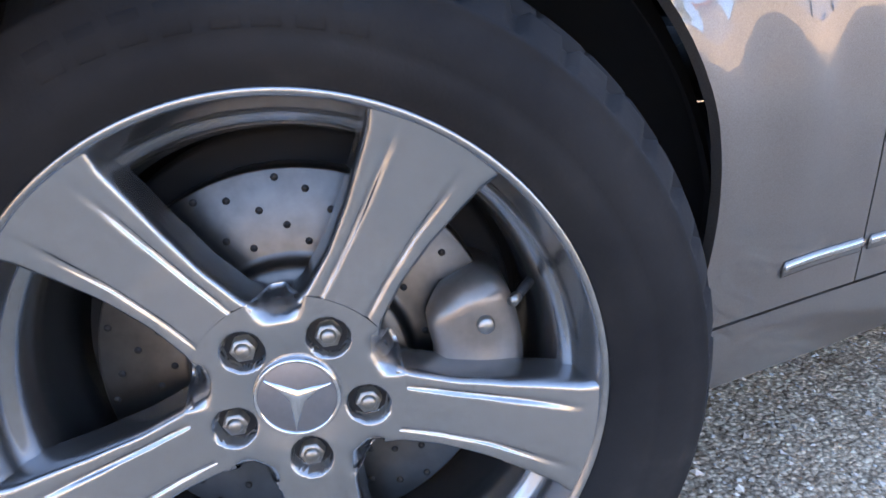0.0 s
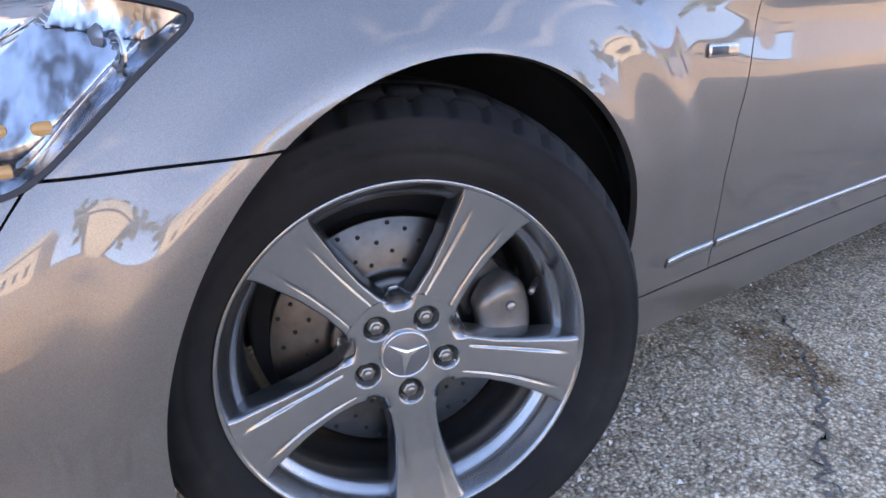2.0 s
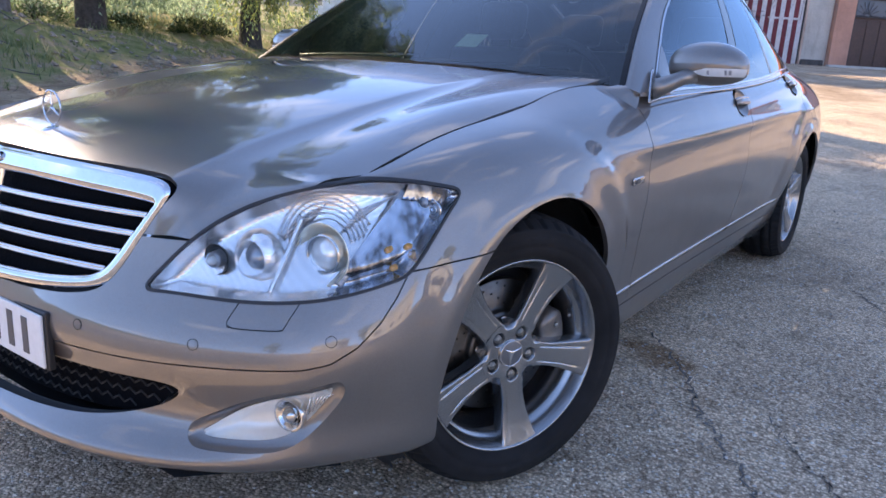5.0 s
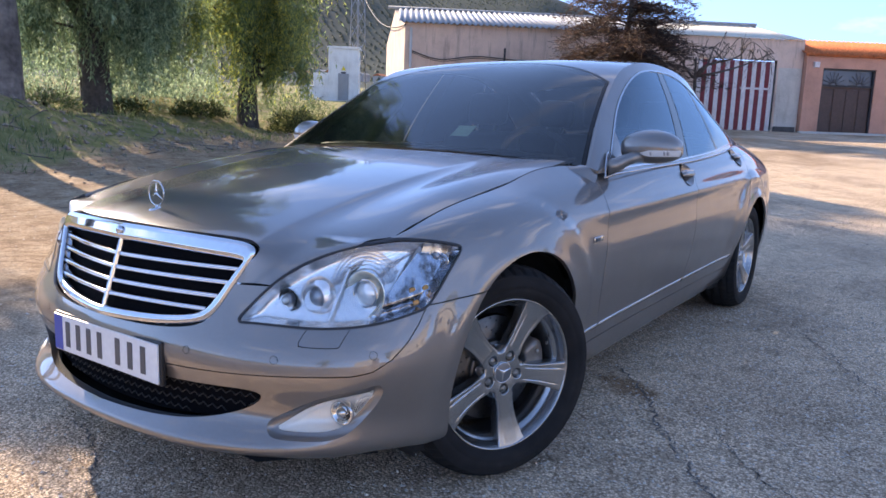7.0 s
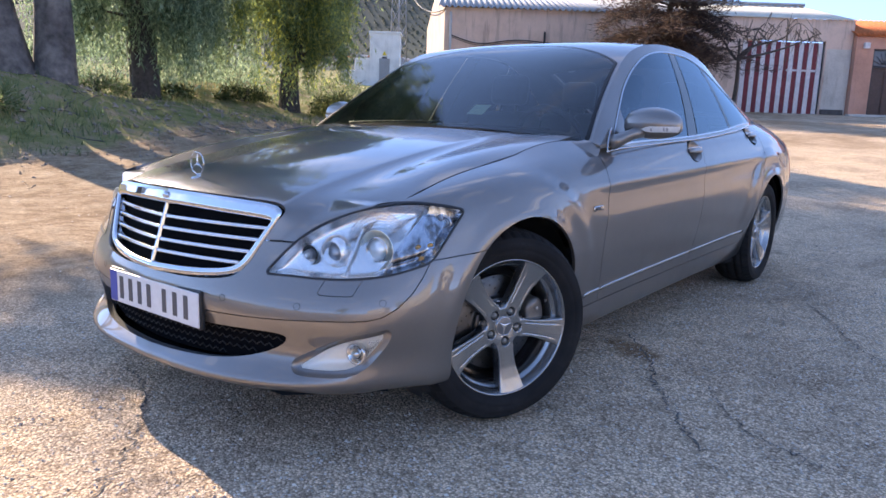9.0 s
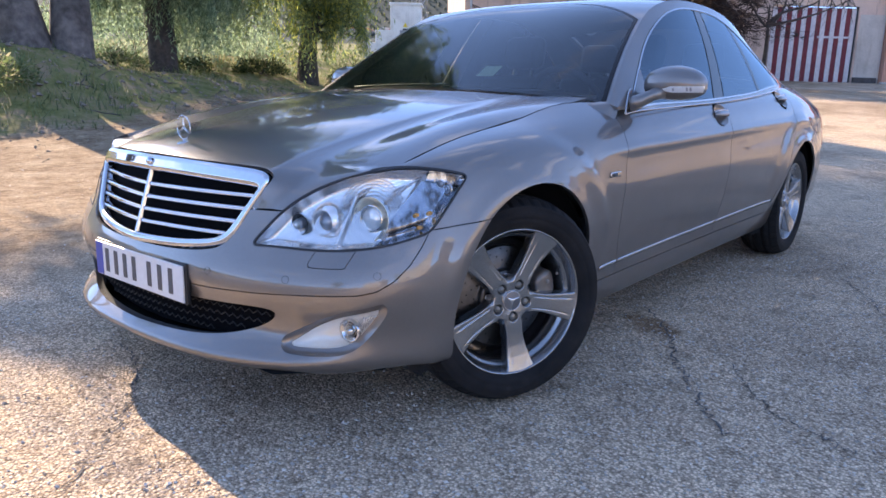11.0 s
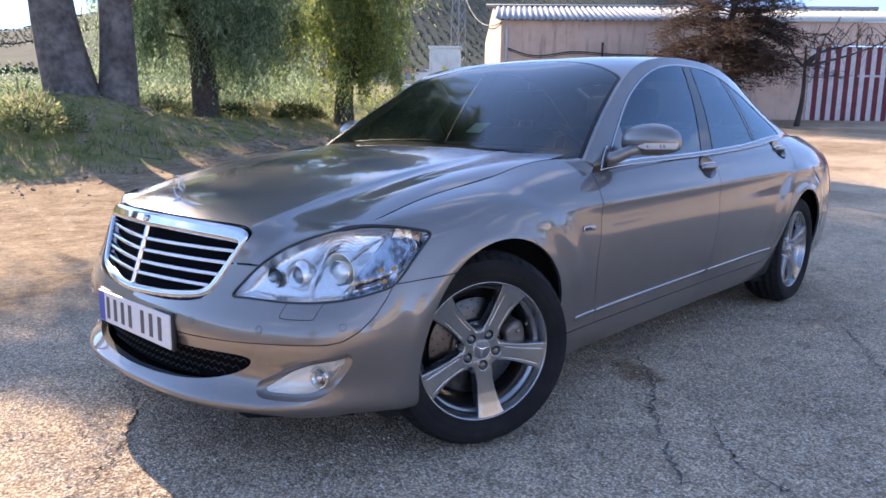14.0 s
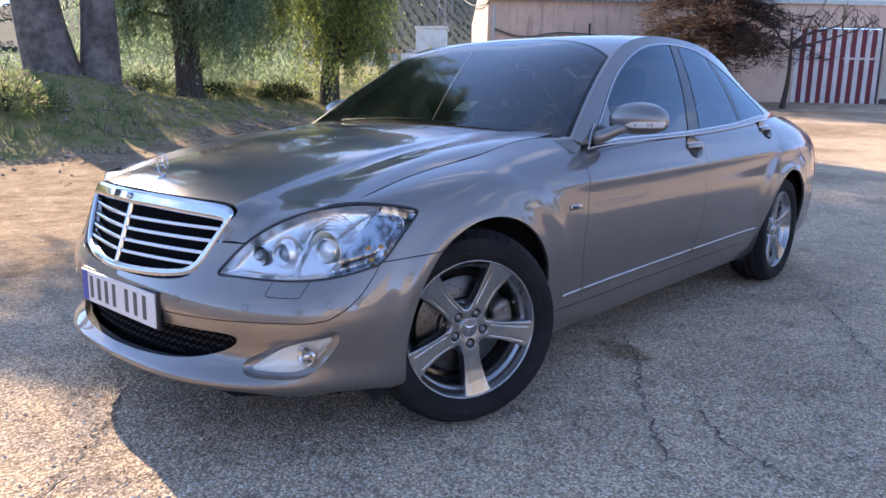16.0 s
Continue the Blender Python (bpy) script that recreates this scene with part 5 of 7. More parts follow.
# the bonnet's edge lies flush with the lamps
for i, j in zip(*np.nonzero((HG[..., 0] > .3) & (HG[..., 1] > .4))):
    p = HG[i, j]
    s = p[1] - p[0]
    d = p[2] - np.interp(s, *LAMP_TOP)
    k = np.clip(1 - abs(d) / .05, 0, 1) * np.clip((.24 - s) / .08, 0, 1) * np.clip((s + .27) / .06, 0, 1)
    if k > 0:
        t = skin_point(s, p[2])
        if abs(t[2] - p[2]) < .004:
            HG[i, j] = p + (t - p) * k * k * (3 - 2 * k)
HOOD = sheet(HG)
HOOD = HOOD if np.cross(HG[61, 20] - HG[60, 20], HG[60, 21] - HG[60, 20])[2] > 0 else (HOOD[0], [tuple(reversed(f)) for f in HOOD[1]])


def over_lamp(V):
    """Above 0 over the lamps' upper edge."""
    s = V[:, 1] - V[:, 0]
    return np.where(s > -.25, (V[:, 2] - np.interp(s, *LAMP_TOP)) * .8, 1.0)


hood = cuts(HOOD, lambda V: sdf(yz(V), GRILLE) - .002 + 10 * (V[:, 0] < .4), lambda V: over_lamp(V) - .0025, lambda V: V[:, 2] - .671, lambda V: .7265 - V[:, 1])
panel("bonnet", joined(hood, mirrored(hood)), both=False)

# ---- roof, pillars and windows ----
RAIL = np.array([(-.64, .822, .962), (-.865, .752, 1.12), (-1.075, .698, 1.255), (-1.30, .66, 1.375), (-1.6, .64, 1.436), (-1.95, .62, 1.45), (-2.35, .605, 1.428),
                 (-2.7, .61, 1.335), (-3.0, .64, 1.20), (-3.35, .68, 1.06)])
MID = np.array([(-.56, 0, 1.0), (-.82, 0, 1.15), (-1.11, 0, 1.305), (-1.42, 0, 1.428), (-1.7, 0, 1.465), (-2.0, 0, 1.475), (-2.42, 0, 1.46), (-2.8, 0, 1.375), (-3.1, 0, 1.245), (-3.42, 0, 1.075)])
BELT = np.array([(-.66, .845, .94), (-.95, .85, .945), (-1.15, .853, .95), (-1.4, .857, .957), (-1.65, .857, .963), (-1.95, .852, .975), (-2.35, .838, .998), (-2.7, .815, 1.022), (-3.0, .78, 1.04), (-3.35, .715, 1.045)])
rail, mid, belt = (spline(c, 160) for c in (RAIL, MID, BELT))
q = np.linspace(1, 0, 40)[None, :, None]
TOP = np.concatenate([mid[:, None, :1] + (rail - mid)[:, None, :1] * q**2, rail[:, None, 1:2] * q, mid[:, None, 2:] + (rail - mid)[:, None, 2:] * q**2.6], 2)
w = np.linspace(0, 1, 40)[None, :, None]
SIDE = belt[:, None] + (rail - belt)[:, None] * w
SIDE[..., 1] += 0.018 * np.sin(np.pi * w[..., 0])
TOPS, SIDES = sheet(TOP), sheet(SIDE)
def facing(piece, P, axis):
    n = normals(P)[P.shape[0] // 2, P.shape[1] // 2, axis]
    return piece if n > 0 else (piece[0], [tuple(reversed(f)) for f in piece[1]])
TOPS, SIDES = facing(TOPS, TOP, 2), facing(SIDES, SIDE, 1)
DLO = outline([(-.765, .955), (-.93, 1.088), (-1.12, 1.225), (-1.36, 1.345), (-1.62, 1.403), (-1.9, 1.417), (-2.2, 1.398), (-2.5, 1.307), (-2.76, 1.18), (-2.96, 1.066),
               (-2.78, 1.046), (-2.35, 1.012), (-1.95, .988), (-1.4, .965), (-.95, .953)], 200)


def screen(V):
    """Below 0 within the windscreen."""
    a = V[:, 1] - (np.interp(V[:, 2], rail[:60, 2], rail[:60, 1]) - np.interp(V[:, 2], [.98, 1.4], [.012, .016]))
    top = -(V[:, 0] + 1.42 - .22 * (V[:, 1] / .62) ** 2)
    return np.maximum(a, top)


def backlight(V):
    a = V[:, 1] - .54
    return np.maximum(np.maximum(a, V[:, 0] + 2.66 - .02), -(V[:, 0] + 3.34))


roof = cuts(TOPS, lambda V: screen(V), lambda V: backlight(V))
panel("roof", joined(roof, mirrored(roof)), both=False)
side = cuts(SIDES, lambda V: sdf(xz(V), DLO))
panel("window_surround", side)
BLACKOUT = Mat("black_glass_border", (0.006, 0.006, 0.007), 0.25, Specular_IOR_Level=0.2).m
POSTS = Mat("gloss_black_post", (0.008, 0.009, 0.012), 0.06, Specular_IOR_Level=0.6).m
ws = cuts(TOPS, lambda V: -screen(V) - .018)
part("windscreen", *joined(ws, mirrored(ws)), GLASS, car).visible_shadow = False
wb = cuts(TOPS, lambda V: -screen(V) - .003, lambda V: screen(V) + .018)
part("windscreen_border", *joined(wb, mirrored(wb)), BLACKOUT, car, "black ceramic border of the windscreen")
bl = cuts(TOPS, lambda V: -backlight(V) - .003)
part("rear_window", *joined(bl, mirrored(bl)), GLASS, car).visible_shadow = False


def lean(V, top, bottom):
    """x ahead of a leaning upright that stands at x = top at 1.42 and bottom at 1.01."""
    return V[:, 0] - (bottom + (top - bottom) * (V[:, 2] - 1.01) / 0.41)


glass = cuts(SIDES, lambda V: -sdf(xz(V), DLO) - .008)
sail = cuts(glass, lambda V: V[:, 0] + .925 + .25 * (V[:, 2] - .96))
sail = (sail[0] + point_normals(sail) * .004, sail[1])
for one in (sail, mirrored(sail)):
    part("mirror_sail", *hemmed(one, .005), PAINT, car)
panes = [cuts(glass, lambda V: lean(V, -1.806, -1.671) - .012, lambda V: -(V[:, 0] + .925 + .25 * (V[:, 2] - .96))), cuts(glass, lambda V: -lean(V, -1.895, -1.80) - .010, lambda V: lean(V, -2.27, -2.40) - .012), cuts(glass, lambda V: -lean(V, -2.315, -2.43) - .008)]
posts = [cuts(glass, lambda V: -lean(V, -1.806, -1.671) - .001, lambda V: lean(V, -1.895, -1.80) - .001), cuts(glass, lambda V: -lean(V, -2.27, -2.40) - .001, lambda V: lean(V, -2.315, -2.43) - .001)]
for pane in panes:
    for one in (pane, mirrored(pane)):
        part("side_window", *one, TINT, car)
seams = [cuts(glass, lambda V: -lean(V, -1.806, -1.671) + .014, lambda V: lean(V, -1.895, -1.80) + .012), cuts(glass, lambda V: -lean(V, -2.27, -2.40) + .014, lambda V: lean(V, -2.315, -2.43) + .010)]
for seal in seams:
    seal = (seal[0] - point_normals(seal) * .004, seal[1])
    for one in (seal, mirrored(seal)):
        part("window_seal", *hemmed(one, .004), SEAL, car)
for post in posts:
    for one in (post, mirrored(post)):
        part("window_post", *hemmed(one, .004), POSTS, car, "gloss black window post")
# bright trim round the side windows, wider under them
trim = cuts(SIDES, lambda V: -sdf(xz(V), DLO) - .001, lambda V: sdf(xz(V), DLO) + .009)
N_ = point_normals(trim)
trim = (trim[0] + N_ * .003, trim[1])
for one in (trim, mirrored(trim)):
    part("window_trim", *hemmed(one, .006), SATIN, car, "bright satin chrome window trim")


# ---- points on the skin, for what is fixed to it ----
def on_skin(s, z, out=0.0):
    """The point of the front skin at y - x = s and height z, and its outward normal."""
    p, n = on_grid(SKIN_GRID, SKIN_N, (SKIN_GRID[..., 1] - SKIN_GRID[..., 0], SKIN_GRID[..., 2]), (s, z), SKIN_GRID[..., 0] > .15)
    return p + n * out, n


def on_side(x, z, out=0.0):
    """The point of the body side at x and height z, and its outward normal."""
    p, n = on_grid(SKIN_GRID, SKIN_N, (SKIN_GRID[..., 0], SKIN_GRID[..., 2]), (x, z), SKIN_GRID[..., 1] > .6)
    return p + n * out, n


def facing_pose(p, n, up=(0, 0, 1)):
    """A pose at p whose z looks along n and whose y is up."""
    z = Vector(n).normalized()
    x = Vector(up).cross(z).normalized()
    y = z.cross(x)
    m = Matrix((x, y, z)).transposed().to_4x4()
    m.translation = Vector(p)
    return m


def raised_strip(points, N, width, height, flat=0.5):
    """A rounded strip along points, standing off a surface with normals N."""
    P, N = np.asarray(points, float), np.asarray(N, float)
    T = np.gradient(P, axis=0)
    T /= np.linalg.norm(T, axis=1)[:, None]
    B = np.cross(N, T)
    prof = [(-.5, 0), (-.5, .55), (-.3, 1), (.3, 1), (.5, .55), (.5, 0)]
    G = np.stack([P + B * (a * width) + N * (b * height) for a, b in prof], 1)
    n = len(P)
    V, F = sheet(G)
    F += [tuple(range(6)), tuple(reversed(range((n - 1) * 6, n * 6)))]
    return V, F


def both_sides(name, piece, material, label="", parent=None):
    return [part(name, *one, material, parent or car, label) for one in (piece, mirrored(piece))]


# side moulding with a chrome bead, in three lengths
for x0, x1 in ((-.51, -.655), (-.672, -1.728), (-1.745, -2.60)):
    xs = np.linspace(x0, x1, 30)
    zs = np.interp(-xs, [.5, 1.2, 2.6], [.357, .372, .398])
    got = [on_side(x, z, .001) for x, z in zip(xs, zs)]
    P_, N_ = np.array([g[0] for g in got]), np.array([g[1] for g in got])
    base = raised_strip(P_, N_, .019, .003)
    both_sides("side_moulding", base, PAINT)
    both_sides("moulding_bead", raised_strip(P_ + N_ * .002 + (0, 0, .003), N_, .0085, .003), CHROME, "bright chrome bead")
# dark strip along the rubber-sealed joint between bonnet and wing, painting its shade
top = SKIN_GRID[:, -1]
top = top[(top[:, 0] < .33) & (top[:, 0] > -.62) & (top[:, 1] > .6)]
both_sides("bonnet_joint_strip", tube(top + (0, -.004, .0006), .0015, 6), SEAL, "thin black rubber seal")


# ---- front lamps ----
def bowl_material():
    """Vapour-coated reflector with fine steps."""
    k = Mat("bright_reflector", (0.92, 0.92, 0.92), 0.2, 0.8)
    w = k.node("TexWave", Scale=95.0, Distortion=0.4)
    w.bands_direction = "DIAGONAL"
    k.link(k.coords(), w.inputs["Vector"])
    # the steps' light and shade also go faintly into the colour
    k.set("Base Color", k.ramp(w.outputs["Fac"], [(0.25, (0.86, 0.86, 0.87)), (0.6, (0.97, 0.96, 0.95))]))
    k.bump(w.outputs["Fac"], 0.10, 0.003)
    return k.m


BOWL = bowl_material()
WHITEBOWL = worn("white_fog_reflector", (0.93, 0.91, 0.86), 0.25, 0.25, scale=60, var=0.04, bump=0.0)
CREAM = worn("cream_bezel", (0.93, 0.89, 0.74), 0.2, 0.35, scale=60, var=0.05, bump=0.0)
GREYTRIM = worn("grey_lamp_trim", (0.36, 0.37, 0.39), 0.3, 0.6, scale=120, var=0.1)
AMBER = Mat("amber_glint", (0.90, 0.42, 0.10), 0.12, Coat_Weight=1.0).m
LAMPLENS = Mat("projector_glass", (0.82, 0.86, 0.86), 0.02, 0.35, Coat_Weight=1.0, Coat_Roughness=0.01).m
DIMLENS = Mat("grey_lamp_glass", (0.34, 0.36, 0.39), 0.06, 0.5, Coat_Weight=1.0, Coat_Roughness=0.02).m


def facet_material():
    k = Mat("faceted_signal_reflector", (0.72, 0.72, 0.74), 0.12, 0.9)
    v = k.coords("Object", (1, 1, .35))
    vo = k.node("TexVoronoi", Scale=190.0)
    k.link(v, vo.inputs["Vector"])
    k.bump(vo.outputs["Distance"], 0.09, 0.003)
    k.set("Base Color", k.ramp(k.noise(v, 38.0, 4), [(0.36, (0.16, 0.15, 0.15)), (0.48, (0.46, 0.50, 0.56)), (0.66, (0.70, 0.74, 0.80))]))
    return k.m


FACET = facet_material()
SIGHT = np.array((-.74, -.64, -.2))


def behind(s, z, depth):
    """A place behind the lamp's lens, back along the usual line of sight."""
    return on_skin(s, z)[0] + SIGHT * depth


def divider_s(z):
    return .228 + (z - .60) * (.417 - .228) / .172


def headlamps():
    lens = cuts(SKIN, lambda V: V[:, 0] - .1, lambda V: -sdf(sz(V), LAMP) - .002)
    N = point_normals(lens)
    lens = (lens[0] + N * .001, lens[1])
    inside = -sdf(sz(lens[0]), LAMP)
    k = np.clip(inside / .026, 0, 1)
    depth = (.036 * k * (2 - k))
    house = (lens[0] - N * depth[:, None], lens[1])
    cut_main = lambda V: divider_s(V[:, 2]) - (V[:, 1] - V[:, 0])
    main, signal = clip(house, cut_main), clip(house, lambda V: -cut_main(V))
    n2 = point_normals(signal)
    signal = (signal[0] + n2 * .022 * np.clip((-sdf(sz(signal[0]), LAMP)) / .03, 0, 1)[:, None], signal[1])
    seal = cuts(SKIN, lambda V: V[:, 0] - .1, lambda V: sdf(sz(V), LAMP) + .003, lambda V: .003 - sdf(sz(V), LAMP))
    seal = hemmed((seal[0] + point_normals(seal) * .0015, seal[1]), .01)
    ax = Vector((1, .12, .0)).normalized()
    pieces = [("lens", lens, LENS, "clear lamp lens"), ("housing", main, BOWL, "bright lamp housing"), ("signal_reflector", signal, FACET, "faceted turn signal reflector"),
              ("lamp_seal", seal, SEAL, "black rubber lamp seal")]

    def along(piece, p):
        return moved(piece, Matrix.Translation(Vector(p)) @ Vector((1, 0, 0)).rotation_difference(ax).to_matrix().to_4x4())

    p1, p2, p3 = behind(.205, .661, .024), behind(.017, .646, .026), behind(-.086, .637, .022)
    pieces += [("projector_bowl", along(lathe([(.041, -.012), (.045, -.006), (.053, .004), (.059, .012), (.0605, .013), (.060, .010)], 40, "x"), p1), CREAM, "cream bezel of the projector"),
               ("projector_ring", along(lathe([(.033, .004), (.034, .012), (.0365, .0135), (.039, .012), (.041, -.012)], 40, "x"), p1), CHROME, ""),
               ("projector_lens", along(lathe([(0, .024), (.011, .0225), (.021, .018), (.029, .010), (.033, .003)], 32, "x"), p1), LAMPLENS, "round glass projector lens"),
               ("projector_bowl", along(lathe([(.028, -.02), (.031, -.006), (.034, .006), (.036, .013), (.0372, .0135), (.0375, .010)], 36, "x"), p2), BOWL, "bright bezel of the inner lamp"),
               ("projector_lens", along(lathe([(0, .012), (.01, .0105), (.019, .005), (.0275, -.006), (.028, -.018)], 32, "x"), p2), DIMLENS, "grey inner lamp"),
               ("lamp_hood", along(lathe([(.0375, .010), (.046, .004), (.052, -.008), (.054, -.02)], 40, "x"), p2), BOWL, "bright hood of the inner lamp"),
               ("bulb_recess", along(lathe([(0, -.014), (.02, -.013), (.027, -.008), (.030, -.002)], 24, "x"), p3), GAPS, "dark recess of the parking bulb"),
               ("side_bulb", along(lathe([(0, .02), (.006, .018), (.009, .010), (.0095, -.01)], 20, "x"), p3), LAMPLENS, "clear parking bulb"),
               ("bulb_holder", along(lathe([(.010, .006), (.014, .008), (.016, .0), (.018, -.015)], 20, "x"), p3), GREYTRIM, "")]
    # ribs between the lamps
    ribs = []
    for i in range(9):
        ribs.append((.235 + .017 * i, .690 + .0085 * i, .30 + .0145 * i, .742 + .0035 * i))
    for i in range(7):
        ribs.append((.075 + .014 * i, .675 + .006 * i, .125 + .013 * i, .712 + .006 * i))
    for s0, z0, s1, z1 in ribs:
        a, b = behind(s0, z0, .030), behind(s1, z1, .026)
        pts = [a + (b - a) * t for t in (0, .5, 1)]
        pieces.append(("rib", tube(pts, .0014, 6), CHROME, ""))
    for i in range(6):
        arc = []
        for a in np.linspace(.35, 2.9, 40):
            s, z = .205 + (.072 + .012 * i) * math.cos(a), .661 + (.060 + .0095 * i) * math.sin(a)
            if sdf(np.array([(s, z)]), LAMP)[0] < -.012 and s < divider_s(z) - .02:
                arc.append(behind(s, z, .028))
        if len(arc) > 5:
            pieces.append(("reflector_step", tube(arc, .0016, 6), CHROME, ""))
    # the ridged bar between lamp and turn signal
    zz = np.linspace(.607, .772, 46)
    pts = np.array([behind(divider_s(z), z, .026) for z in zz])
    NN = np.tile(-SIGHT, (46, 1))
    pieces.append(("divider_bar", raised_strip(pts, NN, .018, .006), GREYTRIM, "grey ridged divider"))
    for i in range(1, 45):
        d = pts[min(i + 1, 45)] - pts[i - 1]
        side = np.cross(-SIGHT, d / np.linalg.norm(d))
        pieces.append(("ridge", tube([pts[i] - side * .008 - SIGHT * .006, pts[i] + side * .008 - SIGHT * .006], .0009, 5), BOWL, ""))
    # amber domes stand in for orange glints in the signal reflector
    for s, z in ((.372, .668), (.425, .672), (.385, .636)):
        pieces.append(("signal_bulb", along(lathe([(0, .010), (.004, .009), (.0062, .005), (.0066, -.006)], 14, "x"), behind(s, z, .014)), AMBER, "amber signal bulb"))
    for k in range(4):
        pieces.append(("signal_ring", along(lathe([(.004 + .0045 * k, -.001), (.005 + .0045 * k, .001), (.0062 + .0045 * k, .001), (.0072 + .0045 * k, -.001)], 24, "x"), behind(.497, .735, .012)), CHROME if k % 2 else GREYTRIM, ""))
    pieces.append(("signal_socket", along(lathe([(0, .004), (.007, .003), (.012, -.004)], 20, "x"), behind(.468, .748, .014)), GREYTRIM, "dark bulb socket"))
    # the crease between the two round lamps
    zz = np.linspace(.588, .722, 20)
    pts = np.array([behind(.060 + (z - .588) * .62, z, .022) for z in zz])
    pieces.append(("module_edge", raised_strip(pts, np.tile(-SIGHT, (20, 1)), .010, .007), BOWL, ""))
    for sgn in (1, -1):
        lamp = new("headlamp")
        lamp.parent = car
        tagged(lamp, "clear glass headlamp with a projector and turn signal")
        for nm, pc, mt, lb in pieces:
            if sgn < 0:
                pc = mirrored(pc)
            ob = part(nm, *pc, mt, lamp, lb)
            if nm == "lens":
                ob.visible_shadow = False


headlamps()


# ---- grille ----
def grille_x(y, z):
    return .828 - .335 * (z - .534) - .09 * np.abs(y) - .25 * y**2


def grille_grid():
    y, z = np.meshgrid(np.linspace(0, .48, 150), np.linspace(.52, .80, 110), indexing="ij")
    P = np.stack([grille_x(y, z), y, z], -1)
    return sheet(P)


GG = grille_grid()
inner_edge = (1.055, 1.0) * outline([(0, .557), (.16, .56), (.27, .57), (.333, .59), (.369, .645), (.404, .715), (.407, .722), (.392, .727), (.25, .735), (0, .742),
                      (-.25, .735), (-.392, .727), (-.407, .722), (-.404, .715), (-.369, .645), (-.333, .59), (-.27, .57), (-.16, .56)], 200)
frame_piece = cuts(GG, lambda V: -sdf(yz(V), GRILLE) - .003, lambda V: sdf(yz(V), inner_edge))
so, si = -sdf(yz(frame_piece[0]), GRILLE), sdf(yz(frame_piece[0]), inner_edge)
swell = np.sqrt(np.clip(np.minimum(so, si) / .012, 0, 1)) * .010
frame_piece = (frame_piece[0] + swell[:, None] * np.array((1.0, 0, .25)), frame_piece[1])
grille = new("radiator_grille")
grille.parent = car
tagged(grille, "chrome radiator grille with black mesh behind horizontal slats")


def out_x(piece):
    """Turns faces so that they look ahead."""
    V, F = piece
    n = sum(np.cross(V[f[1]] - V[f[0]], V[f[2]] - V[f[0]])[0] for f in F[:200])
    return piece if n > 0 else (V, [tuple(reversed(f)) for f in F])


frame_piece = out_x(frame_piece)
part("grille_frame", *joined(hemmed(frame_piece, .03), hemmed(mirrored(frame_piece), .03)), CHROME, grille)
for z in (.702, .665, .628, .592):
    half = 1.055 * np.interp(z, [.58, .595, .645, .715], [.322, .338, .371, .404])
    ys = np.linspace(-half, half, 61)
    P_ = np.stack([grille_x(ys, z) - .006, ys, np.full_like(ys, z)], 1)
    prof = [(-.020, -.0075), (-.002, -.0085), (.004, -.0055), (.0052, -.001), (.003, .0005), (.0045, .0022), (.0035, .0042), (-.002, .0055), (-.020, .0065)]
    G = np.stack([P_ + (a, 0, b) for a, b in prof], 1)
    part("grille_slat", *out_x(sheet(G)), CHROME, grille)
zc = np.linspace(.548, .748, 12)
bar = np.stack([np.stack([grille_x(0, zc) + dx, np.full_like(zc, dy), zc], 1) for dx, dy in ((-.012, -.0028), (.005, -.0022), (.0065, 0), (.005, .0022), (-.012, .0028))], 1)
part("centre_bar", *out_x(sheet(bar)), CHROME, grille)
part("grille_badge", *moved(lathe([(0, .0095), (.008, .009), (.0115, .006), (.0125, .0)], 24, "x"), pose(float(grille_x(0, .764)) + .010, 0, .770)), CHROME, grille)


def mesh_material():
    k = Mat("black_mesh", (0.006, 0.006, 0.007), 0.9, Specular_IOR_Level=0.05)
    v = k.coords("Object", (1, 1, 1))
    w1 = k.node("TexVoronoi", Scale=120.0)
    k.link(v, w1.inputs["Vector"])
    k.bump(w1.outputs["Distance"], 0.3, 0.004)
    return k.m


MESH = mesh_material()
gb = cuts(GG, lambda V: -sdf(yz(V), GRILLE) - .006)
gb = (gb[0] - (.03, 0, 0), gb[1])
part("grille_mesh", *out_x(joined(gb, mirrored(gb))), MESH, grille, "black mesh behind the slats")
gs = cuts(GG, lambda V: -sdf(yz(V), GRILLE) + .004, lambda V: sdf(yz(V), GRILLE) + .005)
gs = out_x((gs[0] - (.024, 0, 0), gs[1]))
part("grille_seal", *joined(hemmed(gs, .03), hemmed(mirrored(gs), .03)), SEAL, grille)

# lower intake: a honeycomb of slanting bars before a black back
y_, z_ = np.meshgrid(np.linspace(0, .56, 90), np.linspace(.245, .415, 40), indexing="ij")
IG = sheet(np.stack([.778 - .27 * y_**2.0 - .0 * z_, y_, z_], -1))
ib = cuts(IG, lambda V: -sdf(yz(V), INTAKE) + .006)
part("intake_back", *out_x(joined((ib[0] - (.012, 0, 0), ib[1]), mirrored((ib[0] - (.012, 0, 0), ib[1])))), MESH, car, "black lower air intake")
bars = []
for zz in np.arange(.272, .40, .0245):
    for y0 in np.arange(-.54, .54, .03):
        a = np.array([(y0, zz), (y0 + .015, zz + .011), (y0 + .03, zz)])
        if (sdf(a, INTAKE) < -.004).all():
            pts = [(float(.780 - .27 * y * y), y, z) for y, z in a]
            bars.append(tube(pts, .0022, 5))
part("intake_mesh", *joined(*bars), GAPS, car, "black honeycomb mesh in the air intake", kind="stuff")
iw = cuts(SKIN, lambda V: V[:, 0] - .4, lambda V: sdf(yz(V), INTAKE) + .003, lambda V: .0005 - sdf(yz(V), INTAKE))
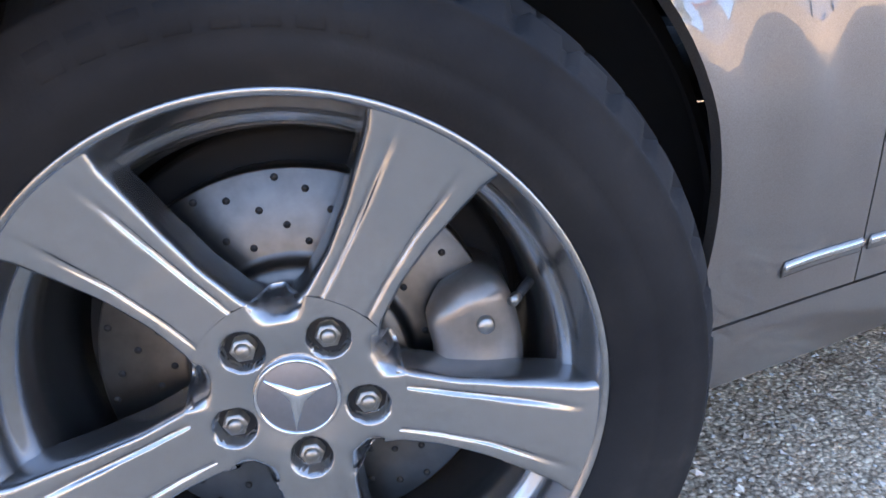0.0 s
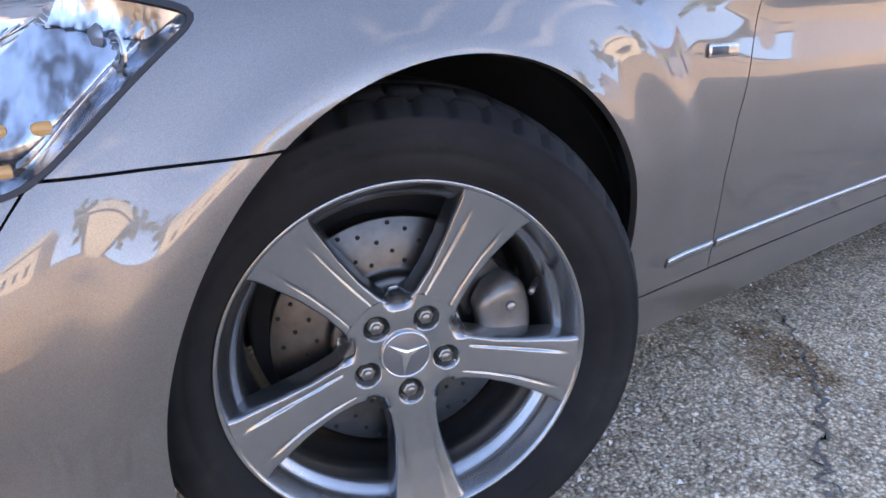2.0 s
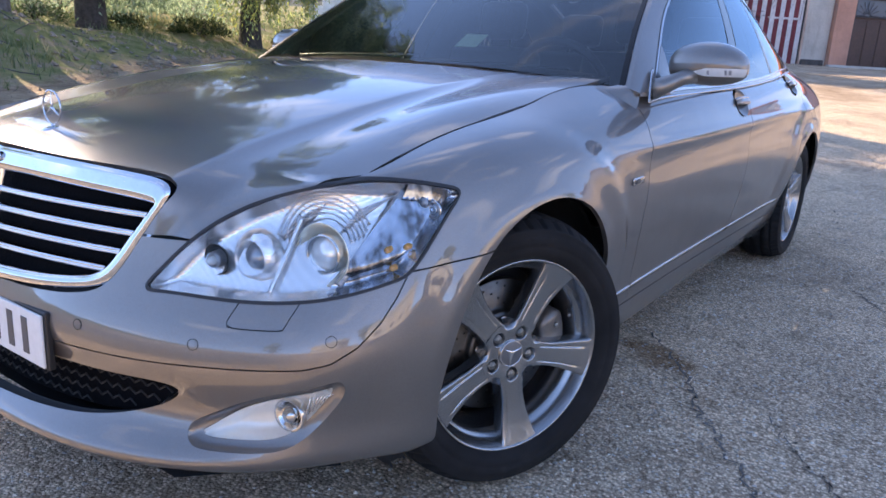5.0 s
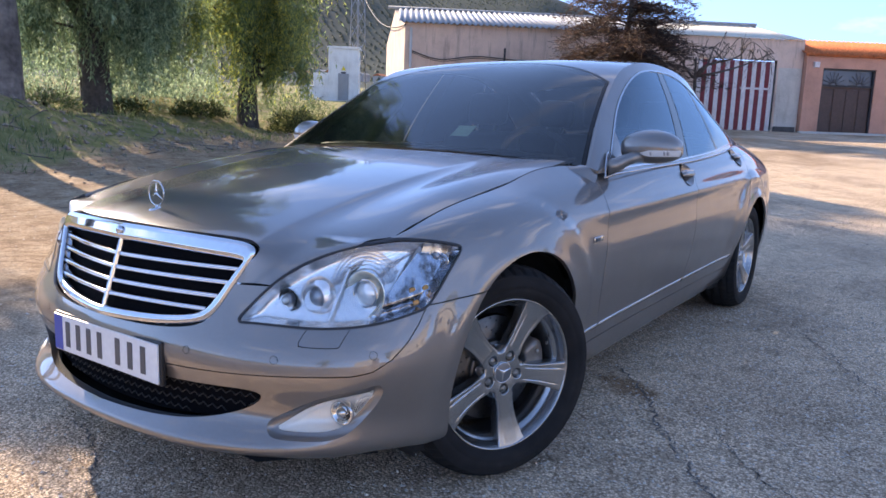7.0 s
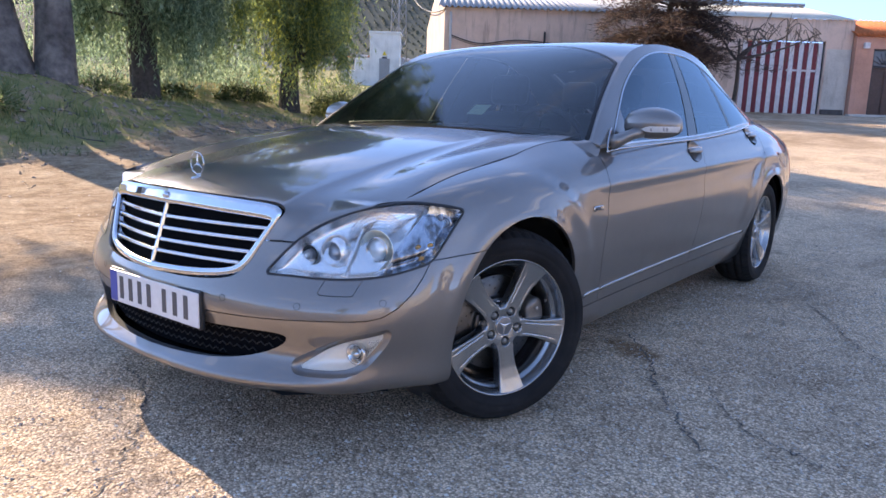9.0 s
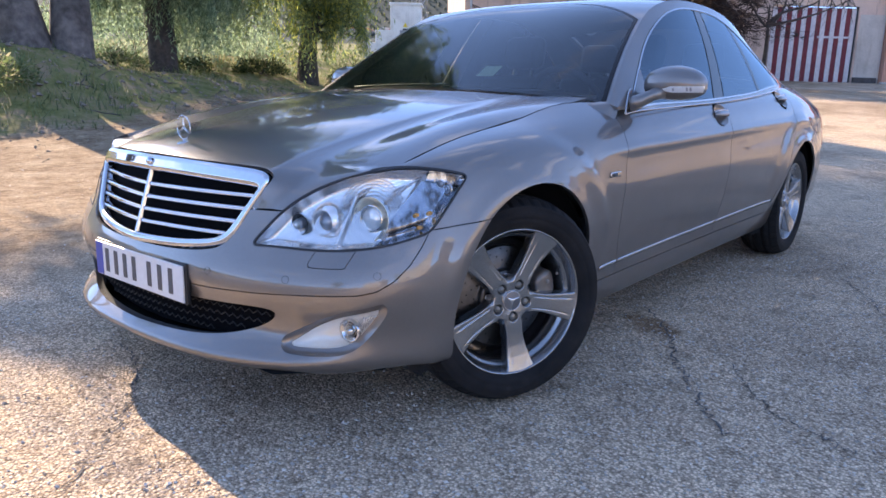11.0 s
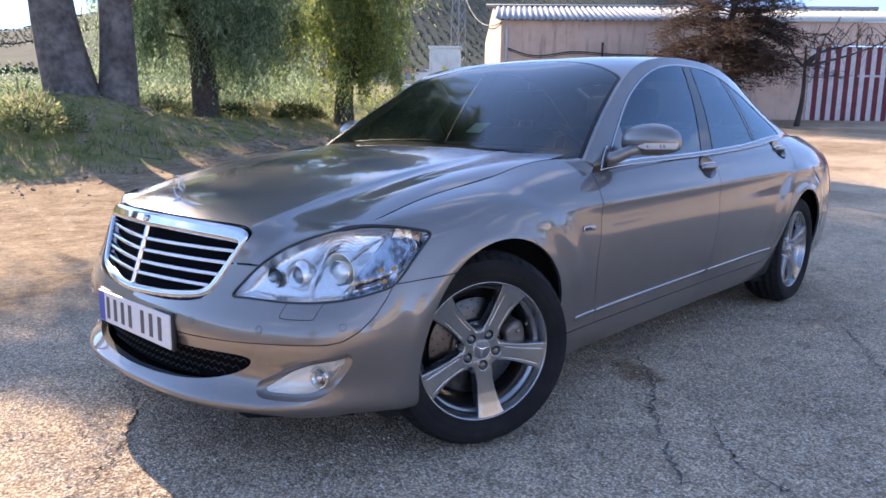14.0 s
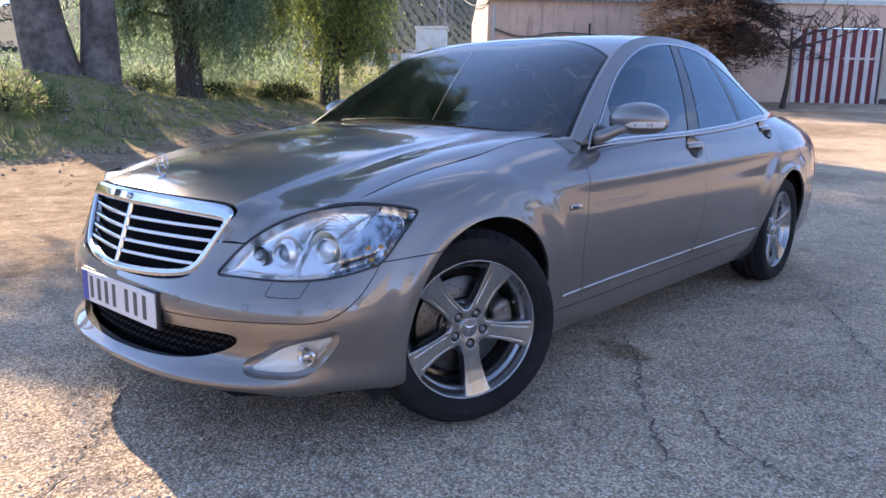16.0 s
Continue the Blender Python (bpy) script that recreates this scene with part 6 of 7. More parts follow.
part("intake_lip", *joined(hemmed(iw, .035), mirrored(hemmed(iw, .035))), PAINT, car)


# ---- fog lamps ----
def fog_lamps():
    lens = cuts(SKIN, lambda V: V[:, 0] - .3, lambda V: -sdf(sz(V), FOG) - .006)
    N = point_normals(lens)
    lens_out = (lens[0] - N * .011, lens[1])
    inside = np.clip((-sdf(sz(lens[0]), FOG) - .006) / .02, 0, 1)
    house = (lens[0] - N * (.013 + .026 * inside * (2 - inside))[:, None], lens[1])
    ring = cuts(SKIN, lambda V: V[:, 0] - .3, lambda V: -sdf(sz(V), FOG) + .0165, lambda V: sdf(sz(V), FOG) + .0065)
    rn = point_normals(ring)
    rd = np.clip((.0165 - sdf(sz(ring[0]), FOG)) / .023, 0, 1)
    ring = (ring[0] - rn * (.016 * rd * (2 - rd))[:, None], ring[1])
    p, n = on_skin(.118, .352)
    ax = Vector((1, .15, 0)).normalized()
    turn = Matrix.Translation(Vector(p + SIGHT * .030)) @ Vector((1, 0, 0)).rotation_difference(ax).to_matrix().to_4x4()
    pieces = [("lens", lens_out, LENS, "clear fog lamp lens"), ("housing", house, WHITEBOWL, "bright fog lamp housing"), ("bezel", hemmed(ring, .01), PAINT, ""),
              ("bulb", moved(lathe([(0, .018), (.010, .016), (.017, .008), (.0195, -.006)], 24, "x"), turn), CHROME, "bright fog bulb"),
              ("bulb_ring", moved(lathe([(.020, .002), (.027, .008), (.0325, .012), (.034, .010), (.033, -.01)], 32, "x"), turn), CHROME, "")]
    for i in range(7):
        s = .155 + .010 * i
        z0, z1 = .345 + .0085 * i, .396 + .0012 * i
        pieces.append(("rib", tube([behind(s + .0, z0, .018), behind(s + .014, z1, .018)], .0016, 5), BOWL, ""))
    for sgn in (1, -1):
        lamp = new("fog_lamp")
        lamp.parent = car
        tagged(lamp, "clear almond-shaped fog lamp in the bumper")
        for nm, pc, mt, lb in pieces:
            ob = part(nm, *(pc if sgn > 0 else mirrored(pc)), mt, lamp, lb)
            if nm == "lens":
                ob.visible_shadow = False


fog_lamps()

# parking sensors
for s, z in ((-.13, .493), (.222, .514), (-.455, .49)):
    p, n = on_skin(s, z, .0004)
    m = facing_pose(p, n)
    disc = cuts(SKIN, lambda V: V[:, 0] - .3, lambda V: .0092 - np.linalg.norm(V - p, axis=1))
    both_sides("parking_sensor", (disc[0] + n * .0009, disc[1]), PAINT)
    both_sides("sensor_ring", moved(lathe([(.0099, .0002), (.0101, .0005), (.0107, .0005), (.0109, .0)], 24, "z"), m), GAPS)

# ---- number plate, with plain bars for its characters ----
WHITE = worn("plate_white", (0.72, 0.72, 0.71), 0.35, scale=60, var=0.05, bump=0.02)
BLUE = Mat("plate_blue", (0.03, 0.07, 0.35), 0.4).m
INK = Mat("plate_ink", (0.075, 0.075, 0.08), 0.5).m
plate = part("number_plate", *box(.822, -.26, .380, .828, .26, .492, .0025), WHITE, car, "white number plate with plain dark bars", smooth=False)
part("plate_holder", *box(.806, -.266, .374, .8215, .266, .498, .004), BLACK, car, smooth=False)
part("blue_strip", *box(.8275, -.257, .383, .8287, -.213, .489), BLUE, plate, smooth=False)
for y0 in (-.196, -.140, -.084, -.028, .062, .122, .182):
    part("dark_bar", *box(.8275, y0, .397, .8292, y0 + .024, .475, .0007), INK, plate, smooth=False)

# ---- bonnet ornament: a ring with three thin arms ----
star = new("bonnet_ornament")
star.parent = car
tagged(star, "chrome ring ornament standing on the bonnet")
c = Vector((.640, 0, .868))
ring = [(c.x, c.y + .037 * math.cos(a), c.z + .037 * math.sin(a)) for a in np.linspace(0, 2 * math.pi, 49)]
part("ring", *tube(ring, .0019, 8, caps=False), CHROME, star)
for k in range(3):
    a = math.pi / 2 + k * 2 * math.pi / 3
    ln = np.linspace(0, 1, 6)
    part("arm", *tube([(c.x, c.y + .036 * t * math.cos(a), c.z + .036 * t * math.sin(a)) for t in ln], .0031 * (1 - ln) + .0004, 6), CHROME, star)
part("stem", *tube([(.640, 0, .814), (.640, 0, .825), (.640, 0, .833)], [.008, .0045, .003], 12), CHROME, star)
part("foot", *moved(lathe([(0, .008), (.012, .006), (.019, .002), (.021, -.004)], 28, "z"), pose(.642, 0, .819, 0, 8, 0) @ Matrix.Diagonal((1.2, 1, 1, 1))), CHROME, star)


# ---- mirrors ----
def mirrors():
    n, m = 48, 36
    u, v = np.meshgrid(np.linspace(-np.pi / 2, np.pi / 2, n), np.linspace(0, 2 * np.pi, m, endpoint=False), indexing="ij")

    def shell():
        e = lambda a, k: np.sign(a) * np.abs(a) ** k
        y = .113 * np.sin(u)
        rad = np.cos(u) ** .62
        taper = 1 - .16 * (np.sin(u) > 0) * np.sin(u) ** 2
        z = .067 * rad * e(np.sin(v), .85) * taper
        x = .085 * rad * np.cos(v)
        x = np.where(x < 0, x * .42, x)
        x = x - .35 * (y + .11) * .55
        z = z + .012 * np.cos(u) - .004
        P = np.stack([-.897 + x, .964 + y, 1.039 + z], -1)
        return P

    P = shell()
    V, F = ring_sheet(P.transpose(1, 0, 2))
    body = (V, F)
    nb = point_normals(body)
    if (nb * (V - V.mean(0))).sum() < 0:
        body = (V, [tuple(reversed(f)) for f in F])
    band = clip(clip(body, lambda V: np.clip((V[:, 1] - .93) * .25, 0, .0115) - np.abs(V[:, 2] - 1.022 - .03 * (V[:, 1] - .98))), lambda V: V[:, 1] - .935)
    band = clip(band, lambda V: V[:, 0] - (-.877 - .35 * .55 * (V[:, 1] - .87)))
    nbd = point_normals(band)
    band = (band[0] + nbd * .0022, band[1])
    strips = [("mirror_shell", body, PAINT, ""), ("signal_strip", hemmed(band, .004), WHITE, "clear signal strip with dark marks")]
    for y0 in (.972, .984, 1.030, 1.042):
        mk = clip(band, lambda V: .0035 - np.abs(V[:, 1] - y0))
        mk = clip(mk, lambda V: .007 - np.abs(V[:, 2] - 1.022 - .03 * (V[:, 1] - .98)))
        if len(mk[1]):
            strips.append(("signal_mark", (mk[0] + point_normals(mk) * .0006, mk[1]), GREYTRIM, ""))
    foot = tube([(-.775, .835, .958), (-.80, .868, .974), (-.835, .905, .998), (-.86, .935, 1.015)], [.034, .027, .023, .030], 16)
    strips.append(("mirror_foot", foot, PAINT, ""))
    for sgn in (1, -1):
        mir = new("door_mirror")
        mir.parent = car
        tagged(mir, "painted door mirror with a clear signal strip")
        for nm, pc, mt, lb in strips:
            part(nm, *(pc if sgn > 0 else mirrored((pc[0] - (.045, .025, .01), pc[1]))), mt, mir, lb)


mirrors()


# ---- door handles in round recesses ----
def handles():
    for x, z in HANDLES:
        p, n = on_side(x, z, .0)
        m = facing_pose(p, n)
        dish = lathe([(0, -.019), (.018, -.018), (.034, -.0135), (.046, -.0065), (.0525, -.001), (.0545, .0008)], 40, "z")
        dish = moved(dish, m @ Matrix.Diagonal((1.55, 1.0, 1, 1)))
        bar = []
        for t in np.linspace(-1, 1, 22):
            xx = t * .084
            off = .014 * (1 - t**6) + .002
            hgt = .0145 * (1 - .35 * abs(t) ** 3)
            bar.append([(xx, hgt * math.sin(a) + .002, off + .0055 * math.cos(a)) for a in np.linspace(0, 2 * math.pi, 13)])
        bar = moved(sheet(np.array(bar)), m)
        lip = []
        for t in np.linspace(-1, 1, 22):
            xx = t * .082
            off = .014 * (1 - t**6) + .003
            lip.append([(xx, .0165 + .004 * math.sin(a) - .003 * abs(t) ** 3, off + .0035 * math.cos(a)) for a in np.linspace(0, 2 * math.pi, 9)])
        lip = moved(sheet(np.array(lip)), m)
        for sgn in (1, -1):
            h = new("door_handle")
            h.parent = car
            tagged(h, "painted door handle with a chrome edge")
            for nm, pc, mt in (("recess", dish, PAINT), ("grip", bar, PAINT), ("chrome_edge", lip, CHROME)):
                part(nm, *(pc if sgn > 0 else mirrored(pc)), mt, h)


handles()

# small chrome badge on the wing, its word as a plain bar
p, n = on_side(-.535, .713, .0012)
m = facing_pose(p, n)
both_sides("wing_badge", moved(box(-.042, -.010, 0, .042, .010, .004, .0025), m), SATIN, "small chrome badge with a dark bar")
both_sides("badge_bar", moved(box(-.036, -.006, .0035, .010, .006, .0047), m), INK)

# belt trim strip below the windows, and the trim in front of the mirror
for pts in ([(-.690, .865, .926), (-.80, .8635, .936), (-1.0, .864, .944), (-1.4, .866, .957), (-1.8, .864, .970), (-2.2, .852, .990), (-2.6, .831, 1.017), (-2.97, .795, 1.044)],):
    P_ = spline(np.array(pts), 60)
    N_ = np.tile((0, .94, .34), (60, 1))
    both_sides("belt_trim", raised_strip(P_, N_, .008, .004), SATIN, "bright satin chrome belt trim")
P_ = spline(np.array([(-.693, .866, .929), (-.715, .857, .955), (-.745, .845, .985), (-.80, .826, 1.02)]), 16)
both_sides("corner_trim", raised_strip(P_, np.tile((0, .94, .34), (16, 1)), .008, .004), SATIN)

# ---- wipers, scuttle ----
for y0, y1, x0 in ((-.55, .06, -.60), (.02, .60, -.62)):
    yy = np.linspace(y0, y1, 12)
    pts = [(x0 - .06 * (y / .7) ** 2 - .02 * (i / 11), y, 1.008 + .012 * (i / 11) - .02 * (y / .7) ** 2) for i, y in enumerate(yy)]
    part("wiper", *tube(pts, .0055, 6), BLACK, car, "black windscreen wiper")
sc = spline(np.array([(-.50, 0, .985), (-.52, .2, .985), (-.57, .4, .983), (-.615, .54, .978), (-.65, .64, .972)]), 30)
sc2 = sc + np.array((-.16, 0, .022))
part("scuttle", *joined(sheet(np.stack([sc, sc2], 1)), mirrored(sheet(np.stack([sc, sc2], 1)))), BLACK, car, "black scuttle panel")

# ---- underbody, cabin ----
# plain slab and block, added to stop sunlight passing through the hollow car
UP = [(.74, .55), (.5, .76), (.3, .5), (-.3, .5), (-.42, .82), (-2.6, .82), (-2.7, .5), (-3.4, .5), (-3.5, .8), (-4.0, .6)]
fl = np.array([[(x, y * k, .215) for k in (-1, 0, 1)] for x, y in UP])
part("underbody", *sheet(fl), GAPS, car, "dark underbody")
part("engine_bay", *box(-.35, -.48, .2, .62, .48, .70, .03), GAPS, car, "dark engine block behind the grille")
CABIN = worn("dark_cabin_trim", (0.035, 0.036, 0.04), 0.7, scale=80, var=0.2)
SEATM = worn("grey_leather", (0.06, 0.06, 0.065), 0.55, scale=90, var=0.15, bump=0.1)
dash = np.array([[(x, y, z - .05 * (abs(y) / .7) ** 2) for y in np.linspace(-.72, .72, 25)] for x, z in ((-.62, .96), (-.75, .985), (-.90, .99), (-1.0, .96), (-1.04, .85), (-1.0, .6))])
part("dashboard", *sheet(dash), CABIN, car, "dark dashboard under the windscreen")
part("boot_floor", *box(-3.5, -.7, .5, -2.95, .7, 1.02, .04), CABIN, car)


def seat(x, y, name="seat"):
    st = new(name)
    st.parent = car
    tagged(st, "dark leather car seat with a headrest")
    back = box(-.06, -.25, .0, .06, .25, .60, .045)
    part("backrest", *moved(back, pose(x - .1, y, .50, 0, -16, 0)), SEATM, st)
    part("cushion", *box(x - .02, y - .25, .42, x + .48, y + .25, .55, .05), SEATM, st)
    part("headrest", *moved(box(-.045, -.13, 0, .045, .13, .19, .042), pose(x - .30, y, 1.115, 0, -8, 0)), SEATM, st)
    for dy in (-.06, .06):
        part("post", *tube([(x - .275, y + dy, 1.03), (x - .30, y + dy, 1.13)], .007, 8), STEEL, st)


for x, y in ((-1.55, .37), (-1.55, -.37), (-2.45, .36), (-2.45, -.36)):
    seat(x, y)
a = np.linspace(0, 2 * np.pi, 41)
sw = [Vector((0, .185 * math.cos(t), .185 * math.sin(t))) for t in a]
m = pose(-1.10, .37, .93, 0, 24, 0)
part("steering_wheel", *tube([m @ v for v in sw], .016, 10, caps=False), CABIN, car, "dark steering wheel")
hl = cuts((TOP.reshape(-1, 3) - (0, 0, .03), TOPS[1]), lambda V: screen(V) - .01, lambda V: backlight(V))
part("headlining", *joined(hl, mirrored(hl)), worn("grey_headlining", (0.12, 0.12, 0.12), 0.95, scale=150), car)

# ---- tail: boot lid and lamps ----
RED = Mat("red_lamp_glass", (0.35, 0.01, 0.012), 0.08, Coat_Weight=1.0).m
bt = spline(np.array([[(-3.36, 0, 1.08), (-3.36, .35, 1.075), (-3.36, .70, 1.05)], [(-3.7, 0, 1.075), (-3.7, .35, 1.07), (-3.65, .68, 1.045)], [(-4.0, 0, 1.045), (-3.99, .35, 1.04), (-3.93, .60, 1.03)], [(-4.035, 0, 1.0), (-4.02, .35, 1.0), (-3.96, .60, 1.0)]], float), 30)
BT = spline(bt.transpose(1, 0, 2), 24).transpose(1, 0, 2)
b_ = facing(sheet(BT), BT, 2)
part("boot_lid", *joined(b_, mirrored(b_)), PAINT, car)
tl = cuts(SKIN, lambda V: -3.86 - V[:, 0], lambda V: V[:, 1] - .45, lambda V: V[:, 2] - .66, lambda V: .93 - V[:, 2])
tl = (tl[0] + point_normals(tl) * .004, tl[1])
both_sides("tail_lamp", hemmed(tl, .01), RED, "red tail lamp")

# pale green card behind the windscreen, in place of sunlit grass seen through the cabin
pm = facing_pose((-.728, .195, 1.080), (.52, 0, .854), (-.854, 0, .52))
part("green_view_card", *moved(box(-.044, -.042, 0, .044, .042, .001), pm), worn("pale_green_paper", (0.82, 0.90, 0.58), 0.7, scale=60, var=0.1), car, "pale green paper behind the windscreen", smooth=False)
# foot of each windscreen pillar, running down onto the wing
fc = np.array([[(-.575, .752, .962), (-.59, .80, .940), (-.625, .852, .903)], [(-.615, .775, .966), (-.62, .812, .953), (-.65, .851, .921)], [(-.66, .79, .975), (-.645, .823, .9635), (-.665, .8465, .941)]])
both_sides("pillar_foot", hemmed(facing(sheet(spline(spline(fc, 12).transpose(1, 0, 2), 12).transpose(1, 0, 2)), fc, 2), .004), PAINT)


# ---- wheels: built about the origin, axle along y, outside towards +y ----
def tyre_piece(n=384):
    prof = [(.235, .088), (.2435, .099), (.258, .1115), (.272, .1160), (.2745, .1150), (.278, .1170), (.29, .1180), (.302, .1158), (.3115, .1115), (.3135, .1120), (.3165, .1085), (.3215, .1010), (.3265, .092), (.331, .083),
            (.3335, .0785), (.3345, .0755), (.328, .074), (.328, .067), (.3375, .0655), (.341, .048), (.3425, .032), (.335, .0305), (.335, .0225), (.343, .021), (.3432, 0)]
    prof += [(r, -y) for r, y in reversed(prof[:-1])]
    r, h = np.array(prof).T
    a = np.linspace(0, 2 * np.pi, n, endpoint=False)
    R = np.repeat(r[None], n, 0)
    # cross cuts over the shoulders and between the grooves
    for i in range(n):
        step = i % 8
        shoulder = (np.abs(h) > .0745) & (np.abs(h) < .1015) & (r > .3205)
        rib = (np.abs(h) > .034) & (np.abs(h) < .066) & (r > .336)
        if step in (0, 1):
            R[i, shoulder] -= .0065
        if step in (4,):
            R[i, rib] -= .006
    P = np.stack([np.cos(a)[:, None] * R, np.broadcast_to(h, R.shape), np.sin(a)[:, None] * R], -1)
    return ring_sheet(P)


FACE_R = np.array([0, .034, .05, .075, .11, .15, .19, .225, .242])
FACE_Y = np.array([.068, .070, .0725, .0740, .0755, .0790, .0860, .0940, .0985])


def face_y(r):
    return np.interp(r, FACE_R, FACE_Y)


def spoke_piece(angle):
    """One spoke: a raised flat band between two tapering grooves, with sloping flanks."""
    rr = np.concatenate([np.linspace(.0735, .20, 24), np.linspace(.206, .2395, 7)])
    tt = np.concatenate([[-1.0, -1.0], np.linspace(-1.0, 1.0, 41), [1.0, 1.0]])
    G = np.zeros((len(rr), len(tt), 3))
    for i, r in enumerate(rr):
        half = np.interp(r, [.06, .085, .12, .16, .195, .217, .2395], [.040, .0320, .0310, .0355, .0425, .0470, .0570])
        g = np.interp(r, [.06, .075, .10, .165, .205, .227], [0, .001, .0030, .0036, .0020, 0.0])
        band = np.interp(r, [.06, .12, .22], [.52, .56, .50])
        for j, t in enumerate(tt):
            at = abs(t)
            y = face_y(r)
            y -= g * math.exp(-(((at - band - .06) / .038) ** 2))
            y -= 0.35 * g * (at > band + .06)
            edge = max(0.0, (at - .90) / .10)
            y -= .0045 * edge**2
            x = t * half
            if j in (0, 1, len(tt) - 2, len(tt) - 1):
                y -= (.030 if j in (0, len(tt) - 1) else .006)
                x += math.copysign(.004 if j in (0, len(tt) - 1) else .0015, t)
            G[i, j] = (x, y, r)
    V, F = sheet(G)
    c, s = math.cos(angle), math.sin(angle)
    V = np.stack([V[:, 2] * c - V[:, 0] * s, V[:, 1], V[:, 2] * s + V[:, 0] * c], 1)
    return V, F


SPOKES = [-math.pi / 2 + k * 2 * math.pi / 5 for k in range(5)]


def hub_piece():
    """The disc in the wheel's middle, dished between the spokes, with five bolt pockets."""
    rr, n = np.linspace(.0, .086, 44), 240
    a = np.linspace(0, 2 * np.pi, n, endpoint=False)
    R, A = np.meshgrid(rr, a, indexing="ij")
    Y = face_y(R).copy()
    off = np.min([np.abs((A - s + np.pi) % (2 * np.pi) - np.pi) for s in SPOKES], 0)
    Y -= np.clip((R - .064) / .02, 0, 1) ** 1.6 * np.clip((off - .36) / .2, 0, 1) ** 1.3 * .032
    for s in SPOKES:
        d = np.hypot(R * np.cos(A) - .056 * math.cos(s), R * np.sin(A) - .056 * math.sin(s))
        Y -= .013 * np.clip((.0172 - d) / .0018, 0, 1)
    P = np.stack([R * np.cos(A), Y + .0006, R * np.sin(A)], -1).transpose(1, 0, 2)
    return ring_sheet(P)


def rim_piece():
    prof = [(.2265, .080), (.2325, .090), (.235, .0960), (.2375, .0995), (.240, .1005), (.2425, .0990), (.2435, .094), (.2425, .088)]
    inner = [(.206, -.11), (.202, -.05), (.202, .0), (.205, .030), (.2095, .052), (.2145, .062), (.2195, .0645), (.2225, .068), (.2245, .074), (.2265, .080)]
    return lathe(inner + prof[1:], 160)


def bolt_piece():
    prof = [(.0, .074), (.0045, .074), (.0055, .073), (.0062, .0715), (.0095, .0712), (.0102, .070)]
    cap = lathe(prof[:4] + [(.0066, .0705)], 20)
    hexa = lathe([(.0064, .0708), (.0098, .0705), (.0106, .069), (.0106, .058), (.0135, .0565), (.0135, .053)], 6)
    return joined(cap, hexa)


def emblem_arm(angle):
    """A thin tapering arm with a ridge along its middle."""
    t = np.linspace(0, 1, 8)
    L = .0295
    G = []
    for k in t:
        wdt = .0060 * (1 - k) ** 1.1 + .0003
        r = k * L
        G.append([(-wdt, .0, r), (0, .0030, r), (wdt, .0, r)])
    V, F = sheet(np.array(G))
    c, s = math.cos(angle), math.sin(angle)
    return np.stack([V[:, 2] * c - V[:, 0] * s, V[:, 1] + .0743, V[:, 2] * s + V[:, 0] * c], 1), F


CAP_FACE = worn("matt_grey_cap", (0.20, 0.20, 0.21), 0.35, 0.6, scale=150, var=0.05, bump=0.0)
# near-black for the valve, and for shade painted into pockets and holes
POCKET = Mat("hole_shade_and_valve", (0.01, 0.01, 0.011), 0.7).m


def disc_piece():
    return lathe([(.07, .03), (.088, .03), (.093, .024), (.094, .012), (.1, .010), (.168, .010), (.1695, .0085), (.1695, -.016), (.168, -.018), (.1, -.018)], 96)


def disc_holes():
    # flat dark discs on the face paint the shade of the drilled holes
    out = []
    for k in range(30):
        for m, r in enumerate((.108, .122, .137, .152, .162)):
            if (k + m) % 2:
                continue
            a = 2 * math.pi * (k + .28 * m) / 30
            out.append(moved(lathe([(.0, .0106), (.0032, .0106), (.0032, .009)], 8), pose(r * math.cos(a), 0, r * math.sin(a))))
    return joined(*out)


def caliper_piece(a0, a1):
    """A two-piston caliper that spans part of the disc, with a rounded outline."""
    n = 26
    G = []
    for i, a in enumerate(np.linspace(a0, a1, n)):
        e = min(i, n - 1 - i)
        ro = .186 - .018 * max(0, 1 - e / 4) ** 2 
        ri = .112 + .022 * max(0, 1 - e / 5) ** 2
        yo = .047 - .014 * max(0, 1 - e / 3) ** 2
        prof = [(ri, .014), (ri, yo - .008), (ri + .008, yo), ((ri + ro) / 2, yo + .002), (ro - .008, yo), (ro, yo - .008), (ro, -.03), (ri + .03, -.03)]
        G.append([(r * math.cos(a), y, r * math.sin(a)) for r, y in prof])
    V, F = sheet(np.array(G))
    m = 8
    F += [tuple(range(m)), tuple(reversed(range((n - 1) * m, n * m)))]
    return V, F


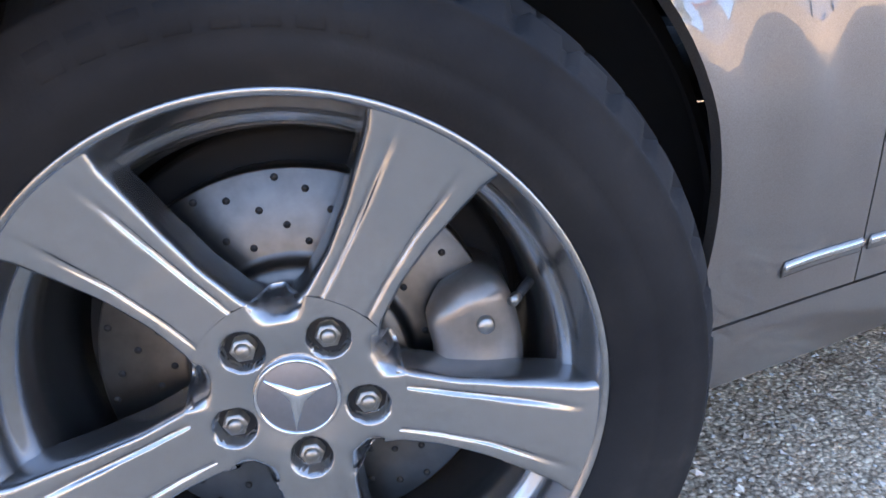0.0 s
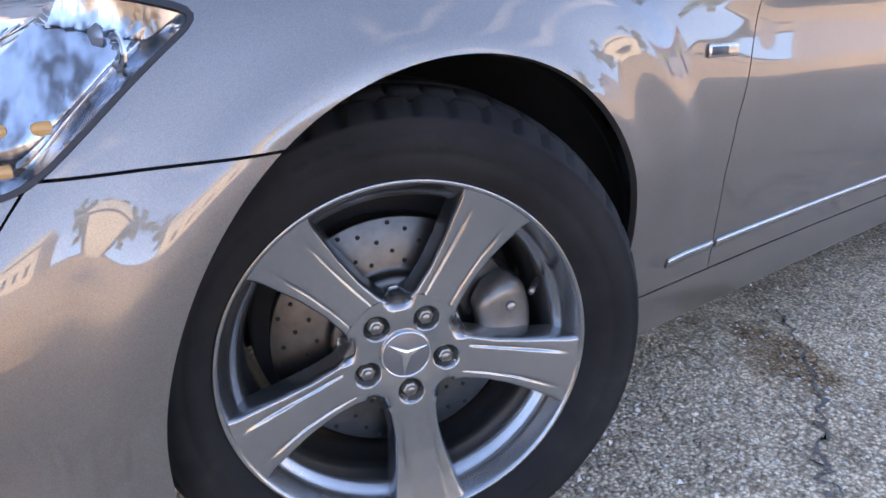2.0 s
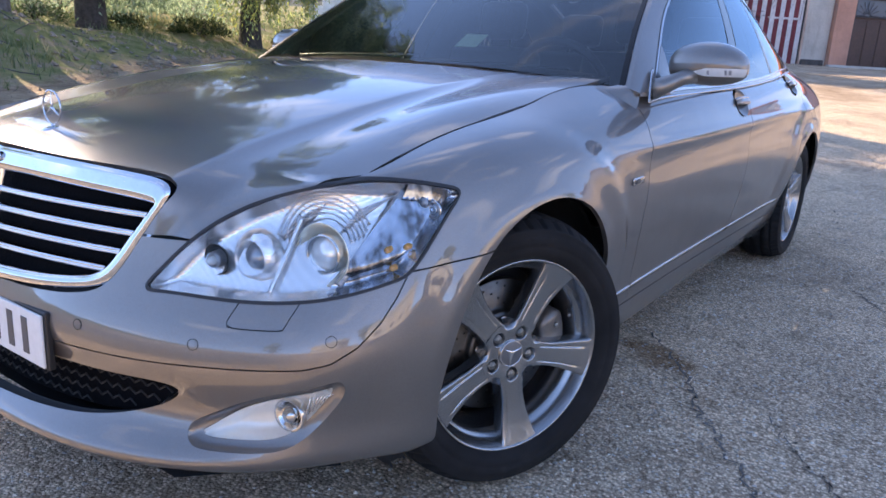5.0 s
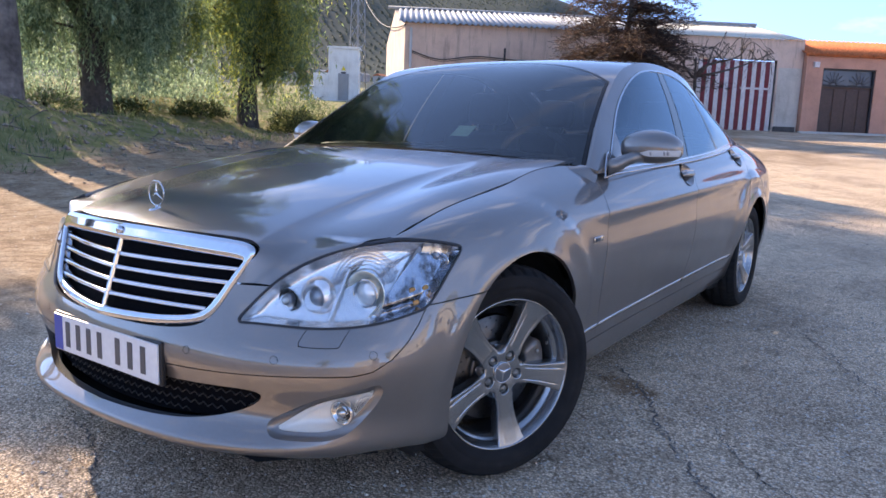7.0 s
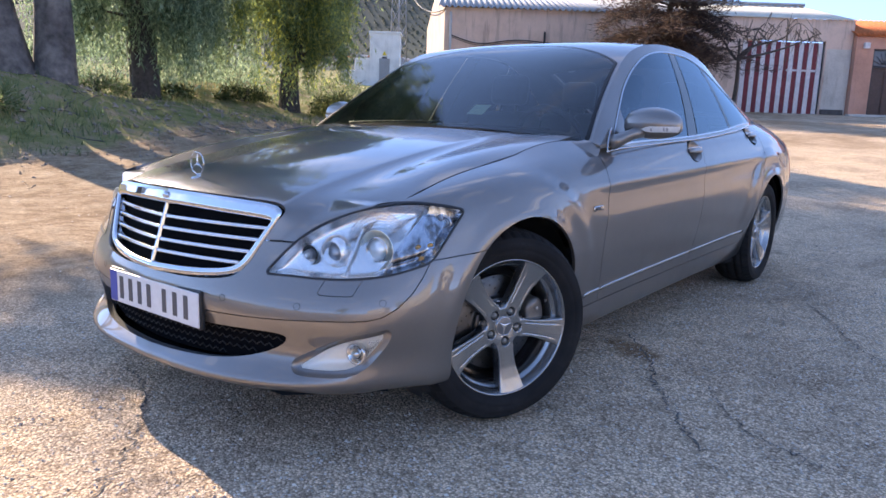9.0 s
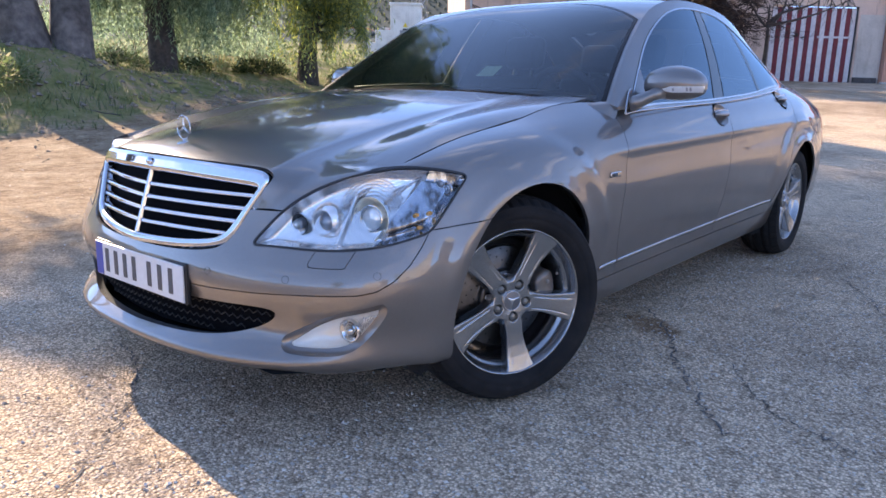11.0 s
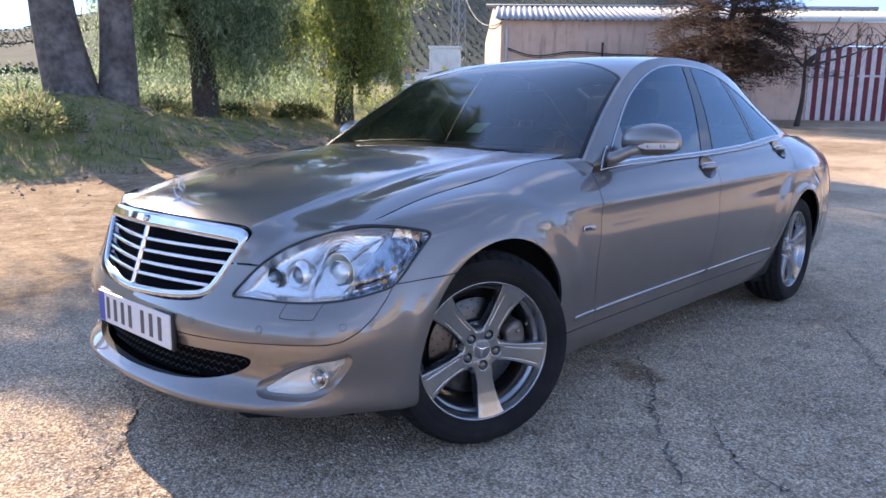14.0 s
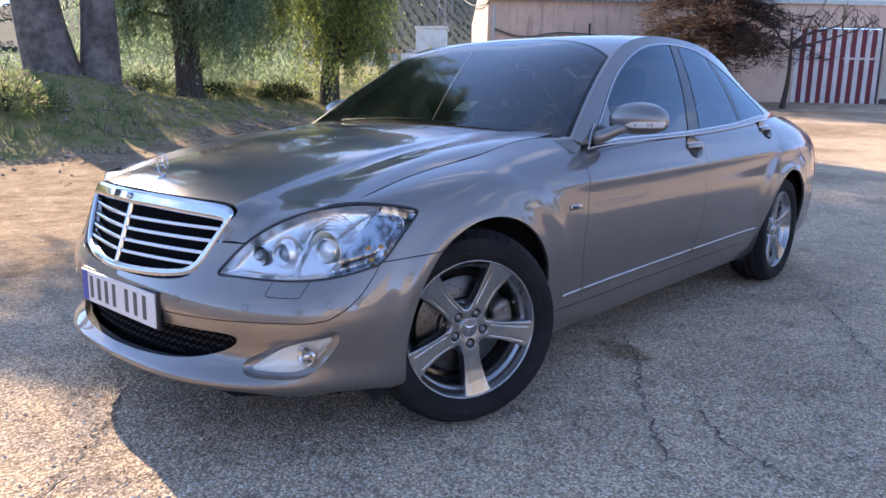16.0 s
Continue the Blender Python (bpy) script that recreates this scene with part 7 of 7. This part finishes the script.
def make_wheel(name, label, disc_back=1):
    w = empty(name, label, "")
    w.parent = car
    t = part("tyre", *tyre_piece(), TYRE, w, "black road tyre with cut tread")
    rim = part("rim", *rim_piece(), ALLOY, w, "grey five-spoke alloy rim")
    for s in SPOKES:
        part("spoke", *spoke_piece(s), ALLOY, w)
    part("hub", *hub_piece(), ALLOY, w)
    for s in SPOKES:
        m = pose(.056 * math.cos(s), -.0005, .056 * math.sin(s))
        part("wheel_bolt", *moved(bolt_piece(), m), STEEL, w)
        # a dark ring on the pocket's floor paints the shade round the bolt
        part("pocket_shade_ring", *moved(lathe([(.010, .0614), (.0152, .0615), (.0168, .0645)], 28), pose(.056 * math.cos(s), 0, .056 * math.sin(s))), POCKET, w)
        b = s + math.pi / 5
        # a dark disc takes the place of a small shaded hole
        part("hub_hole_spot", *moved(lathe([(0, .0652), (.0048, .0652), (.006, .064)], 14), pose(.0735 * math.cos(b), -.0085, .0735 * math.sin(b))), POCKET, w)
    part("hub_cap", *lathe([(0, .0740), (.031, .0740), (.0325, .0733), (.034, .070)], 48), CAP_FACE, w, "grey hub cap with a three-armed emblem")
    part("cap_ring", *lathe([(.0305, .0741), (.0312, .0754), (.0328, .0756), (.0340, .0743), (.0345, .070)], 48), CHROME, w)
    part("emblem", *joined(*[emblem_arm(-math.pi / 2 + .23 + k * 2 * math.pi / 3) for k in range(3)]), CHROME, w)
    va = math.radians(164)
    vp = np.array((math.cos(va) * .203, .055, math.sin(va) * .203))
    vo = np.array((math.cos(va) * -.02, .022, math.sin(va) * -.02))
    part("valve", *tube([vp, vp + vo * .4, vp + vo * .8], [.0042, .004, .0036], 10), POCKET, w, "black tyre valve")
    part("valve_cap", *tube([vp + vo * .72, vp + vo * 1.0], [.0046, .0044], 10), STEEL, w)
    return w


def tyre_marks(parent):
    """Raised plain blocks on the sidewall in place of the maker's name."""
    for a0 in (math.radians(70), math.radians(250)):
        for k in range(8):
            a = a0 + math.radians(5.4) * k
            if k == 4:
                a += .01
            G = np.array([[(r * math.cos(a + da), 0.118 + up, r * math.sin(a + da)) for da in (0, .036, .062)] for r, up in ((.279, -.0012), (.280, .0006), (.299, -.0010), (.300, -.0030))])
            part("raised_mark", *sheet(G), TYRE, parent)


def place_wheel(w, x, y, steer, spin):
    w.matrix_basis = pose(x, y, WHEEL_Z, 0, 0, steer) @ pose(0, 0, 0, 0, spin, 0)


STEER = -23.5
front_left = make_wheel("front_wheel", "")
tyre_marks(front_left)
place_wheel(front_left, -.002, .802, STEER, 8)
others = ((-.002, -.802, STEER + 180, 20), (-WB, .808, 0, 38), (-WB, -.808, 180, 0))
for (x, y, st, sp), nm in zip(others, ("front_wheel", "rear_wheel", "rear_wheel")):
    w = copy_thing(front_left, pose(0, 0, 0))
    w.name = nm
    place_wheel(w, x, y, st, sp)
# brakes and wheel housings, fixed to the car
for x, y, st in ((-.002, .802, STEER), (-.002, -.802, STEER), (-WB, .808, 0), (-WB, -.808, 0)):
    m = pose(x, y, WHEEL_Z, 0, 0, st if y > 0 else st + 180)
    d = part("brake_disc", *moved(disc_piece(), m), DISC, car, "drilled steel brake disc")
    part("drilled_hole_spots", *moved(disc_holes(), m), POCKET, d, kind="stuff")
    back = (math.radians(150), math.radians(205)) if y > 0 else (math.radians(-25), math.radians(30))
    c = part("brake_caliper", *moved(caliper_piece(*back), m), CALIPER, car, "grey cast brake caliper")
    for k, (ca, cr) in enumerate(((.25, .158), (.75, .158), (.5, .122))):
        ang = back[0] + (back[1] - back[0]) * ca
        part("caliper_bolt", *moved(lathe([(0, .055), (.006, .055), (.0075, .053), (.0078, .044)], 12), m @ pose(cr * math.cos(ang), 0, cr * math.sin(ang))), STEEL, c)
    part("backing_plate", *moved(lathe([(.02, -.035), (.19, -.035), (.195, -.06)], 48), m), GAPS, car)
for cx in (0.0, -WB):
    for sgn in (1, -1):
        G = []
        for a in np.linspace(math.radians(-25), math.radians(205), 60):
            edge = on_side(cx + .39 * math.cos(a), max(.2, WHEEL_Z + .39 * math.sin(a)))[0][1] - .012
            G.append([(cx + r * math.cos(a), sgn * (min(y, edge - .912 + y) if y > .84 else y), max(.16, WHEEL_Z + r * math.sin(a))) for r, y in ((.384, .912), (.393, .895), (.415, .885), (.418, .8), (.40, .62), (.36, .50), (.02, .47))])
        V, F = sheet(np.array(G))
        part("wheel_housing", V, F if sgn > 0 else [tuple(reversed(f)) for f in F], GAPS, car, "black wheel housing liner")
